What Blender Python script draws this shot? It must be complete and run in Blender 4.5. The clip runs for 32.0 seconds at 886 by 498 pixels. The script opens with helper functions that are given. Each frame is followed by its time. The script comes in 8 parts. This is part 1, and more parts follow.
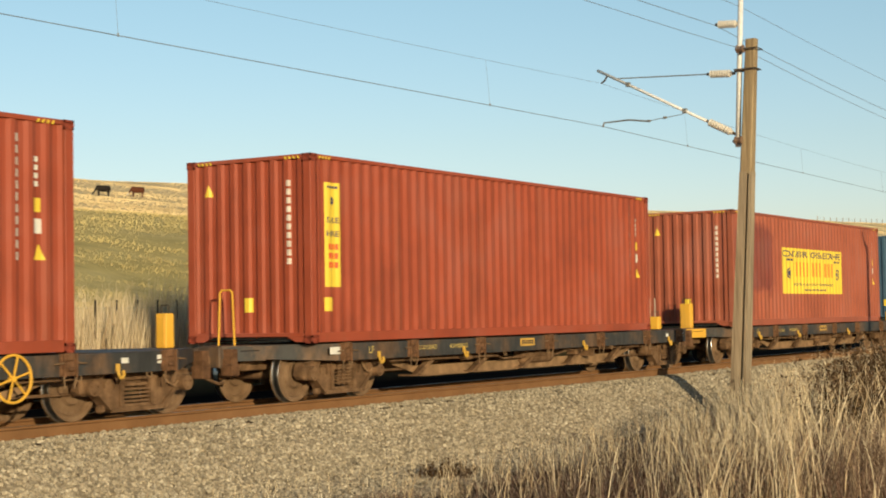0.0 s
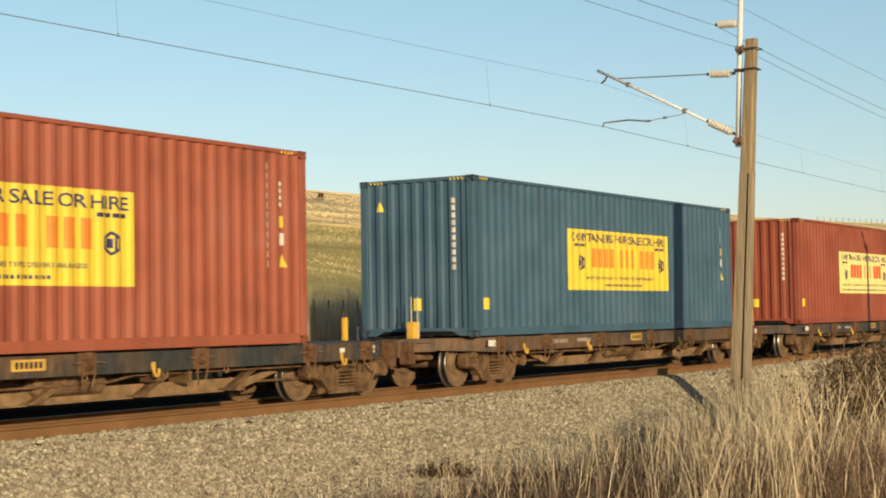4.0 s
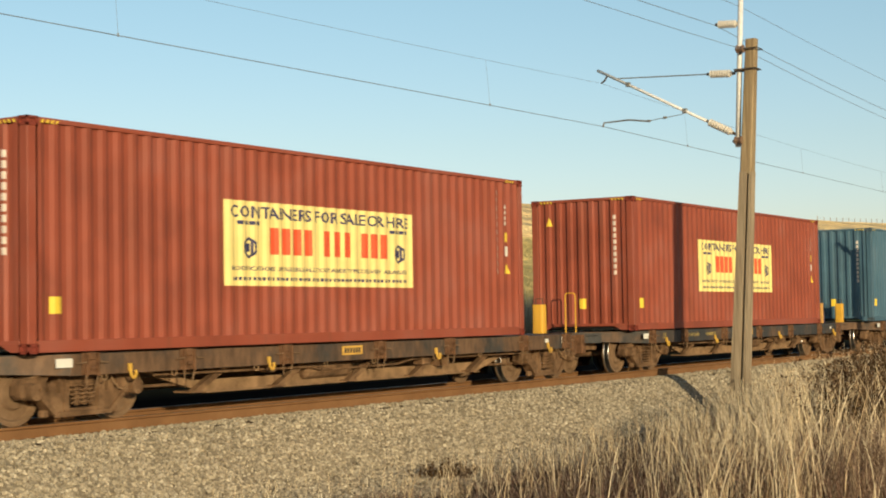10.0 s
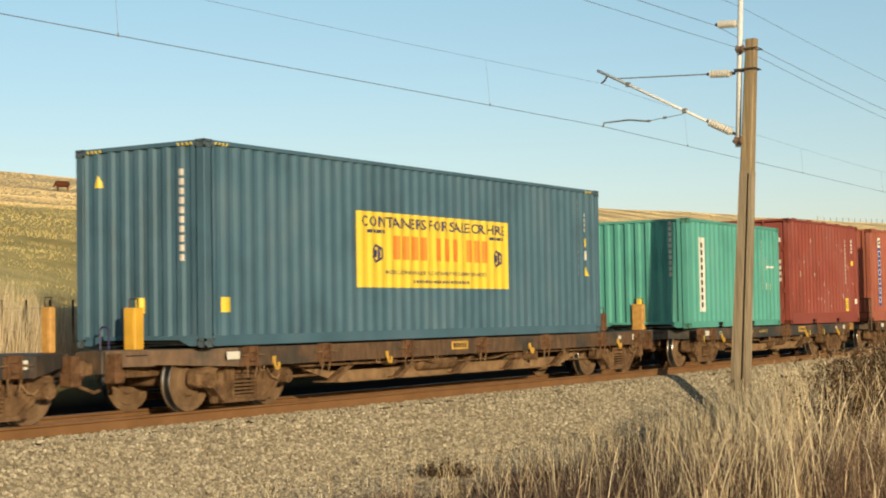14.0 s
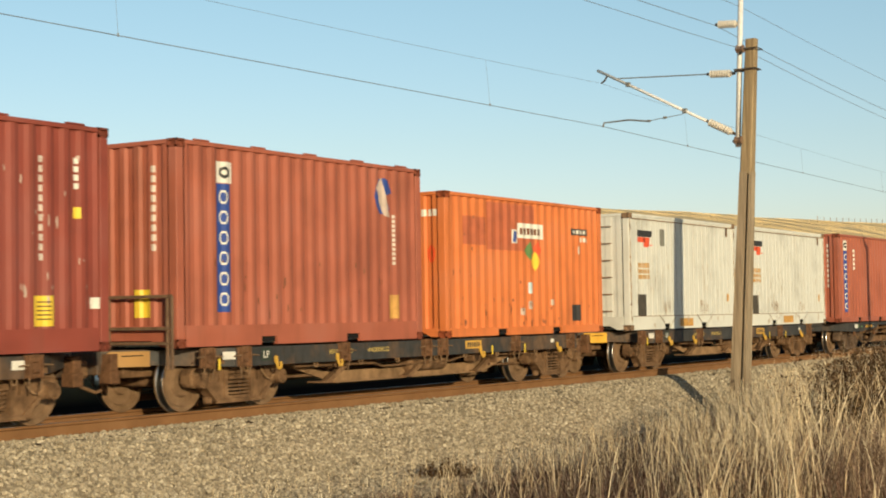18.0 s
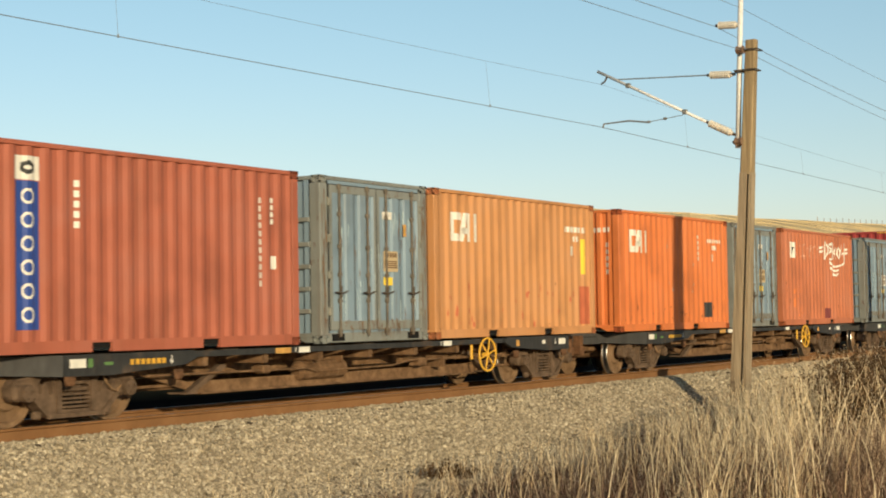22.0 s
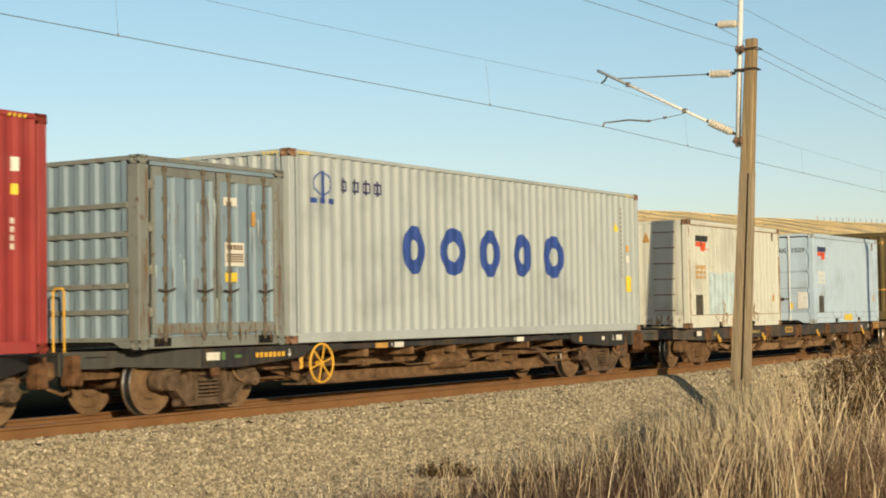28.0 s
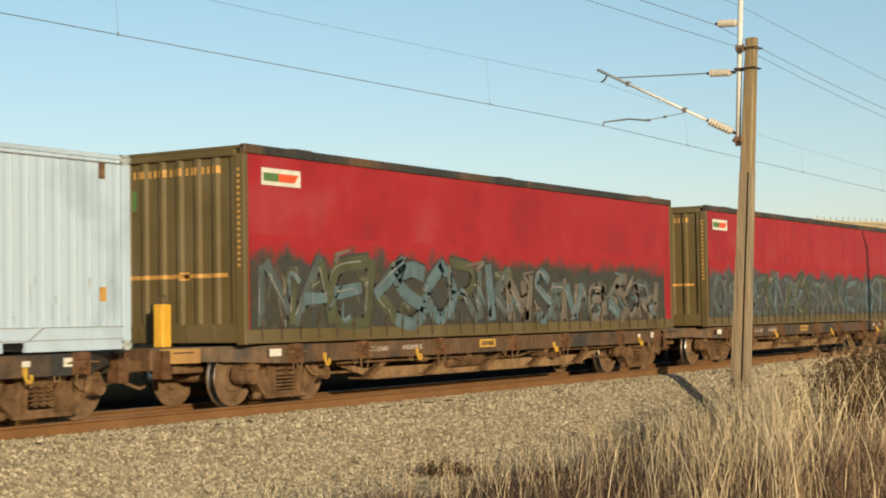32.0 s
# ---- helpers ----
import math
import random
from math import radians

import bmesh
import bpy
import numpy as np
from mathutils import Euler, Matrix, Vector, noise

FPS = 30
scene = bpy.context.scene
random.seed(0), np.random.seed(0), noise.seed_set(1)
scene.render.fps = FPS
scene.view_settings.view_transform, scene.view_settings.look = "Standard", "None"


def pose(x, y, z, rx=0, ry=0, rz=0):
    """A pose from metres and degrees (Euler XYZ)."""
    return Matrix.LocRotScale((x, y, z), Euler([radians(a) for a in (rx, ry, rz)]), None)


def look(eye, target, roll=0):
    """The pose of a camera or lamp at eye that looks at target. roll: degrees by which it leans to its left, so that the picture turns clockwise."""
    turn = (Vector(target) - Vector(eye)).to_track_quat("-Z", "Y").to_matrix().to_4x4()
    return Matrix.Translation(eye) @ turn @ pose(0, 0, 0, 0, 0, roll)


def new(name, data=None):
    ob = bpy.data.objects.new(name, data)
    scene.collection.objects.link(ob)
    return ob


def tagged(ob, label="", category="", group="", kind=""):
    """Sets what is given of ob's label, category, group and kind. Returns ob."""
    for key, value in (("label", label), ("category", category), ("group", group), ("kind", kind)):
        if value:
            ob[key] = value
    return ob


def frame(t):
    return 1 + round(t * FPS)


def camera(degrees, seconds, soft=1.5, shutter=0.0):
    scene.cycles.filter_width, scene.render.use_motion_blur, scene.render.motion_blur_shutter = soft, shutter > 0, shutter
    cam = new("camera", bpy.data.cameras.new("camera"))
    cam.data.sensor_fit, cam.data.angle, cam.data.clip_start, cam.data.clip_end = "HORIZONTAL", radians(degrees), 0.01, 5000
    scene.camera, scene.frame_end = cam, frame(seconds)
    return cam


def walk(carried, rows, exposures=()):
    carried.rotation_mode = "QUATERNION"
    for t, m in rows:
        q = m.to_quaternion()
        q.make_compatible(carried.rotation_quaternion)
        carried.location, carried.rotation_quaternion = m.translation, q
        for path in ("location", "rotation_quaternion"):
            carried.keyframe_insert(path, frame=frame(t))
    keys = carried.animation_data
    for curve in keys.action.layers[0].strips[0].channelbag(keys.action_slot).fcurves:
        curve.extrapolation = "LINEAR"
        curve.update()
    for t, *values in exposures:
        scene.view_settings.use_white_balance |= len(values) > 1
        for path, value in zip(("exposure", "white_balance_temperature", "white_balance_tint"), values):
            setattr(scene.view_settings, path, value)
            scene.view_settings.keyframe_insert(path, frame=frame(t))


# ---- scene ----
# Train on the move along x towards -x; rail head at z = 0; camera at the origin, 1.27 m above the rail head.
SIDE = 13.987          # near face of the train
MID = SIDE + 1.219     # track centre line
GAUGE = 1.067
WHEEL_R = 0.42
DECK = 0.90            # container floor above the rail head
# distance that the train has run, second by second
RUN = [0.0, 7.36, 14.71, 22.05, 29.41, 36.82, 44.24, 51.67, 59.15, 66.71, 74.29, 81.88, 89.54, 97.36, 105.24, 113.09, 120.94,
       128.8, 136.68, 144.58, 152.49, 160.4, 168.33, 176.3, 184.32, 192.41, 200.53, 208.62, 216.73, 224.9, 233.14, 241.43, 249.75]
SUN_AZ, SUN_EL = 38.5, 10.0   # the light travels towards +y, turned this far to +x


def run(t):
    """How far the train has gone at t seconds."""
    i = min(int(t), 31)
    p0, p1, p2, p3 = (RUN[max(i - 1, 0)], RUN[i], RUN[i + 1], RUN[min(i + 2, 32)])
    if i == 0:
        p0 = 2 * p1 - p2
    if i == 31:
        p3 = 2 * p2 - p1
    u = t - i
    return 0.5 * (2 * p1 + (p2 - p0) * u + (2 * p0 - 5 * p1 + 4 * p2 - p3) * u * u + (3 * p1 - p0 - 3 * p2 + p3) * u ** 3)


def aim(extra):
    """The camera's pose: yaw 58.09 from +y to +x, pitch 2.484 up, plus a hair of tilt."""
    yaw, pitch = radians(58.09), radians(2.484 + extra)
    way = Vector((math.sin(yaw) * math.cos(pitch), math.cos(yaw) * math.cos(pitch), math.sin(pitch)))
    eye = Vector((0, 0, 1.27))
    return look(eye, eye + way * 10, -ROLL)


ROLL = 0.96
cam = camera(31.84, 32.0, soft=1.9, shutter=0.15)
TILT = 1 / 47.97   # one tiny step of tilt in degrees
walk(cam, [(0, aim(0)), (20, aim(0)), (20.9, aim(1.7 * TILT)), (24.8, aim(1.7 * TILT)), (25.4, aim(0)), (28, aim(0)), (29, aim(-1.0 * TILT)),
           (30, aim(-1.2 * TILT)), (30.6, aim(-2.6 * TILT)), (31.4, aim(-2.6 * TILT)), (32, aim(-1.5 * TILT))])

# ---- light ----
world = bpy.data.worlds.new("sky")
scene.world = world
world.use_nodes = True
wn = world.node_tree
sky = wn.nodes.new("ShaderNodeTexSky")
sky.sky_type, sky.sun_disc = "NISHITA", False
sky.sun_elevation, sky.sun_rotation = radians(SUN_EL), radians(180 + SUN_AZ)
sky.air_density, sky.dust_density, sky.ozone_density = 1.0, 0.5, 2.0
tint = wn.nodes.new("ShaderNodeMix")
tint.data_type, tint.blend_type = "RGBA", "MULTIPLY"
tint.inputs[0].default_value, tint.inputs[7].default_value = 1.0, (1.08, 1.035, 1.03, 1)
wn.links.new(sky.outputs[0], tint.inputs[6])
# the low sky is tinted whiter and the upper sky a little greener than clean air
updir, upz, sky_tint = wn.nodes.new("ShaderNodeTexCoord"), wn.nodes.new("ShaderNodeSeparateXYZ"), wn.nodes.new("ShaderNodeValToRGB")
wn.links.new(updir.outputs["Generated"], upz.inputs[0])
wn.links.new(upz.outputs[2], sky_tint.inputs[0])
sky_tint.color_ramp.elements.new(0.10)
sky_tint.color_ramp.elements.new(0.60)
# the last stop dims and warms the unseen sky overhead to darken shadows
for el, (at, c) in zip(sky_tint.color_ramp.elements, ((0.03, (0.92, 0.91, 1.09)), (0.11, (0.955, 0.945, 0.965)), (0.22, (1.01, 1.055, 0.975)), (0.6, (0.76, 0.76, 0.68)))):
    el.position, el.color = at, (*c, 1)
sky_tinted = wn.nodes.new("ShaderNodeMix")
sky_tinted.data_type, sky_tinted.blend_type = "RGBA", "MULTIPLY"
sky_tinted.inputs[0].default_value = 1.0
wn.links.new(tint.outputs[2], sky_tinted.inputs[6])
wn.links.new(sky_tint.outputs[0], sky_tinted.inputs[7])
wn.links.new(sky_tinted.outputs[2], wn.nodes["Background"].inputs[0])
wn.nodes["Background"].inputs[1].default_value = 0.15
sun = new("sun", bpy.data.lights.new("sun", "SUN"))
sun.data.energy, sun.data.angle, sun.data.color = 4.5, radians(0.55), (1.0, 0.81, 0.515)
ca = math.cos(radians(SUN_EL))
light_way = Vector((math.sin(radians(SUN_AZ)) * ca, math.cos(radians(SUN_AZ)) * ca, -math.sin(radians(SUN_EL))))
sun.matrix_world = look((0, 0, 30), Vector((0, 0, 30)) + light_way)
scene.view_settings.exposure = 0.0


# ---- materials ----
def nodes_of(m):
    m.use_nodes = True
    return m.node_tree.nodes, m.node_tree.links, m.node_tree.nodes["Principled BSDF"]


def ramp(n, stops):
    r = n.new("ShaderNodeValToRGB")
    while len(r.color_ramp.elements) < len(stops):
        r.color_ramp.elements.new(0.5)
    for e, (at, c) in zip(r.color_ramp.elements, stops):
        e.position, e.color = at, (*c, 1)
    return r


def mix(n, l, kind, fac, a, b):
    m = n.new("ShaderNodeMix")
    m.data_type, m.blend_type = "RGBA", kind
    for sock, v in ((0, fac), (6, a), (7, b)):
        if isinstance(v, (int, float)):
            m.inputs[sock].default_value = v
        elif isinstance(v, tuple):
            m.inputs[sock].default_value = (*v, 1)
        else:
            l.new(v, m.inputs[sock])
    return m.outputs[2]


def noise_tex(n, l, coord, scale, detail=4.0, stretch=(1, 1, 1), rough=0.6):
    mp = n.new("ShaderNodeMapping")
    mp.inputs[3].default_value = stretch
    l.new(coord, mp.inputs[0])
    t = n.new("ShaderNodeTexNoise")
    t.inputs["Scale"].default_value, t.inputs["Detail"].default_value, t.inputs["Roughness"].default_value = scale, detail, rough
    l.new(mp.outputs[0], t.inputs[0])
    return t.outputs[0]


def shifted(n, l):
    """Object coordinates, moved by the object's random number."""
    tc, oi, add = n.new("ShaderNodeTexCoord"), n.new("ShaderNodeObjectInfo"), n.new("ShaderNodeVectorMath")
    mul = n.new("ShaderNodeMath")
    mul.operation = "MULTIPLY"
    mul.inputs[1].default_value = 40
    l.new(oi.outputs["Random"], mul.inputs[0])
    l.new(tc.outputs["Object"], add.inputs[0])
    l.new(mul.outputs[0], add.inputs[1])
    return add.outputs[0]


def bump(n, l, b, height, strength, dist=0.01):
    k = n.new("ShaderNodeBump")
    k.inputs["Strength"].default_value, k.inputs["Distance"].default_value = strength, dist
    l.new(height, k.inputs["Height"])
    l.new(k.outputs[0], b.inputs["Normal"])


def paint(name, base, rust=0.55, fade=0.25, rough=0.5, dirt=(0.10, 0.06, 0.035), worn=0.3):
    """Weathered paint on steel: fading, vertical streaks, specks of rust."""
    m = bpy.data.materials.new(name)
    n, l, b = nodes_of(m)
    co = shifted(n, l)
    big = noise_tex(n, l, co, 0.9, 3)
    pale = tuple(min(1, c * 0.8 + 0.10) for c in base)
    deep = tuple(c * 0.78 for c in base)
    r1 = ramp(n, [(0.3, deep), (0.5, base), (0.72, tuple(a * (1 - fade) + p * fade for a, p in zip(base, pale)))])
    l.new(big, r1.inputs[0])
    streak = noise_tex(n, l, co, 5.0, 5, (1.0, 1.0, 0.06))
    r2 = ramp(n, [(0.52, (0, 0, 0)), (0.75, (1, 1, 1))])
    l.new(streak, r2.inputs[0])
    soft = n.new("ShaderNodeMath")
    soft.operation = "MULTIPLY"
    soft.inputs[1].default_value = worn
    l.new(r2.outputs[0], soft.inputs[0])
    c1 = mix(n, l, "MIX", soft.outputs[0], r1.outputs[0], dirt)
    spots = noise_tex(n, l, co, 7.0, 8, (1, 1, 0.6), 0.75)
    r3 = ramp(n, [(1 - rust * 0.55, (0, 0, 0)), (1 - rust * 0.55 + 0.06, (1, 1, 1))])
    l.new(spots, r3.inputs[0])
    c2 = mix(n, l, "MIX", r3.outputs[0], c1, (0.11, 0.042, 0.018))
    l.new(c2, b.inputs["Base Color"])
    rr = n.new("ShaderNodeMapRange")
    rr.inputs["To Min"].default_value, rr.inputs["To Max"].default_value = rough - 0.08, rough + 0.22
    l.new(big, rr.inputs[0])
    l.new(rr.outputs[0], b.inputs["Roughness"])
    fine = noise_tex(n, l, co, 3.0, 6)
    bump(n, l, b, fine, 0.25, 0.02)
    b.inputs["Specular IOR Level"].default_value = 0.3
    return m


def plain(name, base, rough=0.6, metal=0.0, vary=0.3, scale=8.0, bumpy=0.15, hue=None):
    m = bpy.data.materials.new(name)
    n, l, b = nodes_of(m)
    co = shifted(n, l)
    t = noise_tex(n, l, co, scale, 6)
    hi = hue or tuple(min(1, c * (1 + vary)) for c in base)
    r = ramp(n, [(0.3, tuple(c * (1 - vary) for c in base)), (0.5, base), (0.72, hi)])
    l.new(t, r.inputs[0])
    l.new(r.outputs[0], b.inputs["Base Color"])
    b.inputs["Roughness"].default_value, b.inputs["Metallic"].default_value = rough, metal
    if rough >= 0.75:
        b.inputs["Specular IOR Level"].default_value = 0.12
    if bumpy:
        bump(n, l, b, t, bumpy, 0.02)
    return m


def patchy(name, base, dirt, cover):
    """Dark steel paint with broad brown patches of brake dust and rust."""
    m = bpy.data.materials.new(name)
    n, l, b = nodes_of(m)
    co = shifted(n, l)
    broad = noise_tex(n, l, co, 1.1, 7, (1, 1, 0.8), 0.68)
    edge = ramp(n, [(cover - 0.06, (0, 0, 0)), (cover + 0.10, (1, 1, 1))])
    l.new(broad, edge.inputs[0])
    fine = noise_tex(n, l, co, 9, 6, (1, 1, 0.35))
    tone = ramp(n, [(0.3, tuple(c * 0.6 for c in dirt)), (0.5, dirt), (0.72, tuple(c * 1.5 for c in dirt))])
    l.new(fine, tone.inputs[0])
    skin = ramp(n, [(0.35, tuple(c * 0.7 for c in base)), (0.7, tuple(c * 1.35 for c in base))])
    l.new(fine, skin.inputs[0])
    l.new(mix(n, l, "MIX", edge.outputs[0], skin.outputs[0], tone.outputs[0]), b.inputs["Base Color"])
    b.inputs["Roughness"].default_value = 0.62
    b.inputs["Specular IOR Level"].default_value = 0.4
    bump(n, l, b, fine, 0.3, 0.015)
    return m


def island(name, stops, rough=0.85, scale=0.0):
    """Each blade or stone takes its own tone."""
    m = bpy.data.materials.new(name)
    n, l, b = nodes_of(m)
    g = n.new("ShaderNodeNewGeometry")
    r = ramp(n, stops)
    l.new(g.outputs["Random Per Island"], r.inputs[0])
    out = r.outputs[0]
    if scale:
        tc = n.new("ShaderNodeTexCoord")
        t = noise_tex(n, l, tc.outputs["Object"], scale, 5)
        r2 = ramp(n, [(0.35, (0.62, 0.6, 0.58)), (0.65, (1.15, 1.12, 1.05))])
        l.new(t, r2.inputs[0])
        out = mix(n, l, "MULTIPLY", 1.0, out, r2.outputs[0])
    l.new(out, b.inputs["Base Color"])
    b.inputs["Roughness"].default_value = rough
    b.inputs["Specular IOR Level"].default_value = 0.15
    return m


M = {
    "red": paint("red_paint", (0.32, 0.066, 0.030), 0.45),
    "deepred": paint("deep_red_paint", (0.285, 0.069, 0.037), 0.45),
    "blue": paint("blue_paint", (0.055, 0.113, 0.168), 0.45, worn=0.2),
    "fadedblue": paint("faded_blue_paint", (0.067, 0.141, 0.194), 0.5, worn=0.2),
    "teal": paint("teal_paint", (0.10, 0.36, 0.30), 0.45, worn=0.2),
    "maroon": paint("maroon_paint", (0.265, 0.062, 0.042), 0.5, worn=0.25),
    "brown": paint("red_brown_paint", (0.37, 0.112, 0.066), 0.5),
    "orange": paint("orange_paint", (0.63, 0.185, 0.055), 0.5),
    "paleorange": paint("faded_orange_paint", (0.53, 0.255, 0.102), 0.5, worn=0.25),
    "rustorange": paint("rust_orange_paint", (0.46, 0.155, 0.075), 0.5),
    "terracotta": paint("terracotta_paint", (0.34, 0.095, 0.052), 0.5),
    "white": paint("off_white_paint", (0.655, 0.665, 0.605), 0.58, worn=0.2, dirt=(0.28, 0.2, 0.11)),
    "cream": paint("cream_paint", (0.66, 0.665, 0.585), 0.55, worn=0.2, dirt=(0.3, 0.2, 0.1)),
    "ice": paint("pale_blue_paint", (0.475, 0.60, 0.725), 0.52, worn=0.15, dirt=(0.3, 0.3, 0.28)),
    "grey": paint("pale_grey_paint", (0.405, 0.45, 0.455), 0.4, worn=0.12, dirt=(0.3, 0.28, 0.22)),
    "slate": paint("slate_blue_paint", (0.205, 0.285, 0.35), 0.58, worn=0.28, dirt=(0.16, 0.13, 0.09)),
    "slatetrim": paint("dull_slate_frame", (0.205, 0.22, 0.205), 0.74, worn=0.5, dirt=(0.14, 0.085, 0.045)),
    "crimson": paint("crimson_paint", (0.32, 0.045, 0.042), 0.4, worn=0.2),
    "olive": paint("olive_paint", (0.13, 0.098, 0.042), 0.5),
    "yellow": paint("yellow_paint", (0.74, 0.41, 0.045), 0.5, worn=0.3),
    "sill": patchy("dark_sill_paint", (0.040, 0.040, 0.038), (0.12, 0.072, 0.040), 0.52),
    "charcoal": patchy("charcoal_paint", (0.030, 0.030, 0.029), (0.085, 0.055, 0.034), 0.60),
    "sticker": plain("yellow_vinyl", (0.78, 0.56, 0.05), 0.45, 0, 0.08, 3, 0),
    "sticker2": plain("pale_yellow_vinyl", (0.80, 0.66, 0.24), 0.5, 0, 0.08, 3, 0),
    "navy": plain("navy_print", (0.03, 0.03, 0.10), 0.5, 0, 0.2, 5, 0),
    "redprint": plain("red_print", (0.75, 0.10, 0.03), 0.5, 0, 0.15, 5, 0),
    "orangeprint": plain("faded_orange_print", (0.80, 0.25, 0.03), 0.5, 0, 0.1, 5, 0),
    "codeprint": plain("dull_white_stencil", (0.58, 0.51, 0.44), 0.6, 0, 0.2, 6, 0),
    "whiteprint": plain("white_print", (0.70, 0.68, 0.60), 0.6, 0, 0.12, 6, 0),
    "blackprint": plain("black_print", (0.03, 0.03, 0.028), 0.6, 0, 0.2, 6, 0),
    "cobalt": plain("cobalt_print", (0.024, 0.062, 0.27), 0.5, 0, 0.12, 4, 0),
    "grime": plain("brown_grime", (0.150, 0.088, 0.047), 0.9, 0, 0.5, 5, 0.4, (0.25, 0.152, 0.082)),
    "grime2": plain("pale_grime", (0.24, 0.150, 0.080), 0.9, 0, 0.4, 4, 0.4),
    "iron": plain("grey_iron", (0.085, 0.068, 0.052), 0.75, 0.2, 0.4, 9, 0.3),
    "soot": plain("dark_brake_soot", (0.115, 0.078, 0.052), 0.85, 0, 0.45, 6, 0.35, (0.17, 0.115, 0.075)),
    "dust": plain("wheel_dust", (0.175, 0.110, 0.062), 0.9, 0, 0.3, 5, 0.2, (0.23, 0.15, 0.088)),
    "wash": plain("thin_rust_wash", (0.47, 0.40, 0.31), 0.8, 0, 0.25, 5, 0),
    "tread": plain("polished_tread", (0.55, 0.54, 0.52), 0.28, 1.0, 0.1, 9, 0),
    "rust": plain("rail_rust", (0.205, 0.105, 0.046), 0.9, 0, 0.15, 2.5, 0.05, (0.235, 0.124, 0.056)),
    "brownsill": patchy("brown_sill_paint", (0.045, 0.042, 0.036), (0.125, 0.072, 0.038), 0.42),
    "bracket": plain("rusty_bracket", (0.13, 0.068, 0.036), 0.85, 0, 0.5, 8, 0.3),
    # shade of hollows, slots and gaps painted as black; the battens share it
    "black": plain("black_void", (0.012, 0.012, 0.012), 0.9, 0, 0.2, 9, 0),
    "galv": plain("galvanised_steel", (0.70, 0.70, 0.68), 0.55, 0.0, 0.15, 12, 0.05),
    "porcelain": plain("pale_porcelain", (0.66, 0.62, 0.54), 0.35, 0, 0.1, 12, 0),
    "wire": plain("dark_wire", (0.22, 0.25, 0.27), 0.6, 0.3, 0.2, 9, 0),
    # sleeper colour taken down to deepen the shade under the train
    "sleeper": plain("dark_sleeper", (0.05, 0.035, 0.024), 0.9, 0, 0.25, 9, 0.3),
}


# ---- shape helpers ----
def put(name, bm, material, parent=None, label="", m=None, smooth=False):
    """One mesh object out of a bmesh, or on a ready mesh."""
    if isinstance(bm, bmesh.types.BMesh):
        me = bpy.data.meshes.new(name)
        bmesh.ops.recalc_face_normals(bm, faces=bm.faces[:])
        bm.to_mesh(me)
        bm.free()
        me.materials.append(material)
        if smooth:
            for f in me.polygons:
                f.use_smooth = True
    else:
        me = bm
    ob = new(name, me)
    if parent is not None:
        ob.parent = parent
    if m is not None:
        ob.matrix_basis = m
    if label:
        ob["label"] = label
    return ob


part = put


def empty(name, m, label, category, group="", kind=""):
    ob = new(name)
    ob.empty_display_size = 0.2
    ob.matrix_basis = m
    return tagged(ob, label, category, group, kind)


def box(bm, x0, y0, z0, x1, y1, z1, bev=0.0):
    vs = [bm.verts.new((x, y, z)) for x in (x0, x1) for y in (y0, y1) for z in (z0, z1)]
    fs = [bm.faces.new([vs[i] for i in q]) for q in ((0, 1, 3, 2), (4, 6, 7, 5), (0, 4, 5, 1), (2, 3, 7, 6), (0, 2, 6, 4), (1, 5, 7, 3))]
    if bev:
        es = list({e for f in fs for e in f.edges})
        bmesh.ops.bevel(bm, geom=es, offset=bev, segments=1, affect="EDGES", clamp_overlap=True)
    return fs


def prism(bm, pts, axis, a, b):
    """Extrude a 2D outline along an axis from a to b. axis 'y': points are (x, z); 'x': (y, z); 'z': (x, y)."""
    def at(p, k):
        return {"y": (p[0], k, p[1]), "x": (k, p[0], p[1]), "z": (p[0], p[1], k)}[axis]
    v0, v1 = [bm.verts.new(at(p, a)) for p in pts], [bm.verts.new(at(p, b)) for p in pts]
    n = len(pts)
    bm.faces.new(v0)
    bm.faces.new(v1[::-1])
    for i in range(n):
        bm.faces.new((v0[i], v1[i], v1[(i + 1) % n], v0[(i + 1) % n]))


def rod(bm, p, q, r, n=8, r2=None, caps=True):
    p, q = Vector(p), Vector(q)
    w = (q - p).normalized()
    u = w.orthogonal().normalized()
    v = w.cross(u)
    r2 = r if r2 is None else r2
    ra = [bm.verts.new(p + (u * math.cos(k * math.tau / n) + v * math.sin(k * math.tau / n)) * r) for k in range(n)]
    rb = [bm.verts.new(q + (u * math.cos(k * math.tau / n) + v * math.sin(k * math.tau / n)) * r2) for k in range(n)]
    for k in range(n):
        bm.faces.new((ra[k], ra[(k + 1) % n], rb[(k + 1) % n], rb[k]))
    if caps:
        bm.faces.new(ra[::-1])
        bm.faces.new(rb)


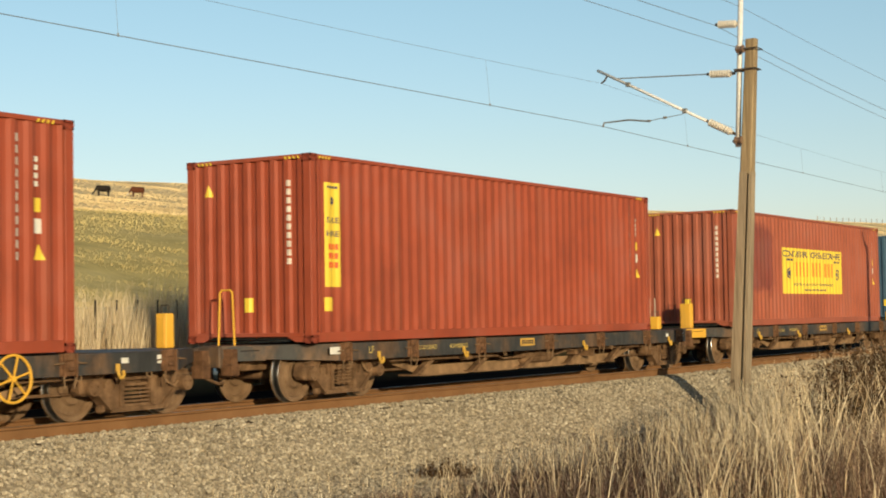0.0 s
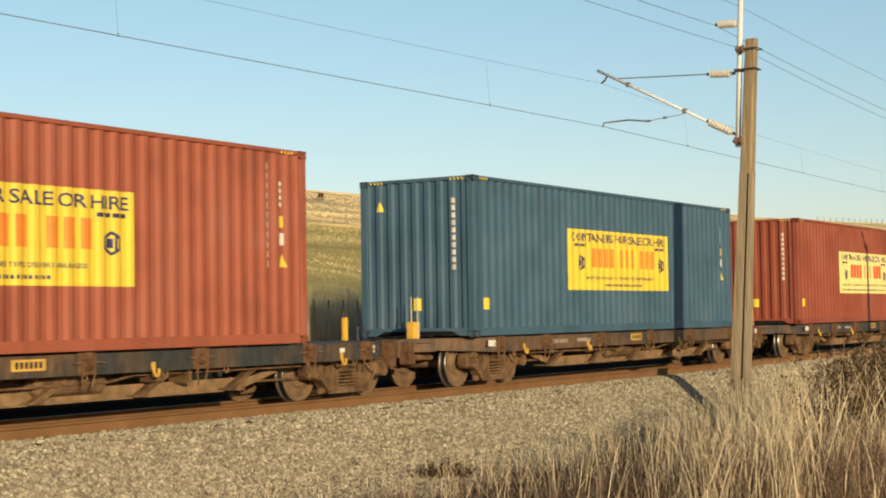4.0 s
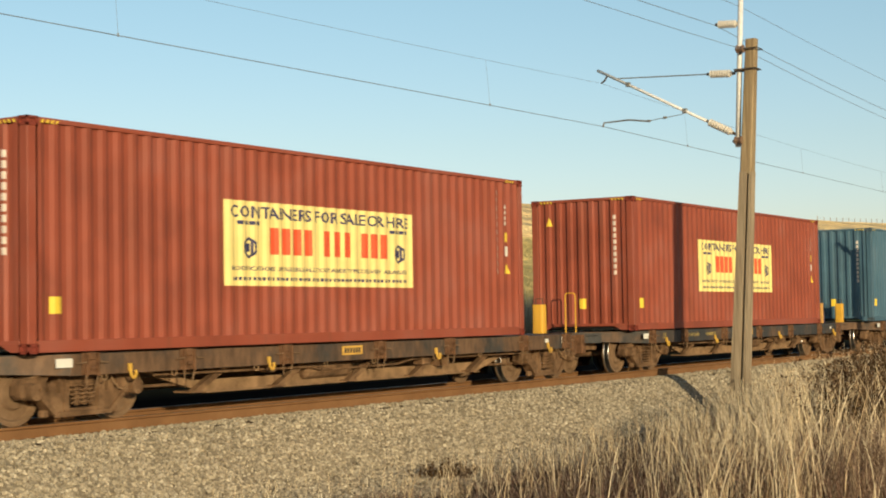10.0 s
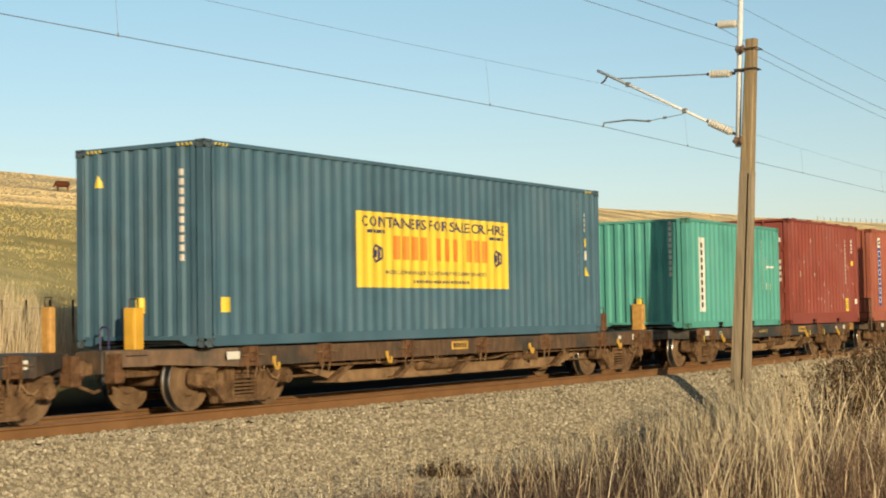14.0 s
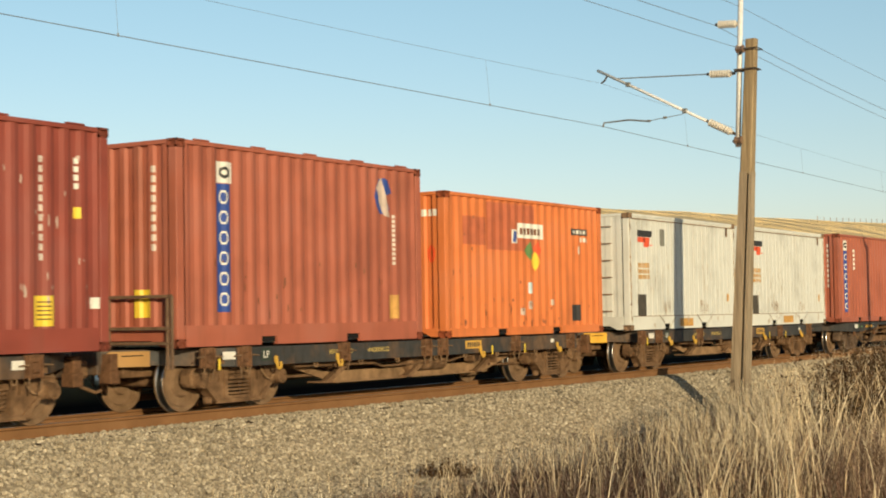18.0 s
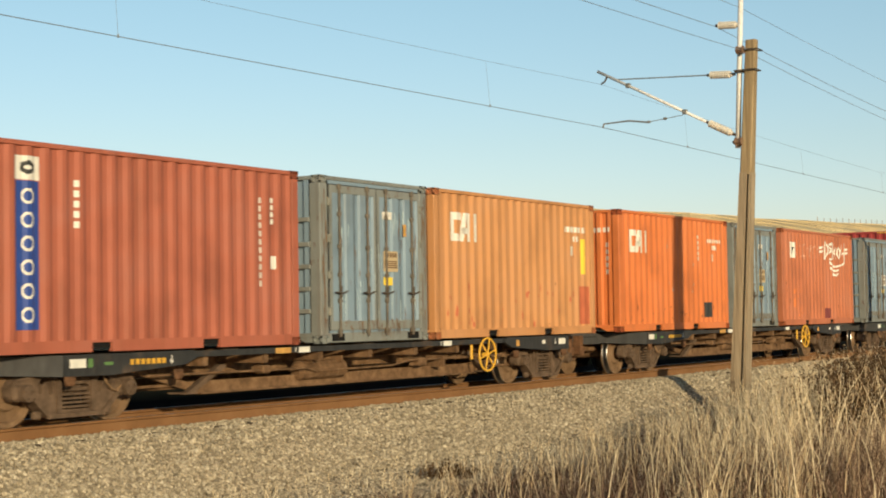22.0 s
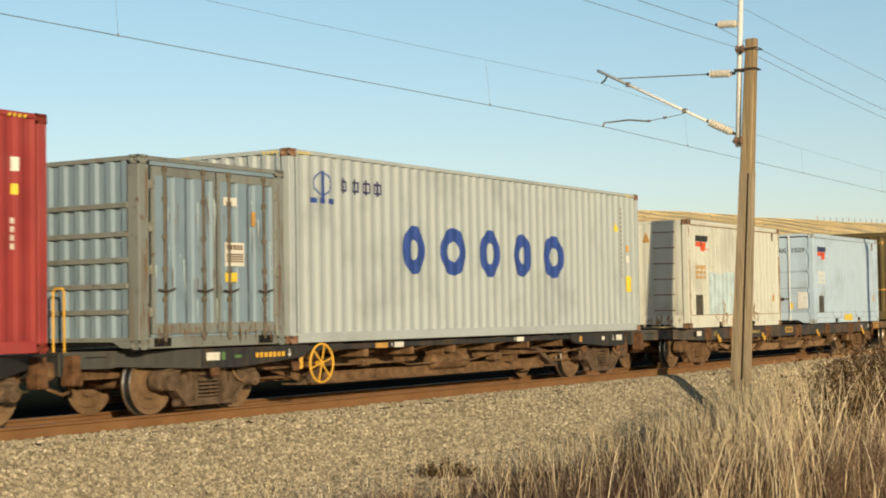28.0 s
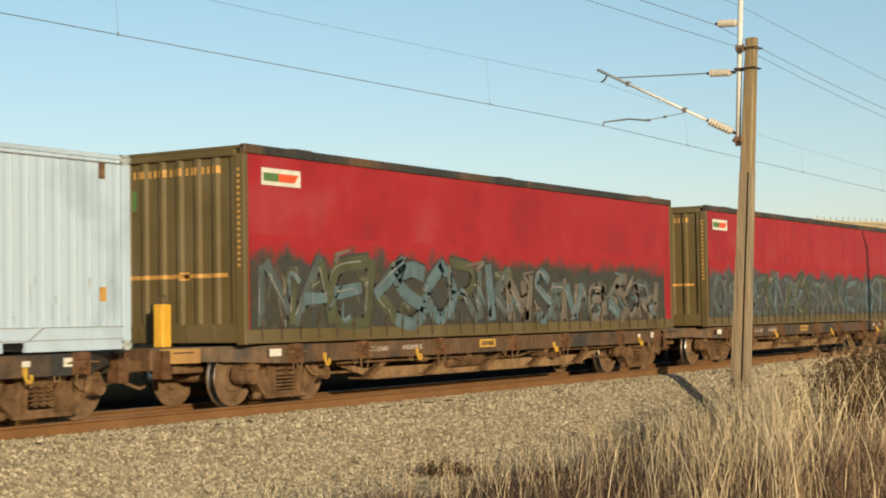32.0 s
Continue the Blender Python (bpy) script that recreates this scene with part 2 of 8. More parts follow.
def tube(bm, pts, r, n=6):
    """A round bar swept along the points in one piece."""
    pts = [Vector(p) for p in pts]
    closed = (pts[0] - pts[-1]).length < 1e-6
    if closed:
        pts = pts[:-1]
    m = len(pts)
    loops, u = [], None
    for k, p in enumerate(pts):
        a = pts[k - 1] if k or closed else p
        c = pts[(k + 1) % m] if k < m - 1 or closed else p
        w = ((p - a).normalized() + (c - p).normalized()).normalized()
        if u is None:
            u = w.orthogonal().normalized()
        u = (u - w * u.dot(w)).normalized()
        v = w.cross(u)
        loops.append([bm.verts.new(p + (u * math.cos(j * math.tau / n) + v * math.sin(j * math.tau / n)) * r) for j in range(n)])
    for a, c in list(zip(loops, loops[1:])) + ([(loops[-1], loops[0])] if closed else []):
        for j in range(n):
            bm.faces.new((a[j], a[(j + 1) % n], c[(j + 1) % n], c[j]))
    if not closed:
        bm.faces.new(loops[0][::-1])
        bm.faces.new(loops[-1])


def lathe(bm, rings, n=24, centre=(0, 0, 0)):
    """Turn a profile of (y, radius) about the y axis."""
    c = Vector(centre)
    loops = [[bm.verts.new(c + Vector((r * math.cos(k * math.tau / n), y, r * math.sin(k * math.tau / n)))) for k in range(n)] for y, r in rings]
    for a, b in zip(loops, loops[1:]):
        for k in range(n):
            bm.faces.new((a[k], a[(k + 1) % n], b[(k + 1) % n], b[k]))
    bm.faces.new(loops[0][::-1])
    bm.faces.new(loops[-1])


def sheet_mesh(name, verts, faces, material, smooth=False):
    me = bpy.data.meshes.new(name)
    me.from_pydata([tuple(v) for v in verts], [], faces)
    me.materials.append(material)
    if smooth:
        me.polygons.foreach_set("use_smooth", [True] * len(me.polygons))
    return me


# ---- ground ----
def lerp(x, pts):
    for (a, u), (b, v) in zip(pts, pts[1:]):
        if x <= b:
            return u + (v - u) * max(0.0, (x - a)) / (b - a)
    return pts[-1][1]


PROFILE = [(-3000, -0.9), (-60, -0.5), (0, -0.45), (4, -0.6), (8, -1.0), (11.6, -0.95), (12.6, -0.95), (14.05, -0.24), (14.3, -0.185), (16.1, -0.185), (16.4, -0.21),
           (17.6, -0.55), (19.2, 0.25), (21.5, 0.55), (25, 1.3), (40, 4.2), (58, 7.3), (66, 8.4), (100, 12.2), (135, 17.0), (165, 22.2), (186, 25.3), (200, 26.2), (230, 24), (600, 14), (3200, 8)]


PY, PZ = np.array([p[0] for p in PROFILE], float), np.array([p[1] for p in PROFILE], float)


def swell(x, y, s, k=0.0):
    """Smooth unevenness between -1 and 1 with hollows about s metres wide."""
    x, y = x / s, y / s
    return 0.5 * np.sin(1.9 * x + 1.1 * y + k) * np.sin(0.8 * x - 2.3 * y + 2 * k) + 0.3 * np.sin(4.1 * x - 1.7 * y + 3 * k) * np.sin(1.3 * x + 3.7 * y) + 0.2 * np.sin(7.3 * x + 5.9 * y + k)


def heights(x, y):
    """Height of the ground at arrays of places."""
    x, y = np.asarray(x, float), np.asarray(y, float)
    z = np.interp(y, PY, PZ)
    k = np.clip((y - 40) / 40, 0, 1)
    z = (z - 1.27) * (1 + k * (0.00085 * np.clip(x - 195, -300, 0) + 0.00105 * np.clip(x - 195, 0, 700))) + 1.27
    z = z + k * 0.5 * swell(x, y, 45) * np.clip((y - 40) / 60, 0, 1)
    z = z + np.where((y > 21) & (y <= 40), 0.2 * swell(x, y, 6, 1.0) * np.clip((y - 21) / 6, 0, 1), 0)
    return z + np.where(y < 11.6, 0.08 * swell(x, y, 2.5, 2.0) * np.clip(11.6 - y, 0, 1) + np.clip((x - 18) * 0.02, 0, 0.4) * np.clip((11.6 - y) / 2, 0, 1), 0)


def height(x, y):
    return float(heights(x, y))


def build_ground():
    ys = [-3000, -800, -200, -60, -20, -8, 0, 2, 4, 5, 6, 7, 8, 9, 10, 10.8, 11.6, 12.1, 12.6, 13.0, 13.5, 14.0, 14.3, 15.2, 16.1, 16.4, 17, 17.6, 18.4, 19.2, 20.3, 21.5,
          23, 25, 28, 31, 34, 37, 40, 44, 48, 53, 58, 62, 66, 72, 80, 90, 100, 112, 124, 135, 145, 155, 165, 175, 186, 193, 200, 212, 230, 300, 450, 600, 1200, 3200]
    xs = [-3000, -900, -300, -100, -40, -10] + [k * 2.0 for k in range(0, 40)] + [80 + k * 6 for k in range(0, 20)] + [200 + 15 * k for k in range(0, 40)] + [820, 1000, 1400, 2000, 3200]
    gx, gy = np.meshgrid(xs, ys)
    vs = np.stack([gx.ravel(), gy.ravel(), heights(gx, gy).ravel()], 1).tolist()
    w = len(xs)
    fs = [(j * w + i, j * w + i + 1, (j + 1) * w + i + 1, (j + 1) * w + i) for j in range(len(ys) - 1) for i in range(w - 1)]
    m = bpy.data.materials.new("dry_ground")
    n, l, b = nodes_of(m)
    tc = n.new("ShaderNodeTexCoord")
    co = tc.outputs["Object"]
    sep = n.new("ShaderNodeSeparateXYZ")
    l.new(co, sep.inputs[0])
    # a strip of mixed green and straw on the bank, ripe gold on the field above it
    patch = noise_tex(n, l, co, 0.16, 5, (0.5, 1.0, 1.0))
    bank = ramp(n, [(0.30, (0.43, 0.34, 0.125)), (0.48, (0.53, 0.425, 0.17)), (0.66, (0.64, 0.52, 0.23))])
    l.new(patch, bank.inputs[0])
    fine = noise_tex(n, l, co, 1.6, 8, (0.8, 0.35, 1))
    tone = ramp(n, [(0.3, (0.78, 0.78, 0.76)), (0.7, (1.18, 1.17, 1.15))])
    l.new(fine, tone.inputs[0])
    bank_c = mix(n, l, "MULTIPLY", 1.0, bank.outputs[0], tone.outputs[0])
    ripe = noise_tex(n, l, co, 0.05, 6, (0.4, 1.6, 1))
    field = ramp(n, [(0.32, (0.60, 0.475, 0.26)), (0.5, (0.63, 0.50, 0.282)), (0.7, (0.665, 0.53, 0.31))])
    l.new(ripe, field.inputs[0])
    edge = noise_tex(n, l, co, 0.09, 4)
    off = n.new("ShaderNodeMath")
    off.operation = "MULTIPLY_ADD"
    off.inputs[1].default_value = 26
    l.new(edge, off.inputs[0])
    l.new(sep.outputs[1], off.inputs[2])
    step = n.new("ShaderNodeMapRange")
    step.inputs["From Min"].default_value, step.inputs["From Max"].default_value = 70, 84
    l.new(off.outputs[0], step.inputs[0])
    both = mix(n, l, "MIX", step.outputs[0], bank_c, field.outputs[0])
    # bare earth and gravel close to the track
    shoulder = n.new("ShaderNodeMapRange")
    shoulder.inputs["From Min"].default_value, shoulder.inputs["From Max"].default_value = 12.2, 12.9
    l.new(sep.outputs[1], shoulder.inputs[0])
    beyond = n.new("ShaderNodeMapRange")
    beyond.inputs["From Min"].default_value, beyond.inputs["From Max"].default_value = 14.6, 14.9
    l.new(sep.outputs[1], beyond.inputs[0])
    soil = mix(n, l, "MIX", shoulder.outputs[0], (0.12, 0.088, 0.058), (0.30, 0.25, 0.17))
    # near black past the near rail: the train's shade put into the colour
    shaded_soil = mix(n, l, "MIX", beyond.outputs[0], soil, (0.012, 0.009, 0.007))
    soil_shade_c = mix(n, l, "MULTIPLY", 0.6, shaded_soil, tone.outputs[0])
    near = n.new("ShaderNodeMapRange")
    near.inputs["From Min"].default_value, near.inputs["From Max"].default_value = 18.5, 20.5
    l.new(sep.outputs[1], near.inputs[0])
    col = mix(n, l, "MIX", near.outputs[0], soil_shade_c, both)
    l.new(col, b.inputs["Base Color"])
    b.inputs["Roughness"].default_value = 0.95
    b.inputs["Specular IOR Level"].default_value = 0.05
    bump(n, l, b, fine, 0.15, 0.04)
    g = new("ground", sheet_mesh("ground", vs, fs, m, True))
    tagged(g, "dry grassy ground rising to a golden hillside behind the railway", "ground", kind="structure")


build_ground()


# ---- ballast ----
def stones():
    """Tens of thousands of broken stones on the shoulder and between the sleepers, joined."""
    rng = np.random.default_rng(5)
    base = np.array([(-1, -1, -1), (1, -1, -1), (1, 1, -1), (-1, 1, -1), (-0.7, -0.7, 1), (0.7, -0.7, 1), (0.7, 0.7, 1), (-0.7, 0.7, 1)], float)
    quads = np.array([(4, 5, 6, 7), (0, 1, 5, 4), (1, 2, 6, 5), (2, 3, 7, 6), (3, 0, 4, 7)])
    rows = []
    for x0, x1, y0, y1, count, k in ((10, 24, 10.4, 12.1, 11000, 1.0), (10, 20, 12.1, 14.62, 17000, 1.0), (20, 34, 12.1, 14.62, 19000, 1.0), (34, 60, 12.1, 14.62, 14000, 1.35)):
        rows.append(np.stack([rng.uniform(x0, x1, count), rng.uniform(y0, y1, count), np.full(count, k)], 1))
    rows = np.concatenate(rows)
    n = len(rows)
    dim = (rng.uniform(0.013, 0.031, n) * rows[:, 2])[:, None] * rng.uniform(0.7, 1.3, (n, 3)) * (1, 1, 0.7)
    p = (base[None] + rng.normal(0, 0.22, (n, 8, 3))) * dim[:, None]
    a, t1, t2 = rng.uniform(0, 6.28, n), rng.normal(0, 0.4, n), rng.normal(0, 0.4, n)
    for ang, i, j in ((t1, 1, 2), (t2, 2, 0), (a, 0, 1)):
        c, s_ = np.cos(ang)[:, None], np.sin(ang)[:, None]
        u, v = p[:, :, i].copy(), p[:, :, j].copy()
        p[:, :, i], p[:, :, j] = c * u - s_ * v, s_ * u + c * v
    p += np.stack([rows[:, 0], rows[:, 1], heights(rows[:, 0], rows[:, 1]) + dim[:, 2] * 0.3], 1)[:, None]
    vs = p.reshape(-1, 3).tolist()
    fs = (quads[None] + 8 * np.arange(n)[:, None, None]).reshape(-1, 4).tolist()
    m = island("ballast_stone", [(0.0, (0.23, 0.20, 0.145)), (0.35, (0.345, 0.30, 0.222)), (0.7, (0.43, 0.38, 0.285)), (0.94, (0.50, 0.445, 0.34)), (1.0, (0.62, 0.56, 0.44))], 0.9, 30)
    tagged(new("ballast", sheet_mesh("ballast", vs, fs, m)), "loose grey-brown crushed stone ballast beside the track", "ballast", kind="stuff")


stones()


# ---- track ----
def build_track():
    prof = [(-0.065, -0.188), (0.065, -0.188), (0.065, -0.176), (0.016, -0.155), (0.008, -0.045), (0.034, -0.030), (0.035, -0.006), (0.028, 0.0), (-0.028, 0.0), (-0.035, -0.006), (-0.034, -0.030),
            (-0.008, -0.045), (-0.016, -0.155), (-0.065, -0.176)]
    for s in (-1, 1):
        y0 = MID + s * (GAUGE / 2 + 0.035)
        rail = empty("rail", pose(0, 0, 0), "rust-brown steel rail on sleepers", "rail", "rails of the track", "structure")
        bm = bmesh.new()
        prism(bm, [(y0 + a, c) for a, c in prof], "x", -60, 420)
        put("rail_section", bm, M["rust"], rail)
        bm = bmesh.new()
        box(bm, -60, y0 - 0.014, 0.0, 420, y0 + 0.026, 0.0015)
        put("running_surface", bm, M["tread"], rail, "polished running surface")
    tie_me = None
    for k in range(-6, 130):
        x = 10 + k * 0.68
        if tie_me is None:
            bm = bmesh.new()
            box(bm, -0.12, MID - 1.05, -0.36, 0.12, MID + 1.05, -0.188, 0.015)
            ob = put("sleeper", bm, M["sleeper"], m=pose(x, 0, 0))
            tie_me = ob.data
        else:
            ob = put("sleeper", tie_me, None, m=pose(x, 0, 0))
        tagged(ob, "weathered railway sleeper half buried in ballast", "sleeper", "sleepers of the track", "structure")


build_track()


# ---- containers ----
class Wave:
    """A trapezoid corrugation from a to b; 0 is the outer flat, depth the inner one."""
    def __init__(self, a, b, pitch, depth, fracs=(0.26, 0.5, 0.76)):
        n = max(1, round((b - a) / pitch))
        self.a, self.b, self.p, self.d, self.f = a, b, (b - a) / n, depth, fracs
        self.cuts = sorted({round(a + (k + f) * self.p, 5) for k in range(n) for f in (0.0, *fracs)} | {round(b, 5)})

    def __call__(self, u):
        if self.d == 0 or u <= self.a or u >= self.b:
            return 0.0
        f, (f1, f2, f3) = ((u - self.a) / self.p) % 1.0, self.f
        if f < f1:
            return 0.0
        if f < f2:
            return self.d * (f - f1) / (f2 - f1)
        if f < f3:
            return self.d
        return self.d * (1 - (f - f3) / (1 - f3))


def wavy(bm, wave, z0, z1, at, flip=False):
    """A corrugated sheet; at(u, depth, z) gives the corner's place."""
    lo = [bm.verts.new(at(u, wave(u), z0)) for u in wave.cuts]
    hi = [bm.verts.new(at(u, wave(u), z1)) for u in wave.cuts]
    for i in range(len(lo) - 1):
        bm.faces.new((lo[i], lo[i + 1], hi[i + 1], hi[i]))


def casting_mesh():
    bm = bmesh.new()
    fs = box(bm, 0, 0, 0, 0.178, 0.162, 0.118)
    faces = [f for f in fs if abs(f.normal.z) < 0.5]
    bmesh.ops.inset_individual(bm, faces=faces, thickness=0.034)
    bm.normal_update()
    for f in faces:
        d = f.normal.copy() * -0.03
        bmesh.ops.translate(bm, verts=f.verts[:], vec=d)
    me = bpy.data.meshes.new("corner_casting")
    bm.to_mesh(me)
    bm.free()
    return me


CACHE = {}


def shared(key, make):
    """Meshes that several things have in common are made once."""
    if key not in CACHE:
        CACHE[key] = make()
    return CACHE[key]


def mesh_of(name, bm, material, smooth=False):
    me = bpy.data.meshes.new(name)
    bmesh.ops.recalc_face_normals(bm, faces=bm.faces[:])
    bm.to_mesh(me)
    bm.free()
    me.materials.append(material)
    if smooth:
        for f in me.polygons:
            f.use_smooth = True
    return me


W = 2.438


class Box:
    """What the decals of a container need to know."""
    def __init__(self, root, L, H, side, end):
        self.root, self.L, self.H, self.side, self.end = root, L, H, side, end


def container(mat, L, H, x, label, group="containers on the train", rail=0.16, top=0.068, pitch=0.278, depth=0.031, pockets=False, fracs=(0.22, 0.50, 0.78),
              left="wave", post=0.15, humps=False, trim=None, castmat=None, side_mat=None):
    root = empty("shipping_container", pose(x, SIDE, DECK), label, "shipping container", group)
    t = M[trim or mat]
    mm = M[side_mat or mat]
    key = (mat, L, H, rail, top, pitch, depth, pockets, fracs, left, post, humps, trim, castmat, side_mat)
    side = Wave(post + 0.03, L - post - 0.03, pitch, depth, fracs)
    end = Wave(post + 0.02, W - post - 0.02, 0.27 if left == "wave" else pitch, 0.045 if left == "wave" else depth, (0.34, 0.47, 0.88) if left == "wave" else fracs)

    def near():
        bm = bmesh.new()
        wavy(bm, side, rail, H - top, lambda u, d, z: (u, 0.018 + d, z))
        return mesh_of("side_wall", bm, mm)

    def far():
        bm = bmesh.new()
        wavy(bm, side, rail, H - top, lambda u, d, z: (u, W - 0.018 - d, z))
        return mesh_of("side_wall", bm, mm)

    def endw():
        bm = bmesh.new()
        wavy(bm, end, rail, H - top, lambda u, d, z: (0.018 + d, u, z))
        return mesh_of("end_wall", bm, M[mat])

    def roof():
        bm = bmesh.new()
        rw = Wave(0.1, L - 0.1, 0.21, 0.02)
        a = [bm.verts.new((u, 0.05, H - 0.012 - rw(u))) for u in rw.cuts]
        b_ = [bm.verts.new((u, W - 0.05, H - 0.012 - rw(u))) for u in rw.cuts]
        for i in range(len(a) - 1):
            bm.faces.new((a[i], a[i + 1], b_[i + 1], b_[i]))
        return mesh_of("roof_sheet", bm, M[mat])

    def floor_():
        bm = bmesh.new()
        # coloured black so that the opening under the end sill reads as shade
        box(bm, 0.06, 0.05, 0.05, L - 0.06, W - 0.05, rail - 0.01)
        return mesh_of("floor_frame", bm, M["black"])

    part("side_wall", shared((key, "n"), near), None, root)
    part("side_wall", shared((key, "f"), far), None, root)
    if left == "wave" or left == "ribs":
        part("end_wall", shared((key, "e"), endw), None, root)
    part("roof_sheet", shared((key, "r"), roof), None, root)
    part("floor_frame", shared((L, rail, "fl"), floor_), None, root)
    # far end: a pair of door leaves
    for k in (0, 1):
        def leaf():
            bm = bmesh.new()
            y0 = 0.12 + k * (W / 2 - 0.115)
            box(bm, L - 0.05, y0, rail, L - 0.02, y0 + W / 2 - 0.125, H - top - 0.01, 0.006)
            return mesh_of("door_leaf", bm, M[mat])
        d = part("door_leaf", shared((key, "door", k), leaf), None, root)
        for j in (0.3, 0.85):
            def bar():
                bm = bmesh.new()
                y0 = 0.12 + k * (W / 2 - 0.115) + j
                rod(bm, (L - 0.012, y0, 0.08), (L - 0.012, y0, H - 0.06), 0.016, 6)
                return mesh_of("lock_rod", bm, M["galv"])
            part("lock_rod", shared((L, H, "rod", k, j), bar), None, d)
    # corner posts, rails, castings
    for px in (0, 1):
        for py in (0, 1):
            def posts():
                bm = bmesh.new()
                x0, y0 = (0.004 if px == 0 else L - post), (0.004 if py == 0 else W - post)
                box(bm, x0, y0, 0.118, x0 + post - 0.004, y0 + post - 0.004, H - 0.118, 0.008)
                return mesh_of("corner_post", bm, t)
            part("corner_post", shared((key, "post", px, py), posts), None, root)
            for pz in (0, 1):
                def cast():
                    me = casting_mesh()
                    me.materials.append(M[castmat] if castmat else M["c_" + (trim or mat)])
                    return me
                me = shared((castmat or trim or mat, "cast"), cast)
                part("corner_casting", me, None, root, m=pose(0 if px == 0 else L - 0.178, 0 if py == 0 else W - 0.162, 0 if pz == 0 else H - 0.118))
    for py in (0, 1):
        def brail():
            bm = bmesh.new()
            y0 = 0.006 if py == 0 else W - 0.066
            if not pockets:
                box(bm, 0.178, y0, 0.012, L - 0.178, y0 + 0.06, rail, 0.006)
            else:
                c, pw = L / 2, 0.36
                foot = [(0.178, 0.012)]
                for a in (c - 1.05, c + 1.05):
                    foot += [(a - pw / 2, 0.012), (a - pw / 2, 0.13), (a + pw / 2, 0.13), (a + pw / 2, 0.012)]
                prism(bm, foot + [(L - 0.178, 0.012), (L - 0.178, rail), (0.178, rail)], "y", y0, y0 + 0.06)
            return mesh_of("bottom_rail", bm, t)

        def trail():
            bm = bmesh.new()
            y0 = 0.004 if py == 0 else W - 0.066
            box(bm, 0.178, y0, H - top, L - 0.178, y0 + 0.062, H - 0.006, 0.008)
            if humps:
                for k in range(5):
                    u = 0.55 + k * (L - 1.1) / 4
                    box(bm, u - 0.16, y0 + 0.004, H - 0.008, u + 0.16, y0 + 0.058, H + 0.022, 0.012)
            return mesh_of("top_rail", bm, t)
        part("bottom_rail", shared((key, "br", py), brail), None, root)
        part("top_rail", shared((key, "tr", py), trail), None, root)
    for px in (0, 1):
        def cross():
            bm = bmesh.new()
            x0 = 0.006 if px == 0 else L - 0.066
            box(bm, x0, 0.162, 0.10, x0 + 0.06, W - 0.162, rail, 0.006)
            for ya, yb in ((0.162, 0.5), (W - 0.162, W - 0.5)):
                pts = [(ya, 0.02), (ya + (yb - ya) * 0.45, 0.02), (yb, 0.105), (ya, 0.105)]
                prism(bm, pts if yb > ya else pts[::-1], "x", x0 + 0.004, x0 + 0.05)
            return mesh_of("end_sill", bm, t)

        def head():
            bm = bmesh.new()
            x0 = 0.006 if px == 0 else L - 0.066
            box(bm, x0, 0.162, H - top, x0 + 0.06, W - 0.162, H - 0.006, 0.006)
            return mesh_of("end_header", bm, t)
        part("end_sill", shared((key, "es", px), cross), None, root)
        part("end_header", shared((key, "eh", px), head), None, root)
    b = Box(root, L, H, side, end)
    return b


for k, c in (("red", (0.22, 0.05, 0.03)), ("deepred", (0.2, 0.045, 0.03)), ("blue", (0.06, 0.09, 0.12)), ("fadedblue", (0.08, 0.11, 0.13)), ("teal", (0.09, 0.25, 0.19)), ("maroon", (0.16, 0.045, 0.03)), ("brown", (0.2, 0.06, 0.035)),
             ("orange", (0.26, 0.07, 0.03)), ("paleorange", (0.33, 0.13, 0.06)), ("rustorange", (0.28, 0.09, 0.04)), ("terracotta", (0.24, 0.08, 0.045)), ("white", (0.24, 0.16, 0.10)),
             ("cream", (0.24, 0.15, 0.09)), ("ice", (0.42, 0.46, 0.46)), ("grey", (0.28, 0.17, 0.11)), ("slate", (0.2, 0.2, 0.17)), ("crimson", (0.2, 0.04, 0.03)), ("olive", (0.10, 0.08, 0.04))):
    M["c_" + k] = plain("worn_" + k + "_casting", c, 0.75, 0, 0.35, 12, 0.3)


# ---- markings ----
def rect(u0, v0, u1, v1):
    return [(u0, v0), (u1, v0), (u1, v1), (u0, v1)]


def bars(u0, v0, u1, v1, n, gap=0.3, upright=False):
    """n plain bars side by side, or one above the other."""
    out = []
    for k in range(n):
        if upright:
            h = (v1 - v0) / n
            out.append(rect(u0, v0 + k * h + h * gap / 2, u1, v0 + (k + 1) * h - h * gap / 2))
        else:
            w = (u1 - u0) / n
            out.append(rect(u0 + k * w + w * gap / 2, v0, u0 + (k + 1) * w - w * gap / 2, v1))
    return out


def ring(u, v, ru, rv, t, n=8, a0=0.3927, a1=None):
    """A band of n straight pieces round (u, v)."""
    out, a1 = [], a0 + math.tau if a1 is None else a1
    for k in range(n):
        a, c = a0 + (a1 - a0) * k / n, a0 + (a1 - a0) * (k + 1) / n
        out.append([(u + ru * math.cos(a), v + rv * math.sin(a)), (u + ru * math.cos(c), v + rv * math.sin(c)),
                    (u + (ru - t) * math.cos(c), v + (rv - t) * math.sin(c)), (u + (ru - t) * math.cos(a), v + (rv - t) * math.sin(a))])
    return out


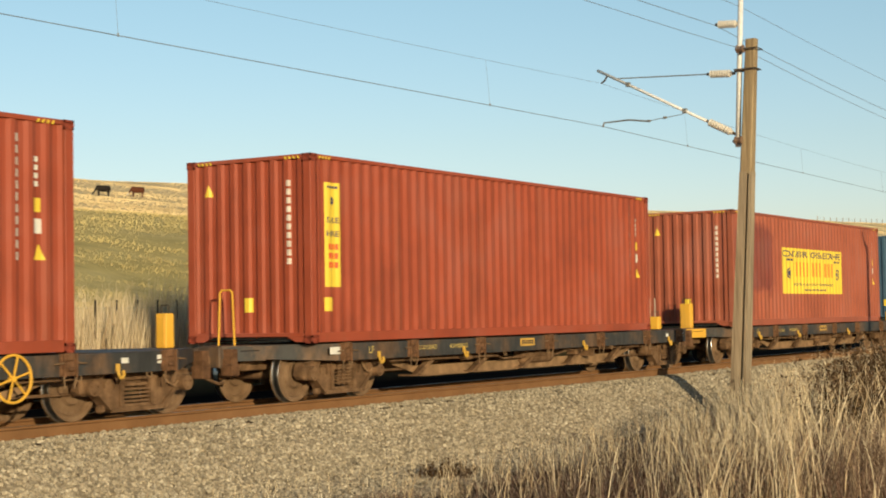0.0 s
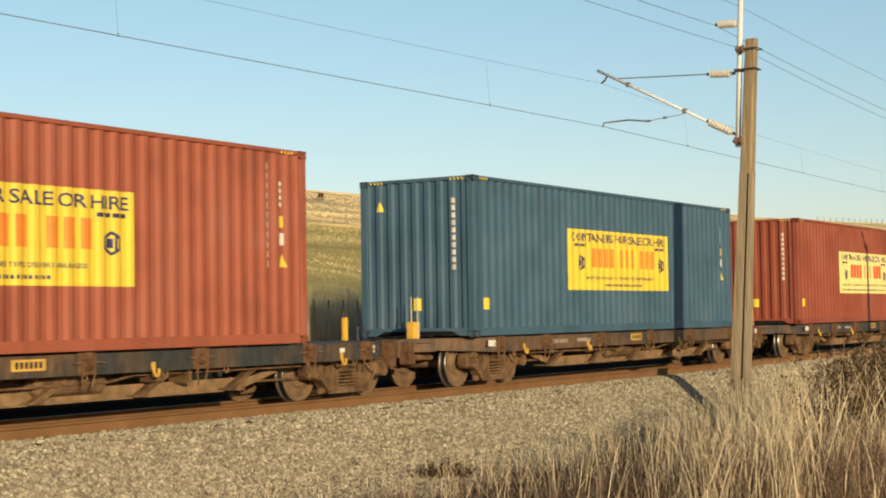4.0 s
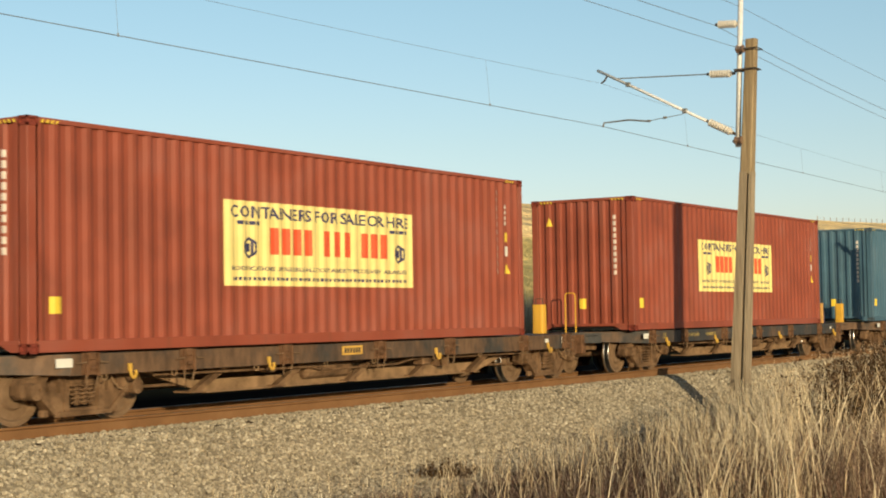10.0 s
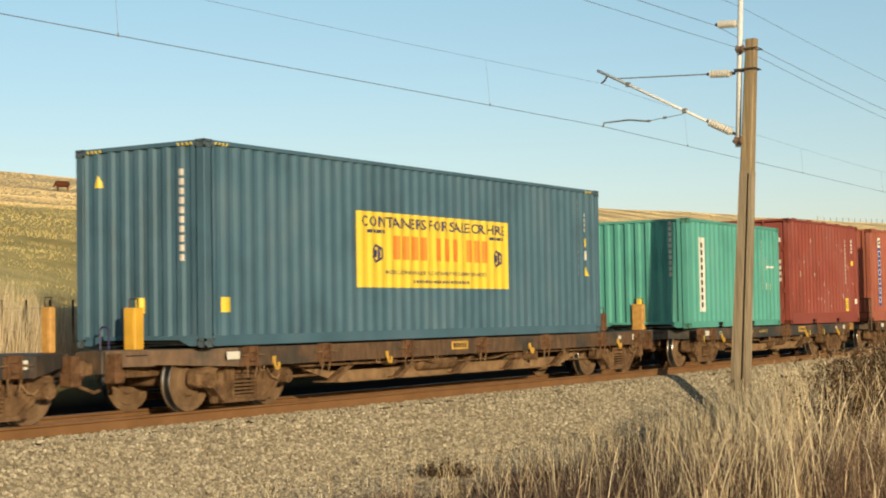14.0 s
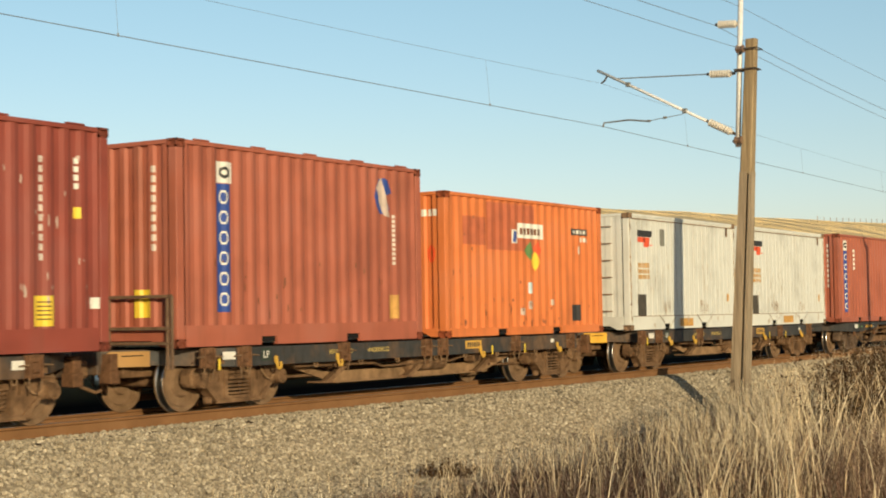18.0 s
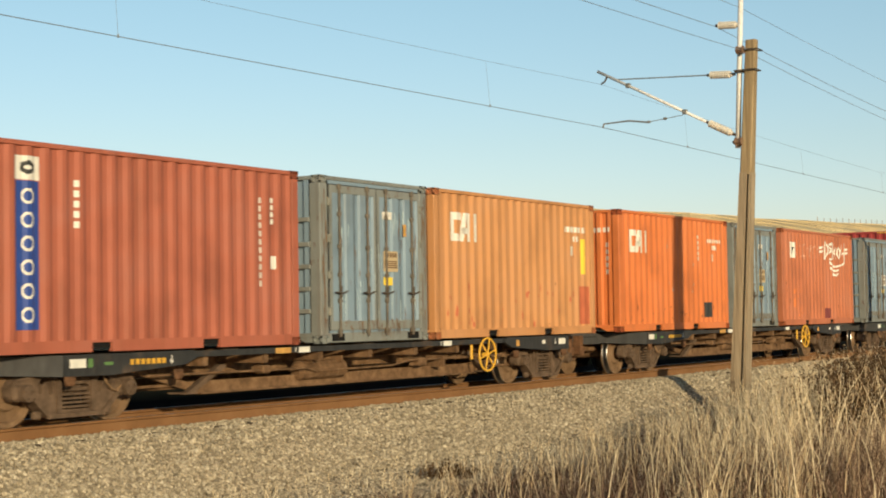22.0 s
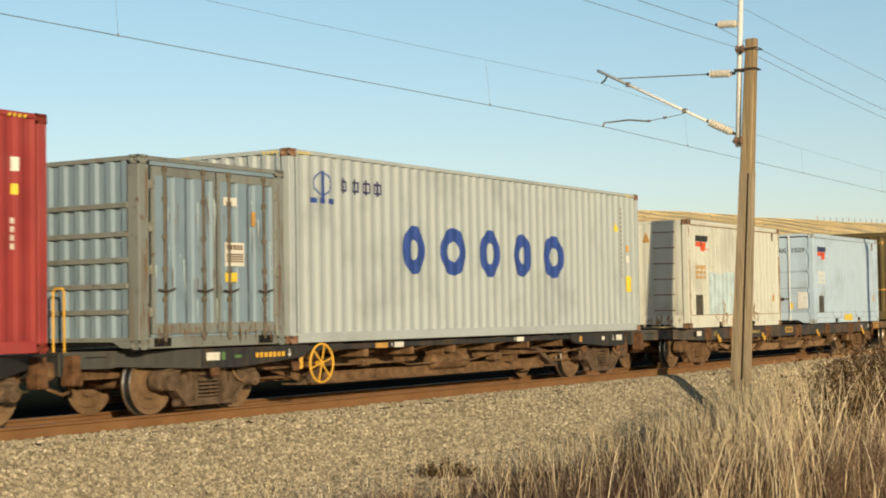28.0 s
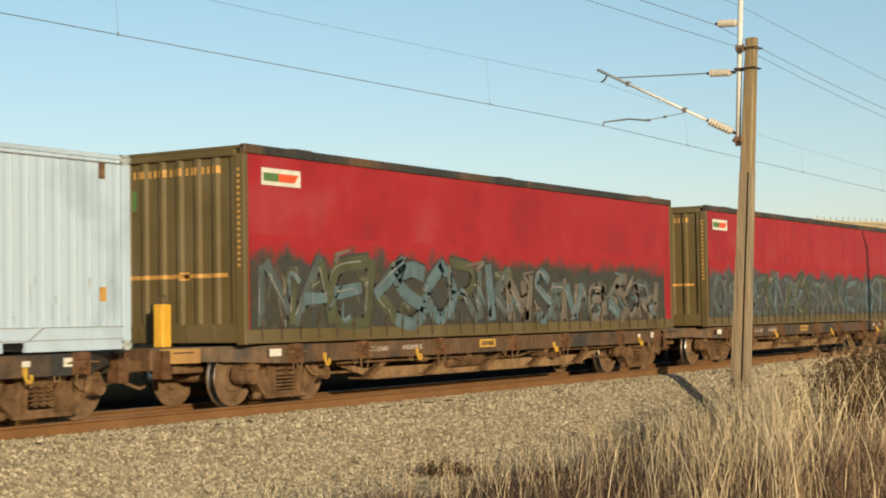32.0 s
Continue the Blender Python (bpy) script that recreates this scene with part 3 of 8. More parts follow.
def stroke(pts, w0, w1=None):
    """A brush line through the points."""
    out, w1 = [], w0 if w1 is None else w1
    n = len(pts) - 1
    for k, ((a, b_), (c, d)) in enumerate(zip(pts, pts[1:])):
        l_ = math.hypot(c - a, d - b_) or 1
        nx, ny = -(d - b_) / l_, (c - a) / l_
        p, q = (w0 + (w1 - w0) * k / n) / 2, (w0 + (w1 - w0) * (k + 1) / n) / 2
        out.append([(a + nx * p, b_ + ny * p), (a - nx * p, b_ - ny * p), (c - nx * q, d - ny * q), (c + nx * q, d + ny * q)])
    return out


def lettering(words, u0, v0, u1, v1):
    """Words in the built-in font, fitted to a box: a list of outlines as triangles."""
    if (words, "font") in CACHE:
        x0, x1, y0, y1, raw, polys = CACHE[(words, "font")]
        co = [(u0 + (c[0] - x0) / (x1 - x0) * (u1 - u0), v0 + (c[1] - y0) / (y1 - y0) * (v1 - v0)) for c in raw]
        return [[co[i] for i in f] for f in polys]
    cu = bpy.data.curves.new("words", "FONT")
    cu.body, cu.resolution_u, cu.offset = words, 2, 0.016
    ob = new("words", cu)
    bpy.context.view_layer.update()
    me = ob.evaluated_get(bpy.context.evaluated_depsgraph_get()).to_mesh()
    co = [(v.co.x, v.co.y) for v in me.vertices]
    x0, x1, y0, y1 = min(c[0] for c in co), max(c[0] for c in co), min(c[1] for c in co), max(c[1] for c in co)
    CACHE[(words, "font")] = (x0, x1, y0, y1, co, [tuple(f.vertices) for f in me.polygons])
    co = [(u0 + (c[0] - x0) / (x1 - x0) * (u1 - u0), v0 + (c[1] - y0) / (y1 - y0) * (v1 - v0)) for c in co]
    out = [[co[i] for i in f.vertices] for f in me.polygons]
    bpy.data.objects.remove(ob)
    return out


def decal_mesh(name, shapes, material, wave, face, lift):
    bm = bmesh.new()
    for s in shapes:
        bm.faces.new([bm.verts.new((p[0], p[1], 0)) for p in s])
    lo, hi = min(p[0] for s in shapes for p in s), max(p[0] for s in shapes for p in s)
    if wave is not None and wave.d:
        for c in wave.cuts:
            if lo < c < hi:
                bmesh.ops.bisect_plane(bm, geom=bm.verts[:] + bm.edges[:] + bm.faces[:], plane_co=(c, 0, 0), plane_no=(1, 0, 0), dist=1e-5)
    for v in bm.verts:
        u, w = v.co.x, v.co.y
        d = (wave(u) if wave is not None else 0.0) + 0.018 - lift
        v.co = (u, d, w) if face == "side" else (d, u, w)
    for f in bm.faces:
        f.normal_update()
        want = f.normal.y if face == "side" else f.normal.x
        if want > 0:
            f.normal_flip()
    me = bpy.data.meshes.new(name)
    bm.to_mesh(me)
    bm.free()
    me.materials.append(material)
    return me


def decal(b, name, shapes, mat, face="side", lift=0.003, parent=None, label="", key=None, flat=None):
    """Paint or vinyl that follows the sheet beneath it. flat: depth of a level ground instead."""
    wave = None if flat is not None else (b.side if face == "side" else b.end)
    lift_ = lift if flat is None else 0.018 - flat + lift
    if key:
        me = shared((key, name, mat), lambda: decal_mesh(name, shapes, M[mat], wave, face, lift_))
    else:
        me = decal_mesh(name, shapes, M[mat], wave, face, lift_)
    ob = part(name, me, None, parent or b.root, label)
    if len(shapes) > 2:
        ob["kind"] = "stuff"
    return ob


def triangle(u0, v0, u1, v1):
    return [[(u0, v0), (u1, v0), ((u0 + u1) / 2, v1)]]


def hazard(b, dark="blackprint"):
    """Yellow and black stripes at the top corners of a tall container."""
    for u0, face in ((0.22, "side"), (b.L - 0.62, "side"), (0.20, "end"), (1.92, "end")):
        v = b.H - 0.075
        off = 0.004 if face == "side" else 0.006
        part("warning_stripe", shared(("hz", u0, face, b.H), lambda: decal_mesh("warning_stripe", [[(u0 + k * 0.08, v), (u0 + k * 0.08 + 0.035, v), (u0 + k * 0.08 + 0.06, v + 0.045), (u0 + k * 0.08 + 0.025, v + 0.045)] for k in range(4)], M["sticker"], None, face, 0.018 - off + 0.003)), None, b.root, "yellow warning stripes")["kind"] = "stuff"


def codes(b, u, mat="codeprint", face="side", v0=1.10, v1=2.66, n=11):
    decal(b, "code_line", bars(u, v0, u + 0.06, v1, n, 0.32, True), mat, face, key=("code", b.L, b.H, u, face, v0, v1, b.side.p))


def right_marks(b, full=True):
    """The small plates and marks at the trailing end of a tall box."""
    codes(b, 11.25)
    k = ("rm", b.L)
    decal(b, "code_line", bars(11.55, 2.0, 11.63, 2.4, 4, 0.35, True), "whiteprint", key=k)
    decal(b, "data_plate", [rect(11.55, 1.71, 11.67, 1.88)], "sticker", key=k)
    decal(b, "data_plate", [rect(11.55, 1.45, 11.68, 1.63)], "whiteprint", key=(k, 2))
    decal(b, "warning_sign", triangle(11.54, 1.13, 11.73, 1.33), "sticker", key=k)


def sign(b, mat, digits, box_=(3.66, 0.85, 8.44, 2.06), print_mat="navy", lines=2):
    """The large hire sign: words, a row of plain bars for the number, small emblem shapes."""
    u0, v0, u1, v1 = box_
    w, h = u1 - u0, v1 - v0
    k = ("sign", mat, digits, box_, b.side.p)
    s = decal(b, "sign", [rect(*box_)], mat, key=k, label="yellow vinyl sign")
    side = 0.17 if mat == "sticker" else 0.03
    words = shared(("words", box_), lambda: lettering("CONTAINERS FOR SALE OR HIRE", u0 + 0.025 * w, v0 + 0.80 * h, u1 - 0.02 * w, v0 + 0.945 * h))
    decal(b, "sign_wording", words, print_mat, lift=0.006, parent=s, key=k)
    num, at = [], 0.205
    for group in (4, 3, 3):
        num += bars(u0 + at * w, v0 + 0.38 * h, u0 + (at + group * 0.0565) * w, v0 + 0.70 * h, group, 0.3)
        at += group * 0.0565 + 0.045
    decal(b, "number_line", num, digits, lift=0.006, parent=s, key=k)
    small = shared(("words2", box_, side), lambda: lettering("MODIFICATIONS AVAILABLE ALL CONTAINER TYPES DELIVERY ARRANGED", u0 + side * w, v0 + 0.18 * h, u1 - side * w, v0 + 0.232 * h))
    decal(b, "sign_wording", small, print_mat, lift=0.006, parent=s, key=(k, 2))
    decal(b, "address_line", bars(u0 + (side * 2 if side > 0.1 else side) * w, v0 + 0.065 * h, u1 - (side * 1.7 if side > 0.1 else side) * w, v0 + 0.105 * h, 26 if side > 0.1 else 58, 0.4), print_mat, lift=0.006, parent=s, key=k)
    emb = []
    for c in (u0 + 0.115 * w, u1 - 0.08 * w):
        emb += bars(c - 0.055 * w, v0 + 0.72 * h, c + 0.055 * w, v0 + 0.765 * h, 4, 0.2)
        emb += ring(c, v0 + 0.45 * h, 0.034 * w, 0.13 * h, 0.045, 6, 0.5236)
        emb += [rect(c - 0.09, v0 + 0.40 * h, c + 0.02, v0 + 0.50 * h), rect(c + 0.04, v0 + 0.36 * h, c + 0.08, v0 + 0.52 * h)]
    decal(b, "sign_emblem", emb, print_mat, lift=0.006, parent=s, key=k)


def end_marks(b, tri=True):
    codes(b, 0.41, face="end", v0=1.18, v1=2.5, n=10)
    k = ("em", b.H)
    decal(b, "data_plate", [rect(1.16, 0.48, 1.30, 0.70)], "sticker", "end", key=k)
    if tri:
        decal(b, "warning_sign", triangle(1.94, 2.30, 2.08, 2.49), "sticker", "end", key=k)


def low_plate(b, u=0.38, v=0.48):
    decal(b, "data_plate", [rect(u, v, u + 0.2, v + 0.21)], "sticker", key=("lp", u, b.side.p))


def link_logo(b, dark="blackprint", red="redprint", u=0.47, v=1.79):
    """An emblem of plain dark and red shapes."""
    decal(b, "emblem", [[(u, v + 0.22), (u + 0.72, v + 0.22), (u + 0.76, v + 0.36), (u, v + 0.36)]], dark, key=("lgd", dark, u, v))
    decal(b, "emblem", [rect(u, v + 0.10, u + 0.4, v + 0.21), [(u + 0.3, v), (u + 0.55, v), (u + 0.66, v + 0.21), (u + 0.3, v + 0.21)], rect(u + 0.5, v + 0.04, u + 0.78, v + 0.06)], red, key=("lgr", red, u, v))


def streaks(b, name, seed, n, u0, v0, u1, v1, mat, face="side", wide=0.012, long=0.3, lift=0.0045):
    """Rust runs: ragged at the top, drawn out to a point below."""
    rng = random.Random(seed)
    sh = []
    for _ in range(n):
        u, v = rng.uniform(u0, u1), rng.uniform(v0, v1)
        w, h = wide * rng.uniform(0.4, 1.4), long * rng.uniform(0.3, 1.3)
        lo = max(0.02, v - h)
        j = w * rng.uniform(-0.4, 0.4)
        sh.append([(u - w * 0.8, v), (u - w, v - 0.12 * (v - lo)), (u - w * 0.45 + j, v - 0.6 * (v - lo)), (u + j, lo), (u + w * 0.35 + j, v - 0.55 * (v - lo)), (u + w * 0.9, v - 0.1 * (v - lo)), (u + w * 0.3, v + w)])
    decal(b, name, sh, mat, face, lift)


def blotches(b, name, seed, n, u0, v0, u1, v1, mat, face="side", size=0.05, tall=1.6, lift=0.0045):
    """Irregular stains and scrapes."""
    rng = random.Random(seed)
    sh = []
    for _ in range(n):
        u, v = rng.uniform(u0, u1), rng.uniform(v0, v1)
        s, t = size * rng.uniform(0.3, 1.3), tall * rng.uniform(0.5, 1.5)
        m_ = 7
        sh.append([(u + s * rng.uniform(0.5, 1.1) * math.cos(k * math.tau / m_), v + s * t * rng.uniform(0.5, 1.1) * math.sin(k * math.tau / m_)) for k in range(m_)])
    decal(b, name, sh, mat, face, lift)


# ---- the load of the train ----
CARGO = []


def load(mat, x, L, H, label, **kw):
    b = container(mat, L, H, x, label, **kw)
    CARGO.append((b.root, x))
    return b


HC = 2.87
for k, base in (("patchred", (0.17, 0.036, 0.034)), ("patchorange", (0.42, 0.11, 0.045)), ("patchblue", (0.50, 0.62, 0.64)), ("stain", (0.15, 0.055, 0.022)), ("ochre", (0.34, 0.20, 0.085)), ("dim", (0.24, 0.22, 0.19)), ("scrape", (0.50, 0.40, 0.33))):
    M[k] = plain("paint_" + k, base, 0.65, 0, 0.2, 4, 0.1)
M["c_slatetrim"] = M["slatetrim"]
M["rustwash"] = plain("rust_run", (0.17, 0.105, 0.06), 0.8, 0, 0.3, 6, 0)
# colour of the painted shade on the slopes of the door panels
M["panelshade"] = plain("panel_fold_shade", (0.105, 0.135, 0.155), 0.8, 0, 0.3, 5, 0)
M["oldrod"] = plain("rusty_rod", (0.135, 0.115, 0.09), 0.75, 0, 0.4, 8, 0.2)
M["worndark"] = plain("worn_dark_plate", (0.065, 0.056, 0.042), 0.7, 0, 0.4, 7, 0)
M["plateyellow"] = plain("dusty_yellow_plate", (0.60, 0.35, 0.065), 0.6, 0, 0.25, 7, 0)
M["seam"] = plain("dirty_seam", (0.31, 0.275, 0.20), 0.8, 0, 0.35, 3, 0)
M["iceseam"] = plain("grey_seam", (0.33, 0.39, 0.42), 0.8, 0, 0.3, 3, 0)
M["sand"] = plain("sand_board", (0.46, 0.36, 0.21), 0.7, 0, 0.2, 6, 0)
M["dullyellow"] = plain("dull_yellow_stencil", (0.48, 0.36, 0.11), 0.7, 0, 0.3, 9, 0)
M["deepgreen"] = plain("dark_green_plate", (0.022, 0.035, 0.022), 0.5, 0, 0.1, 5, 0)
M["green"] = plain("green_print", (0.10, 0.20, 0.06), 0.5, 0, 0.1, 5, 0)
M["amber"] = plain("amber_plate", (0.52, 0.28, 0.07), 0.6, 0, 0.25, 9, 0)


def tall_box(x, mat, label, marks=True):
    b = load(mat, x, 12.192, HC, label)
    hazard(b)
    right_marks(b)
    end_marks(b)
    low_plate(b)
    return b


b = tall_box(1.67, "red", "brick-red corrugated steel forty-foot container")
b = tall_box(18.72, "red", "brick-red forty-foot container with narrow upright yellow sign")
s = decal(b, "sign", [rect(0.40, 0.85, 0.77, 2.45)], "sticker", label="upright yellow vinyl sign")
decal(b, "sign_wording", lettering("SALE", 0.43, 1.83, 0.74, 1.92) + lettering("HIRE", 0.43, 1.62, 0.74, 1.71), "navy", lift=0.006, parent=s)
decal(b, "sign_emblem", ring(0.585, 2.17, 0.06, 0.07, 0.05, 6) + bars(0.44, 2.36, 0.72, 2.40, 5, 0.2), "navy", lift=0.006, parent=s)
decal(b, "number_line", bars(0.45, 1.42, 0.73, 1.51, 4) + bars(0.45, 1.28, 0.73, 1.37, 3) + bars(0.45, 1.14, 0.73, 1.23, 3), "redprint", lift=0.006, parent=s)
b = tall_box(35.84, "terracotta", "brick-red forty-foot container with darker repainted patch")
sign(b, "sticker", "orangeprint", (3.49, 0.82, 8.51, 2.04))
rng = random.Random(3)
blob = [(1.55 + 1.25 * math.copysign(abs(math.cos(a)) ** 0.45, math.cos(a)) + rng.uniform(-0.05, 0.05), 1.78 + 0.80 * math.copysign(abs(math.sin(a)) ** 0.35, math.sin(a)) - (0.14 if math.cos(a) > 0.4 and math.sin(a) < 0 else 0) + rng.uniform(-0.04, 0.04))
        for a in [k * math.tau / 36 for k in range(36)]]
for j, grow in enumerate((1.12, 1.06, 1.0, 0.94)):
    M["fade" + "abcd"[j]] = paint("old_patch_paint", tuple(p + (q - p) * (j + 1) / 4 for p, q in zip((0.34, 0.095, 0.052), (0.205, 0.052, 0.036))), 0.45)
    decal(b, "repainted_patch", [[(1.55 + (p - 1.55) * grow, 1.72 + (q - 1.78) * grow) for p, q in blob]], "fade" + "abcd"[j], label="darker repainted patch", lift=0.003 + 0.0015 * j)
b = tall_box(52.91, "blue", "dark blue forty-foot container with large yellow sign")
sign(b, "sticker", "orangeprint")
for x in (69.97, 87.38, 104.38):
    b = tall_box(x, "deepred", "deep red forty-foot container with pale yellow sign")
    sign(b, "sticker2", "redprint")
b = tall_box(121.54, "fadedblue", "faded blue forty-foot container with bright yellow sign")
sign(b, "sticker", "orangeprint")

# twenty-foot boxes
b = load("teal", 138.25, 6.058, 2.53, "sea-green twenty-foot container with upright white name board", pockets=True)
s = decal(b, "name_board", [rect(0.73, 0.38, 1.05, 2.11)], "whiteprint")
decal(b, "name_line", bars(0.80, 0.45, 0.98, 2.02, 9, 0.35, True), "blackprint", lift=0.006, parent=s)
codes(b, 4.85, v0=0.91, v1=2.19)
decal(b, "scratching", [rect(5.13, 1.47, 5.76, 1.52), rect(5.13, 1.40, 5.19, 1.75)], "whiteprint")
decal(b, "data_plate", [rect(5.36, 0.91, 5.48, 1.07)], "sticker")
decal(b, "data_plate", [rect(5.10, 0.91, 5.22, 1.09)], "whiteprint")
end_marks(b, False)

b = load("maroon", 145.08, 6.058, 2.83, "scuffed maroon twenty-foot container with rust streaks", rail=0.30, humps=True, pockets=True, left="door")
codes(b, 4.91, v0=1.11, v1=2.42)
decal(b, "code_line", bars(5.49, 2.01, 5.56, 2.43, 4, 0.3, True), "whiteprint")
decal(b, "data_plate", [rect(5.48, 1.66, 5.59, 1.80)], "sticker")
s = decal(b, "data_plate", [rect(4.80, 0.33, 5.14, 0.70)], "sticker")
decal(b, "plate_line", bars(4.86, 0.39, 5.08, 0.65, 5, 0.65, True), "grime", lift=0.006, parent=s)
decal(b, "data_plate", [rect(5.76, 0.54, 5.90, 0.68)], "whiteprint")
blotches(b, "scraping", 4, 60, 0.3, 0.4, 5.7, 2.5, "scrape", size=0.018, tall=4.0)
blotches(b, "rust_staining", 5, 12, 0.6, 0.7, 2.2, 2.3, "stain", size=0.018, tall=3.5)
MAROON = b

b = load("brown", 152.41, 6.058, 2.83, "red-brown twenty-foot container with blue upright name board", rail=0.30, humps=True, pockets=True)
decal(b, "emblem_plate", [rect(0.86, 2.28, 1.20, 2.58)], "whiteprint")
decal(b, "emblem", ring(1.03, 2.43, 0.11, 0.09, 0.05, 6), "blackprint", lift=0.006)
s = decal(b, "name_board", [rect(0.86, 0.48, 1.15, 2.27)], "cobalt")
decal(b, "name_emblem", [q for k in range(6) for q in ring(1.005, 0.66 + k * 0.285, 0.085, 0.10, 0.03, 8)], "whiteprint", lift=0.006, parent=s)
decal(b, "emblem", ring(4.98, 2.32, 0.26, 0.30, 0.22, 9, 0.2, 5.6), "cobalt")
decal(b, "emblem", [[(4.75, 2.45), (4.95, 2.62), (5.1, 2.1), (5.2, 1.99), (5.0, 2.0)]], "scrape", lift=0.0055)
codes(b, 5.24, v0=1.21, v1=2.04)
decal(b, "data_plate", [rect(5.12, 0.35, 5.38, 0.73)], "amber")
codes(b, 0.41, face="end", v0=1.3, v1=2.5, n=9)
decal(b, "data_plate", [rect(0.5, 0.42, 0.8, 0.8)], "sticker", "end")
rng = random.Random(6)
scrawl = []
for cy, cz, r_ in ((1.95, 1.70, 0.16), (1.75, 1.45, 0.20), (2.0, 1.30, 0.14), (1.62, 1.75, 0.12), (1.85, 1.05, 0.18)):
    scrawl += stroke([(cy + r_ * math.cos(a_ * 0.7) * (1 + 0.3 * rng.random()), cz + r_ * math.sin(a_ * 0.7) * 1.2) for a_ in range(9)], 0.022, 0.012)
decal(b, "chalk_scrawl", scrawl, "codeprint", "end", label="white scrawl on the end wall")
blotches(b, "scraping", 8, 30, 0.3, 0.4, 5.7, 1.2, "stain", size=0.02, tall=3.0)

b = load("orange", 159.21, 6.058, 2.53, "bright orange twenty-foot container with hazard diamonds", pockets=True)
decal(b, "repainted_patch", [rect(1.48, 1.56, 3.27, 2.42)], "patchorange")
decal(b, "repainted_patch", [rect(0.66, 1.63, 1.45, 2.13)], "patchorange", lift=0.004)
s = decal(b, "company_sign", [rect(2.62, 1.80, 3.58, 2.08)], "whiteprint", lift=0.006)
decal(b, "name_line", bars(2.68, 1.87, 3.50, 1.99, 9, 0.35), "stain", lift=0.009, parent=s)
decal(b, "company_emblem", [rect(2.40, 1.70, 2.61, 1.95)], "whiteprint", lift=0.006)
decal(b, "company_emblem", [[(2.42, 1.72), (2.5, 1.72), (2.55, 1.9), (2.44, 1.93)]], "cobalt", lift=0.009)
for (u, v), mt in (((3.05, 1.57), "green"), ((3.37, 1.60), "redprint"), ((3.26, 1.38), "sticker")):
    decal(b, "hazard_diamond", [[(u - 0.18, v), (u, v - 0.18), (u + 0.18, v), (u, v + 0.18)]], mt, lift=0.006 if mt != "sticker" else 0.009)
decal(b, "code_plate", [rect(4.73, 1.93, 5.50, 2.06)], "blackprint")
decal(b, "code_line", bars(4.78, 1.96, 5.45, 2.03, 7, 0.35) + bars(5.15, 1.80, 5.47, 1.89, 3) + bars(5.01, 1.56, 5.15, 1.71, 2), "whiteprint", lift=0.006)
decal(b, "dark_plate", [rect(4.73, 0.24, 5.14, 0.56)], "blackprint")
decal(b, "old_sticker", [rect(2.69, 0.37, 2.85, 0.50), rect(2.99, 0.48, 3.17, 0.63), rect(3.86, 0.55, 4.02, 0.66)], "scrape")
decal(b, "old_sticker", [rect(2.99, 0.77, 3.14, 0.98)], "patchblue")
decal(b, "red_seal", ring(0.3, 1.45, 0.1, 0.16, 0.07, 8), "redprint", "end")
decal(b, "code_line", bars(0.15, 2.1, 0.62, 2.22, 4, 0.3), "whiteprint", "end")
blotches(b, "rust_staining", 11, 40, 0.3, 0.2, 5.7, 0.7, "stain", size=0.022, tall=2.6)
blotches(b, "rust_staining", 12, 14, 0.3, 0.7, 5.7, 2.3, "stain", size=0.02, tall=3.0)


def ribbed(mat, x, label, chute=True):
    """A container of flat ribbed panels with a deep sill and chamfered fork pockets."""
    b = load(mat, x, 6.058, 2.5, label, rail=0.30, pockets=True, pitch=0.262, depth=0.009, fracs=(0.45, 0.62, 0.85), left="ribs" if mat != "ice" else "door")
    for c in (b.L / 2 - 1.05, b.L / 2 + 1.05):
        bm = bmesh.new()
        for s_ in (-1, 1):
            prism(bm, [(c + s_ * 0.20, 0.16), (c + s_ * 0.46, 0.33), (c + s_ * 0.44, 0.345), (c + s_ * 0.18, 0.175)], "y", -0.004, 0.02)
        put("pocket_gusset", bm, M[mat], b.root)
        decal(b, "pocket_line", [q for s_ in (-1, 1) for q in stroke([(c + s_ * 0.20, 0.135), (c + s_ * 0.46, 0.305)], 0.013)], "dim" if mat == "ice" else "ochre", flat=-0.005, lift=0.002)
    decal(b, "seam_line", [rect(b.side.a + k * b.side.p - 0.005, 0.33, b.side.a + k * b.side.p + 0.005, b.H - 0.13) for k in range(1, 22)], "iceseam" if mat == "ice" else "seam", lift=0.0018)
    decal(b, "dark_plate", [rect(0.43, 0.26, 0.88, 0.77)], "worndark")
    decal(b, "number_plate", [rect(2.62, 0.06, 3.38, 0.24)], "amber" if mat != "ice" else "sticker", flat=0.004, lift=0.002)
    decal(b, "vent", [rect(5.50, 2.17, 5.61, 2.39)], "grime")
    decal(b, "small_plate", [rect(5.5, 0.62, 5.62, 0.80)], "amber")
    return b


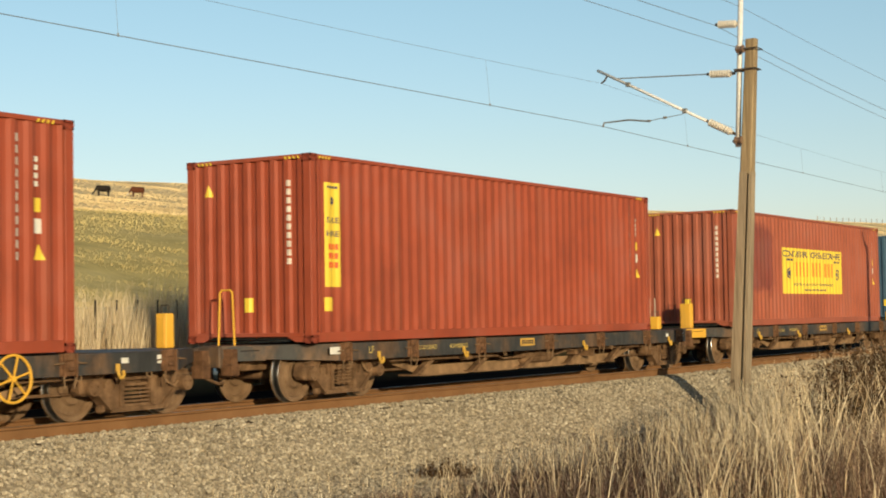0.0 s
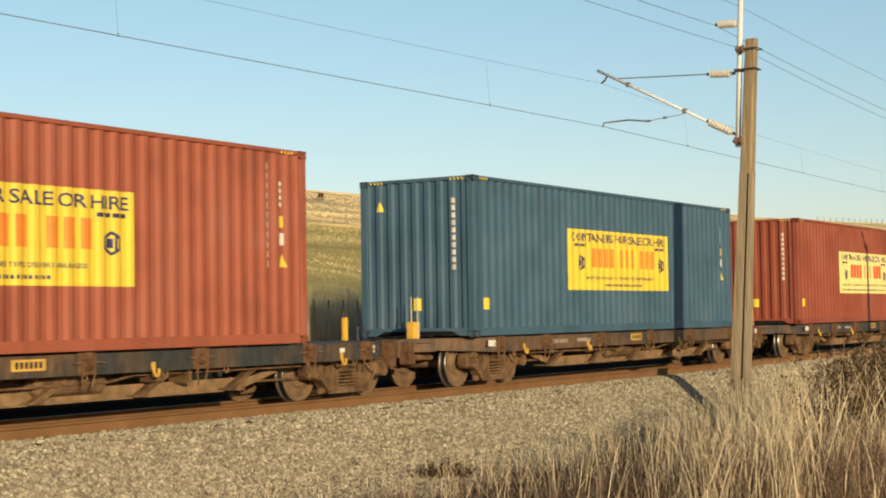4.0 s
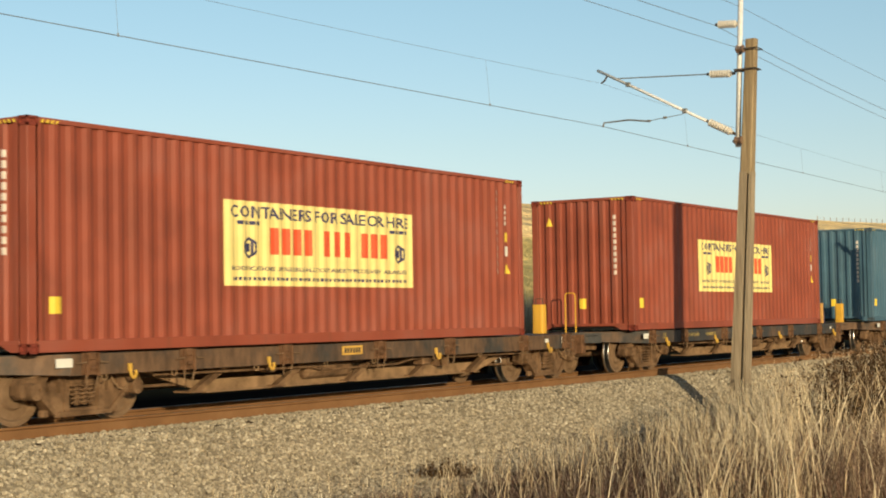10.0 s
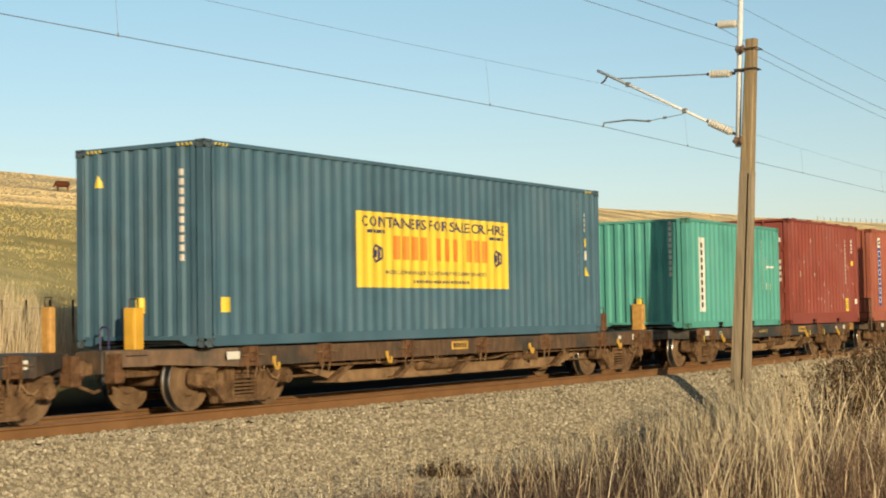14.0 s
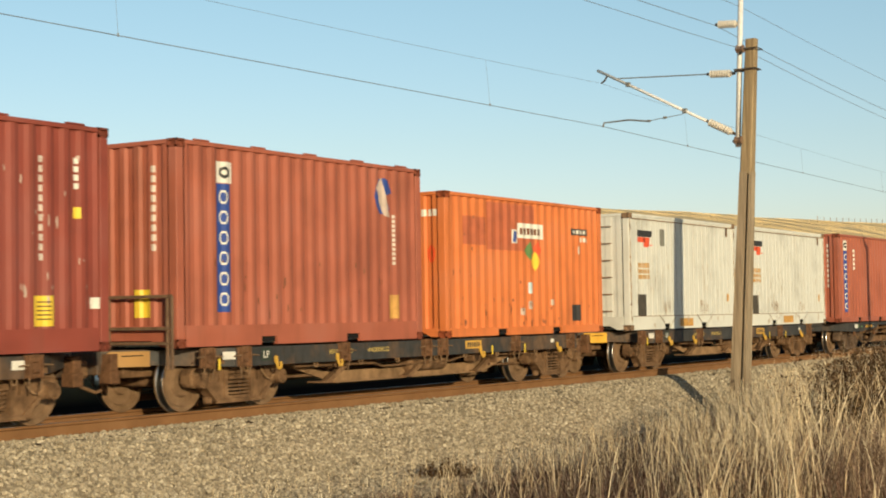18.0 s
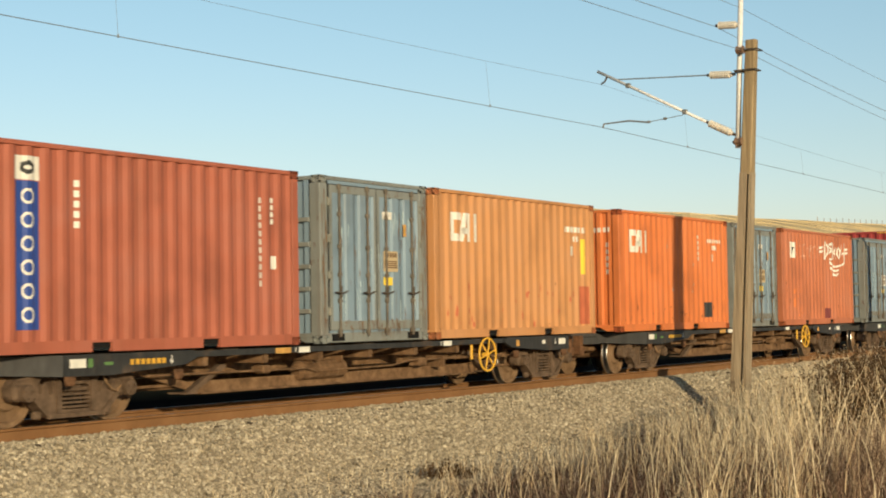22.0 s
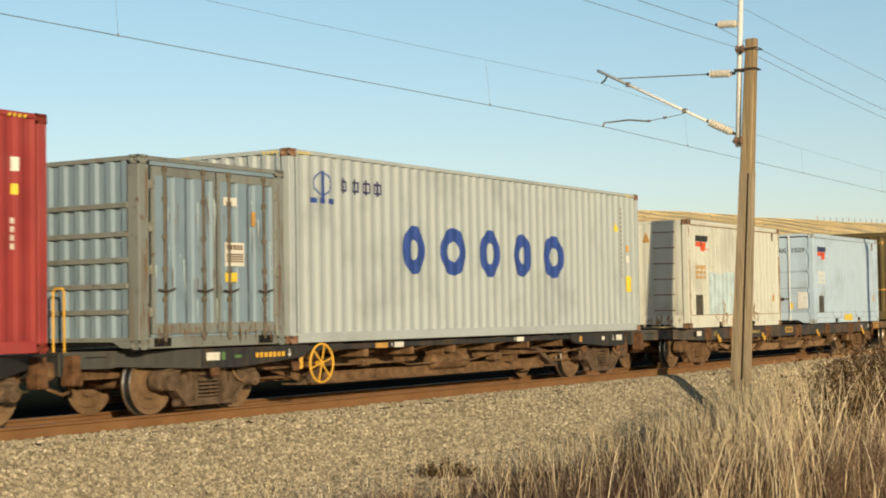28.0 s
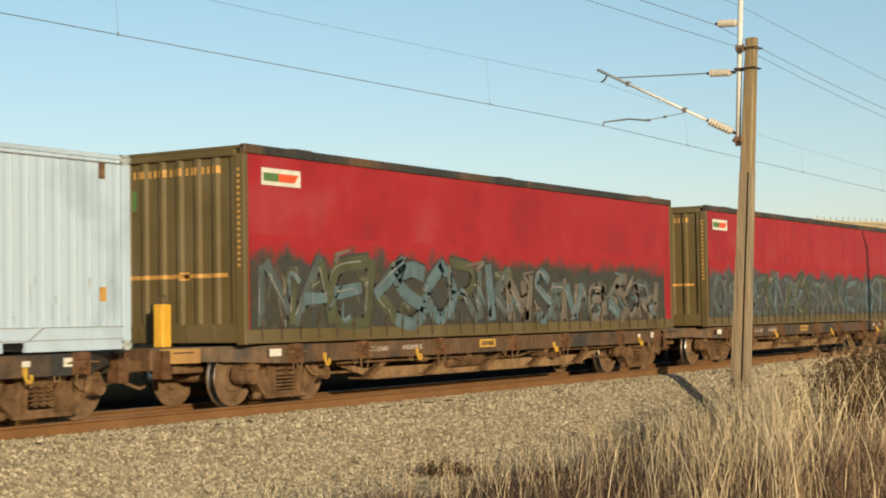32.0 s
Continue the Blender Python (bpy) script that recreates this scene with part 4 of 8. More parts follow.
def weathered(b, seed):
    """Seams, rust runs and grime of the pale ribbed boxes."""
    H, L = b.H, b.L
    decal(b, "sill_line", [rect(0.15, 0.296, L - 0.15, 0.31)], "grime2", flat=0.001, lift=0.004)
    decal(b, "top_line", [rect(0.15, H - 0.125, L - 0.15, H - 0.105)], "grime2", flat=0.001, lift=0.004)
    streaks(b, "rust_staining", seed, 26, 0.4, 0.5, 5.7, 1.5, "wash", wide=0.012, long=0.35)
    streaks(b, "rust_staining", seed + 1, 14, 1.75, 0.42, 2.25, 0.66, "ochre", wide=0.014, long=0.20, lift=0.006)
    streaks(b, "rust_staining", seed + 2, 14, 3.85, 0.42, 4.35, 0.66, "ochre", wide=0.014, long=0.20, lift=0.006)
    for u in (0.07, L - 0.07):
        streaks(b, "rust_staining", seed + 3, 16, u - 0.025, 0.5, u + 0.025, H - 0.1, "wash", wide=0.022, long=0.6, lift=0.019)
        blotches(b, "rust_staining", seed + 4, 22, u - 0.035, 0.15, u + 0.035, H - 0.12, "ochre", size=0.026, tall=2.2, lift=0.020)
        blotches(b, "rust_staining", seed + 6, 14, u - 0.035, 0.12, u + 0.035, H - 0.12, "rustwash", size=0.016, tall=2.6, lift=0.022)
    streaks(b, "rust_staining", seed + 5, 12, 0.3, 0.10, 5.7, 0.28, "wash", wide=0.03, long=0.2, lift=0.019)


def ladder_end(b, u0=0.42, u1=0.88):
    for k in range(6):
        bm = bmesh.new()
        z = 0.42 + k * 0.36
        tube(bm, [(0.018, u0, z), (-0.04, u0, z), (-0.04, u1, z), (0.018, u1, z)], 0.011, 6)
        put("ladder_rung", bm, M["grime2"], b.root)


for x, lab in ((166.57, "rust-stained off-white ribbed container with end ladder"), (173.36, "rust-stained off-white ribbed container with end rungs")):
    b = ribbed("white", x, lab)
    link_logo(b)
    decal(b, "code_line", bars(0.46, 1.10, 1.06, 1.19, 5) + bars(0.46, 1.22, 1.06, 1.31, 5) + bars(0.46, 1.34, 1.06, 1.45, 6), "amber")
    decal(b, "grey_patch", [rect(1.65, 1.84, 1.89, 2.21)], "c_slate") if x < 170 else None
    weathered(b, int(x))
    ladder_end(b)
    decal(b, "warning_sign", triangle(1.05, 1.95, 1.25, 2.2), "amber", "end")

b = load("brown", 180.69, 6.058, 2.575, "red-brown twenty-foot container with blue name board", pockets=True)
decal(b, "emblem_plate", [rect(0.56, 2.10, 0.96, 2.39)], "whiteprint")
decal(b, "emblem", ring(0.76, 2.25, 0.12, 0.09, 0.06, 6), "blackprint", lift=0.006)
s = decal(b, "name_board", [rect(0.57, 0.30, 0.95, 2.09)], "cobalt")
decal(b, "name_emblem", [q for k in range(6) for q in ring(0.76, 0.48 + k * 0.285, 0.10, 0.10, 0.035, 8)], "whiteprint", lift=0.006, parent=s)
decal(b, "code_line", bars(1.53, 1.53, 1.60, 2.17, 5, 0.35, True), "whiteprint")
codes(b, 5.17, v0=0.84, v1=2.16)
decal(b, "code_line", bars(5.42, 1.75, 5.5, 2.16, 4, 0.3, True) + [rect(5.42, 1.11, 5.55, 1.30)], "whiteprint", lift=0.0035)
codes(b, 0.3, face="end", v0=1.0, v1=2.3, n=9)
decal(b, "code_line", bars(0.62, 1.5, 0.7, 2.1, 5, 0.35, True) + ring(0.8, 2.15, 0.12, 0.1, 0.05, 8), "whiteprint", "end", lift=0.0035)


def white_initials(b, u, v, w, h):
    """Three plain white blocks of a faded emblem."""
    t = 0.13
    shapes = [[(u, v), (u + 0.10, v), (u + 0.10, v + h), (u, v + h)], rect(u + 0.10, v + h - t, u + 0.36, v + h), rect(u + 0.10, v, u + 0.24, v + t)]
    shapes += [[(u + 0.27, v), (u + 0.40, v), (u + 0.52, v + h), (u + 0.40, v + h)], rect(u + 0.52, v, u + 0.65, v + h), rect(u + 0.36, v + 0.13, u + 0.53, v + 0.24)]
    shapes += [rect(u + 0.74, v, u + 0.88, v + h)]
    k = w / 0.88
    decal(b, "emblem", [[(u + (p[0] - u) * k, p[1]) for p in s_] for s_ in shapes], "whiteprint")


b = load("paleorange", 190.52, 6.058, 2.575, "sun-faded orange twenty-foot container with white emblem", pockets=True)
white_initials(b, 0.60, 1.69, 0.88, 0.50)
decal(b, "code_line", bars(4.82, 2.0, 5.75, 2.11, 9, 0.3) + bars(5.19, 1.82, 5.45, 1.93, 3) + bars(5.03, 1.54, 5.2, 1.73, 2), "whiteprint")
decal(b, "yellow_strip", [rect(5.52, 1.18, 5.72, 1.88)], "sticker")
decal(b, "repainted_patch", [rect(5.38, 0.19, 5.85, 0.94)], "patchorange")
blotches(b, "rust_staining", 21, 34, 0.4, 0.2, 5.2, 1.0, "patchorange", size=0.03, tall=2.2)
blotches(b, "rust_staining", 23, 12, 0.4, 0.2, 5.6, 1.6, "stain", size=0.016, tall=2.5)

b = load("orange", 197.73, 6.058, 2.575, "bright orange twenty-foot container with white emblem", pockets=True)
white_initials(b, 0.61, 1.69, 0.86, 0.48)
decal(b, "code_line", bars(4.79, 2.02, 5.66, 2.10, 9, 0.3) + bars(5.17, 1.85, 5.40, 1.96, 3) + bars(5.14, 1.59, 5.25, 1.75, 2) + bars(4.30, 1.57, 4.38, 2.19, 5, 0.35, True), "whiteprint")
decal(b, "dark_plate", [rect(4.64, 0.27, 5.05, 0.62)], "blackprint")
decal(b, "code_line", bars(0.2, 2.1, 0.62, 2.2, 4, 0.3) + bars(0.25, 1.2, 0.33, 1.9, 5, 0.3, True), "whiteprint", "end", lift=0.0035)
blotches(b, "rust_staining", 31, 30, 0.3, 0.2, 5.7, 0.6, "stain", size=0.025, tall=1.8)
blotches(b, "old_sticker", 32, 8, 2.5, 0.8, 4.6, 2.0, "scrape", size=0.03, tall=1.5)

b = load("rustorange", 207.61, 6.058, 2.575, "rusty orange twenty-foot container with white spray-painted tag", pockets=True, left="door")
RUSTY = b
M["fainttag"] = plain("worn_spray", (0.56, 0.30, 0.20), 0.6, 0, 0.3, 9, 0)
decal(b, "emblem_plate", [rect(0.72, 1.81, 1.12, 2.23)], "whiteprint")
decal(b, "emblem", [[(0.84, 1.92), (0.92, 1.92), (1.02, 2.1), (0.88, 2.1)]], "blackprint", lift=0.006)
rng = random.Random(12)


def scribble(rng, u, v, w, h):
    """A spray-painted letter form: a few rough curved strokes."""
    out = []
    for _ in range(rng.choice((2, 3))):
        a = rng.uniform(0, 6.28)
        turn = rng.uniform(-3.6, 3.6)
        cx, cy, ru, rv = u + w * rng.uniform(0.35, 0.65), v + h * rng.uniform(0.4, 0.6), w * rng.uniform(0.25, 0.45), h * rng.uniform(0.3, 0.5)
        pts = [(cx + ru * math.cos(a + turn * k / 6), cy + rv * math.sin(a + turn * k / 6)) for k in range(7)]
        out += stroke(rounded(pts, 2), w * 0.13, w * 0.07)
    return out


def rounded(pts, n=5):
    """A smooth line through the points."""
    out = []
    for i in range(len(pts) - 1):
        p0, p1, p2, p3 = pts[max(i - 1, 0)], pts[i], pts[i + 1], pts[min(i + 2, len(pts) - 1)]
        for k in range(n):
            t = k / n
            out.append(tuple(0.5 * (2 * b_ + (c - a) * t + (2 * a - 5 * b_ + 4 * c - d) * t * t + (3 * b_ - a - 3 * c + d) * t ** 3) for a, b_, c, d in zip(p0, p1, p2, p3)))
    return out + [pts[-1]]


def glyph(kind, u, v, w, h):
    """A hand-sprayed letter form out of thick strokes."""
    lines = {"d": [[(0.1, 0), (0.15, 1)], [(0.15, 1), (0.75, 0.8), (0.8, 0.4), (0.3, 0.0)]],
             "e": [[(0.8, 0.95), (0.25, 0.8), (0.7, 0.6)], [(0.7, 0.55), (0.2, 0.3), (0.3, 0.05), (0.9, 0.05)]],
             "k": [[(0.15, 0.05), (0.2, 1.0)], [(0.85, 0.75), (0.3, 0.45), (0.9, 0.1)]],
             "o": [[(0.5 + 0.38 * math.cos(k), 0.42 + 0.32 * math.sin(k)) for k in (0.3, 1.3, 2.3, 3.3, 4.3, 5.3, 6.6)]],
             "y": [[(0.1, 0.9), (0.25, 0.4), (0.7, 0.45)], [(0.85, 1.0), (0.75, 0.4), (0.7, -0.15), (0.2, -0.25)]],
             "=": [[(0.0, 0.62), (0.9, 0.72)], [(0.0, 0.40), (0.9, 0.50)]],
             "~": [[(0.0, 0.9), (0.35, 0.6), (1.0, 0.75)], [(0.05, 0.5), (0.4, 0.3), (0.75, 0.42)], [(0.2, 0.1), (0.5, 0.0), (0.65, 0.16)]]}[kind]
    return [q for ln in lines for q in stroke(rounded([(u + x_ * w, v + y_ * h) for x_, y_ in ln]), 0.078, 0.045)]


tag = []
for k, c in enumerate("=dekoy="):
    tag += glyph(c, 3.18 + k * 0.37, 1.82, 0.40, 0.50)
tag += glyph("~", 4.05, 1.38, 1.1, 0.42)
decal(b, "spray_tag", tag, "whiteprint", label="white spray-painted tag")
tag = []
for k in range(6):
    tag += scribble(rng, 1.45 + k * 0.29, 1.80, 0.30, 0.40)
decal(b, "spray_tag", tag, "fainttag", label="faint worn spray-painted tag")
decal(b, "repainted_patch", [rect(3.54, 0.17, 4.06, 0.45)], "patchred")
blotches(b, "rust_staining", 41, 20, 0.3, 0.2, 1.6, 1.0, "orange", size=0.06, tall=1.6)
blotches(b, "rust_staining", 42, 24, 0.3, 0.2, 5.7, 1.2, "stain", size=0.018, tall=2.0)

# tall boxes towards the rear
b = load("crimson", 217.95, 12.192, 2.9, "crimson forty-foot container with upright white marks", depth=0.024)
hazard(b)
decal(b, "name_emblem", [rect(0.70, 2.25, 0.76, 2.51), rect(0.62, 2.33, 0.86, 2.37), rect(0.64, 1.95, 0.82, 2.2), rect(0.64, 1.68, 0.84, 1.88), rect(0.64, 1.32, 0.72, 1.6), rect(0.72, 1.3, 0.86, 1.42), rect(0.74, 1.48, 0.86, 1.58)], "whiteprint")
decal(b, "data_plate", [rect(11.64, 2.18, 11.76, 2.35)], "whiteprint")
decal(b, "data_plate", [rect(11.64, 1.90, 11.74, 2.03)], "sticker")
codes(b, 11.63, v0=1.23, v1=1.64, n=4)
codes(b, 11.3, v0=1.1, v1=2.5)

b = load("grey", 234.93, 12.192, 2.9, "pale grey forty-foot container with big blue emblem", depth=0.027)
hazard(b)
for u0, v0, u1, v1 in ((3.08, 1.09, 3.73, 1.87), (4.24, 1.08, 5.07, 1.88), (5.57, 1.07, 6.24, 1.89), (6.77, 1.09, 7.42, 1.86), (7.92, 1.08, 8.74, 1.87)):
    decal(b, "emblem_ring", ring((u0 + u1) / 2, (v0 + v1) / 2, (u1 - u0) / 2 * 1.02, (v1 - v0) / 2 * 1.04, 0.235, 22), "cobalt", label="thick blue ring")
decal(b, "emblem", ring(0.86, 2.42, 0.22, 0.19, 0.025, 12) + [rect(0.86, 2.2, 0.93, 2.62)] + bars(0.52, 2.12, 1.2, 2.2, 3, 0.25), "cobalt", label="small blue ship-like emblem")
decal(b, "name_emblem", [q for k in range(4) for q in ring(1.42 + k * 0.31, 2.42, 0.125, 0.12, 0.045, 4, 0.785) + [rect(1.40 + k * 0.31, 2.30, 1.44 + k * 0.31, 2.55)]], "navy", lift=0.004)
decal(b, "warning_sign", triangle(11.03, 2.08, 11.23, 2.26), "sticker")
codes(b, 11.36, "dim", v0=1.12, v1=2.60, n=16)
decal(b, "data_plate", [rect(11.62, 1.66, 11.72, 1.80)], "amber")
decal(b, "data_plate", [rect(11.62, 1.44, 11.72, 1.58)], "whiteprint")
decal(b, "data_plate", [rect(11.57, 0.82, 11.80, 1.15)], "sticker")

# pale ribbed boxes
b = ribbed("cream", 249.78, "rust-stained cream container with pale blue patch")
decal(b, "repainted_patch", [[(1.25, 0.32), (3.76, 0.32), (3.78, 0.8), (3.74, 1.28), (2.6, 1.33), (1.9, 1.27), (1.22, 1.31)]], "patchblue", label="pale blue repainted patch")
link_logo(b)
decal(b, "code_line", bars(0.44, 1.14, 1.06, 1.22, 5) + bars(0.44, 1.25, 1.06, 1.33, 5) + bars(0.44, 1.36, 1.06, 1.46, 6), "amber")
for k, (u0, u1) in enumerate(((1.6, 2.3), (3.7, 4.4))):
    streaks(b, "rust_staining", 50 + k, 22, u0, 0.15, u1, 0.36, "ochre", wide=0.022, long=0.2, lift=0.019)
weathered(b, 55)
streaks(b, "rust_staining", 56, 22, 5.94, 0.4, 6.01, 2.4, "ochre", wide=0.024, long=0.5, lift=0.023)
streaks(b, "rust_staining", 57, 16, 0.2, 0.12, 1.3, 0.3, "ochre", "end", wide=0.02, long=0.16, lift=0.018)
streaks(b, "rust_staining", 58, 20, 0.2, 0.15, 2.2, 0.3, "wash", "end", wide=0.05, long=0.25, lift=0.017)
ladder_end(b, 0.35, 0.85)
decal(b, "warning_sign", triangle(0.95, 2.0, 1.15, 2.25), "amber", "end")
codes(b, 2.0, "blackprint", "end", v0=1.2, v1=2.2, n=8)

b = ribbed("ice", 258.55, "pale blue twenty-foot container with end doors")
ICE = b
link_logo(b, "navy", "redprint", 0.40, 1.78)
decal(b, "code_line", bars(0.41, 1.10, 1.0, 1.19, 5) + bars(0.41, 1.22, 1.0, 1.31, 5) + bars(0.41, 1.34, 1.0, 1.45, 6), "whiteprint")


def door_end(b, mat, marks=True):
    """Two door leaves with lock rods, cams and handles on the leading end."""
    r0, top_ = 0.16, b.H - 0.10
    pale = mat == "ice"
    for k in (0, 1):
        y0 = 0.155 + k * (W / 2 - 0.15)
        y1 = y0 + W / 2 - 0.172
        bm = bmesh.new()
        box(bm, 0.03, y0, r0, 0.055, y1, top_)
        for z0, z1 in ((r0 + 0.05, 0.95), (1.0, 1.42), (1.47, top_ - 0.04)):
            box(bm, 0.018, y0 + 0.05, z0, 0.031, y1 - 0.05, z1, 0.01)
        d = put("door_leaf", bm, M[mat], b.root)
        for j, y in enumerate((y0 + 0.55, y0 + 0.97) if k == 0 else (y0 + 0.24, y0 + 0.63)):
            bm = bmesh.new()
            rod(bm, (-0.005, y, 0.08), (-0.005, y, b.H - 0.05), 0.015, 8)
            put("lock_rod", bm, M["galv" if pale else mat], d)

            def keeper():
                bm = bmesh.new()
                box(bm, -0.026, -0.03, 0, 0.016, 0.03, 0.045, 0.006)
                return mesh_of("rod_bracket", bm, M["galv" if pale else mat])
            for z in (0.12, 0.65, 1.3, 1.95, b.H - 0.10):
                part("rod_bracket", shared(("end_keeper", mat), keeper), None, d, m=pose(0, y, z))
            s_, z = (1 if k == 0 else -1), 0.70 + 0.17 * j
            bm = bmesh.new()
            tube(bm, [(-0.02, y, z), (-0.05, y + s_ * 0.10, z), (-0.05, y + s_ * 0.30, z - 0.02)], 0.012, 6)
            box(bm, -0.04, y + s_ * 0.20 - 0.03, z - 0.05, 0.018, y + s_ * 0.20 + 0.03, z + 0.035, 0.006)
            put("door_handle", bm, M["iron"], d)
        ye = 0.152 if k == 0 else W - 0.185

        def hinge_of():
            bm = bmesh.new()
            box(bm, -0.008, 0, 0, 0.03, 0.033, 0.12, 0.008)
            return mesh_of("hinge", bm, M[mat])
        for z in (0.3, 0.85, 1.4, 1.95):
            part("hinge", shared(("end_hinge", mat), hinge_of), None, d, m=pose(0, ye, z))
        if pale:
            bm = bmesh.new()
            box(bm, 0.004, y0 + (0.05 if k == 0 else 0.74), 0.42, 0.02, y0 + (0.34 if k == 0 else 1.0), 0.88, 0.008)
            put("lock_box", bm, M["galv"], d, "pale lock cover plate")
    # black strip painted for the dark gap between the two leaves
    decal(b, "door_seal", [rect(W / 2 - 0.022, 0.17, W / 2 + 0.002, top_), rect(W / 2 - 0.02, 0.2, W / 2 + 0.03, 0.5)], "black", "end", flat=0.022)


door_end(ICE, "ice")
door_end(MAROON, "maroon")
door_end(RUSTY, "rustorange")
for bb, n in ((MAROON, 4), (RUSTY, 4)):
    decal(bb, "code_line", [q for k in range(n) for q in bars(0.22, 1.15 + k * 0.16, 0.45, 1.25 + k * 0.16, 3, 0.25) + bars(0.5, 1.15 + k * 0.16, 0.62, 1.25 + k * 0.16, 2, 0.25)] + bars(0.22, 2.2, 0.6, 2.32, 5, 0.3), "whiteprint", "end", flat=0.018)
decal(ICE, "code_line", [[(1.28 - p[0], p[1]) for p in q] for q in lettering("HUG", 0.25, 1.98, 0.49, 2.11) + lettering("1529", 0.66, 1.98, 1.03, 2.11)], "blackprint", "end", flat=0.016)
decal(ICE, "panel_line", [q for y0, y1 in ((0.20, 1.12), (1.30, 2.24)) for z in (0.985, 1.44) for q in [rect(y0, z, y1, z + 0.008)]], "dim", "end", flat=0.016)
decal(ICE, "sill_line", [rect(0.15, 0.296, 5.9, 0.306), rect(0.15, 0.145, 5.9, 0.153)], "dim", flat=0.001, lift=0.004)
decal(ICE, "top_line", [rect(0.15, 2.375, 5.9, 2.388)], "dim", flat=0.001, lift=0.004)
streaks(ICE, "rust_staining", 77, 16, 0.25, 0.40, 5.8, 0.95, "dim", wide=0.008, long=0.30)
decal(ICE, "door_vent", [rect(1.54, 1.12, 1.74, 1.36)], "blackprint", "end", flat=0.018)
decal(ICE, "door_plate", [rect(0.62, 0.42, 0.74, 0.58), rect(1.60, 0.42, 1.74, 0.58), rect(1.12, 1.02, 1.32, 1.10)], "sticker", "end", flat=0.016)


# slate ten-foot boxes with doors in the long side
def side_doors(x, L, H, board):
    b = load("slate", x, L, H, "slate-blue ten-foot container with side doors and lock rods", depth=0.0, post=0.2, left="wave", trim="slatetrim")
    for k in (0, 1):
        u0 = 0.24 + k * (L / 2 - 0.22)
        u1 = u0 + L / 2 - 0.26
        bm = bmesh.new()
        n = Wave(u0 + 0.06, u1 - 0.06, 0.36, 0.065, (0.5, 0.58, 0.9))
        wavy(bm, n, 0.34, H - 0.26, lambda u, d, z: (u, -0.012 + d * 0.55, z))
        door = put("door_leaf", bm, M["slate"], b.root)
        bm = bmesh.new()
        for a in ((u0, 0.2, u1, 0.34), (u0, H - 0.26, u1, H - 0.14), (u0, 0.34, u0 + 0.06, H - 0.26), (u1 - 0.06, 0.34, u1, H - 0.26)):
            box(bm, a[0], -0.014, a[1], a[2], 0.016, a[3])
        put("door_frame", bm, M["slatetrim"], door)
        for j in (0.17, 0.78):
            u = u0 + (u1 - u0) * j
            bm = bmesh.new()
            rod(bm, (u, -0.04, 0.10), (u, -0.04, H - 0.12), 0.019, 8)
            put("lock_rod", bm, M["oldrod"], door)
            def keeper():
                bm = bmesh.new()
                box(bm, -0.04, -0.058, 0, 0.04, -0.016, 0.07, 0.008)
                return mesh_of("rod_bracket", bm, M["oldrod"])
            for z in (0.14, 0.62, 1.02, 1.45, 1.95, H - 0.20):
                part("rod_bracket", shared("keeper", keeper), None, door, m=pose(u, 0, z))
            bm = bmesh.new()
            tube(bm, [(u - 0.16, -0.07, 0.78), (u, -0.075, 0.76), (u + 0.16, -0.07, 0.80)], 0.014, 6)
            tube(bm, [(u, -0.06, 0.70), (u, -0.06, 0.88)], 0.02, 6)
            put("door_handle", bm, M["iron"], door)
        # dark lines paint the shade of the folds onto the door panels
        decal(b, "panel_line", [rect(c - 0.007, 0.35, c + 0.007, H - 0.27) for i, c in enumerate(n.cuts) if i % 4 in (1, 2)], "panelshade", flat=-0.014, parent=door)

    def hinge():
        bm = bmesh.new()
        box(bm, 0, -0.03, 0, 0.07, 0.01, 0.13, 0.01)
        return mesh_of("hinge", bm, M["c_slate"])
    for z in (0.42, 0.98, 1.54, 2.1):
        for u in (0.19, L - 0.26):
            part("hinge", shared("hinge", hinge), None, b.root, m=pose(u, 0, z))
    for z in (0.46, 0.80, 1.14, 1.48, 1.86):
        bm = bmesh.new()
        box(bm, -0.012, 0.2, z, 0.022, W - 0.2, z + 0.07, 0.008)
        put("end_batten", bm, M["slatetrim"], b.root)
    for u in (0.28, L - 0.62):
        bm = bmesh.new()
        # black block on the solid rail paints the dark inside of a pocket
        box(bm, u, -0.004, 0.035, u + 0.32, 0.0055, 0.145)
        put("fork_pocket", bm, M["black"], b.root, "black block standing for a fork pocket's hollow")
    plate = decal(b, "notice_board", [rect(L / 2 + 0.16, 1.12, L / 2 + 0.58, 1.45)], board, flat=-0.02)
    decal(b, "notice_line", bars(L / 2 + 0.19, 1.35, L / 2 + 0.55, 1.42, 5) + bars(L / 2 + 0.19, 1.17, L / 2 + 0.55, 1.30, 4, 0.4, True), "grime", flat=-0.023, parent=plate)
    decal(b, "data_plate", [rect(L / 2 + 0.16, 0.90, L / 2 + 0.42, 1.03)], "sticker", flat=-0.02)
    decal(b, "data_plate", [rect(L / 2 + 0.14, 1.96, L / 2 + 0.42, 2.08)], "whiteprint", flat=-0.02)
    decal(b, "data_plate", [rect(L / 2 + 0.75, 1.7, L / 2 + 0.84, 1.9)], "amber", flat=-0.02)
    streaks(b, "rust_staining", int(x), 16, 0.03, 0.4, 0.17, 2.45, "rustwash", wide=0.012, long=0.6, lift=0.019)
    streaks(b, "rust_staining", int(x) + 1, 16, L - 0.17, 0.4, L - 0.03, 2.45, "rustwash", wide=0.012, long=0.6, lift=0.019)
    streaks(b, "rust_staining", int(x) + 2, 40, 0.25, 0.20, L - 0.25, 0.36, "rustwash", wide=0.014, long=0.22, lift=0.034)
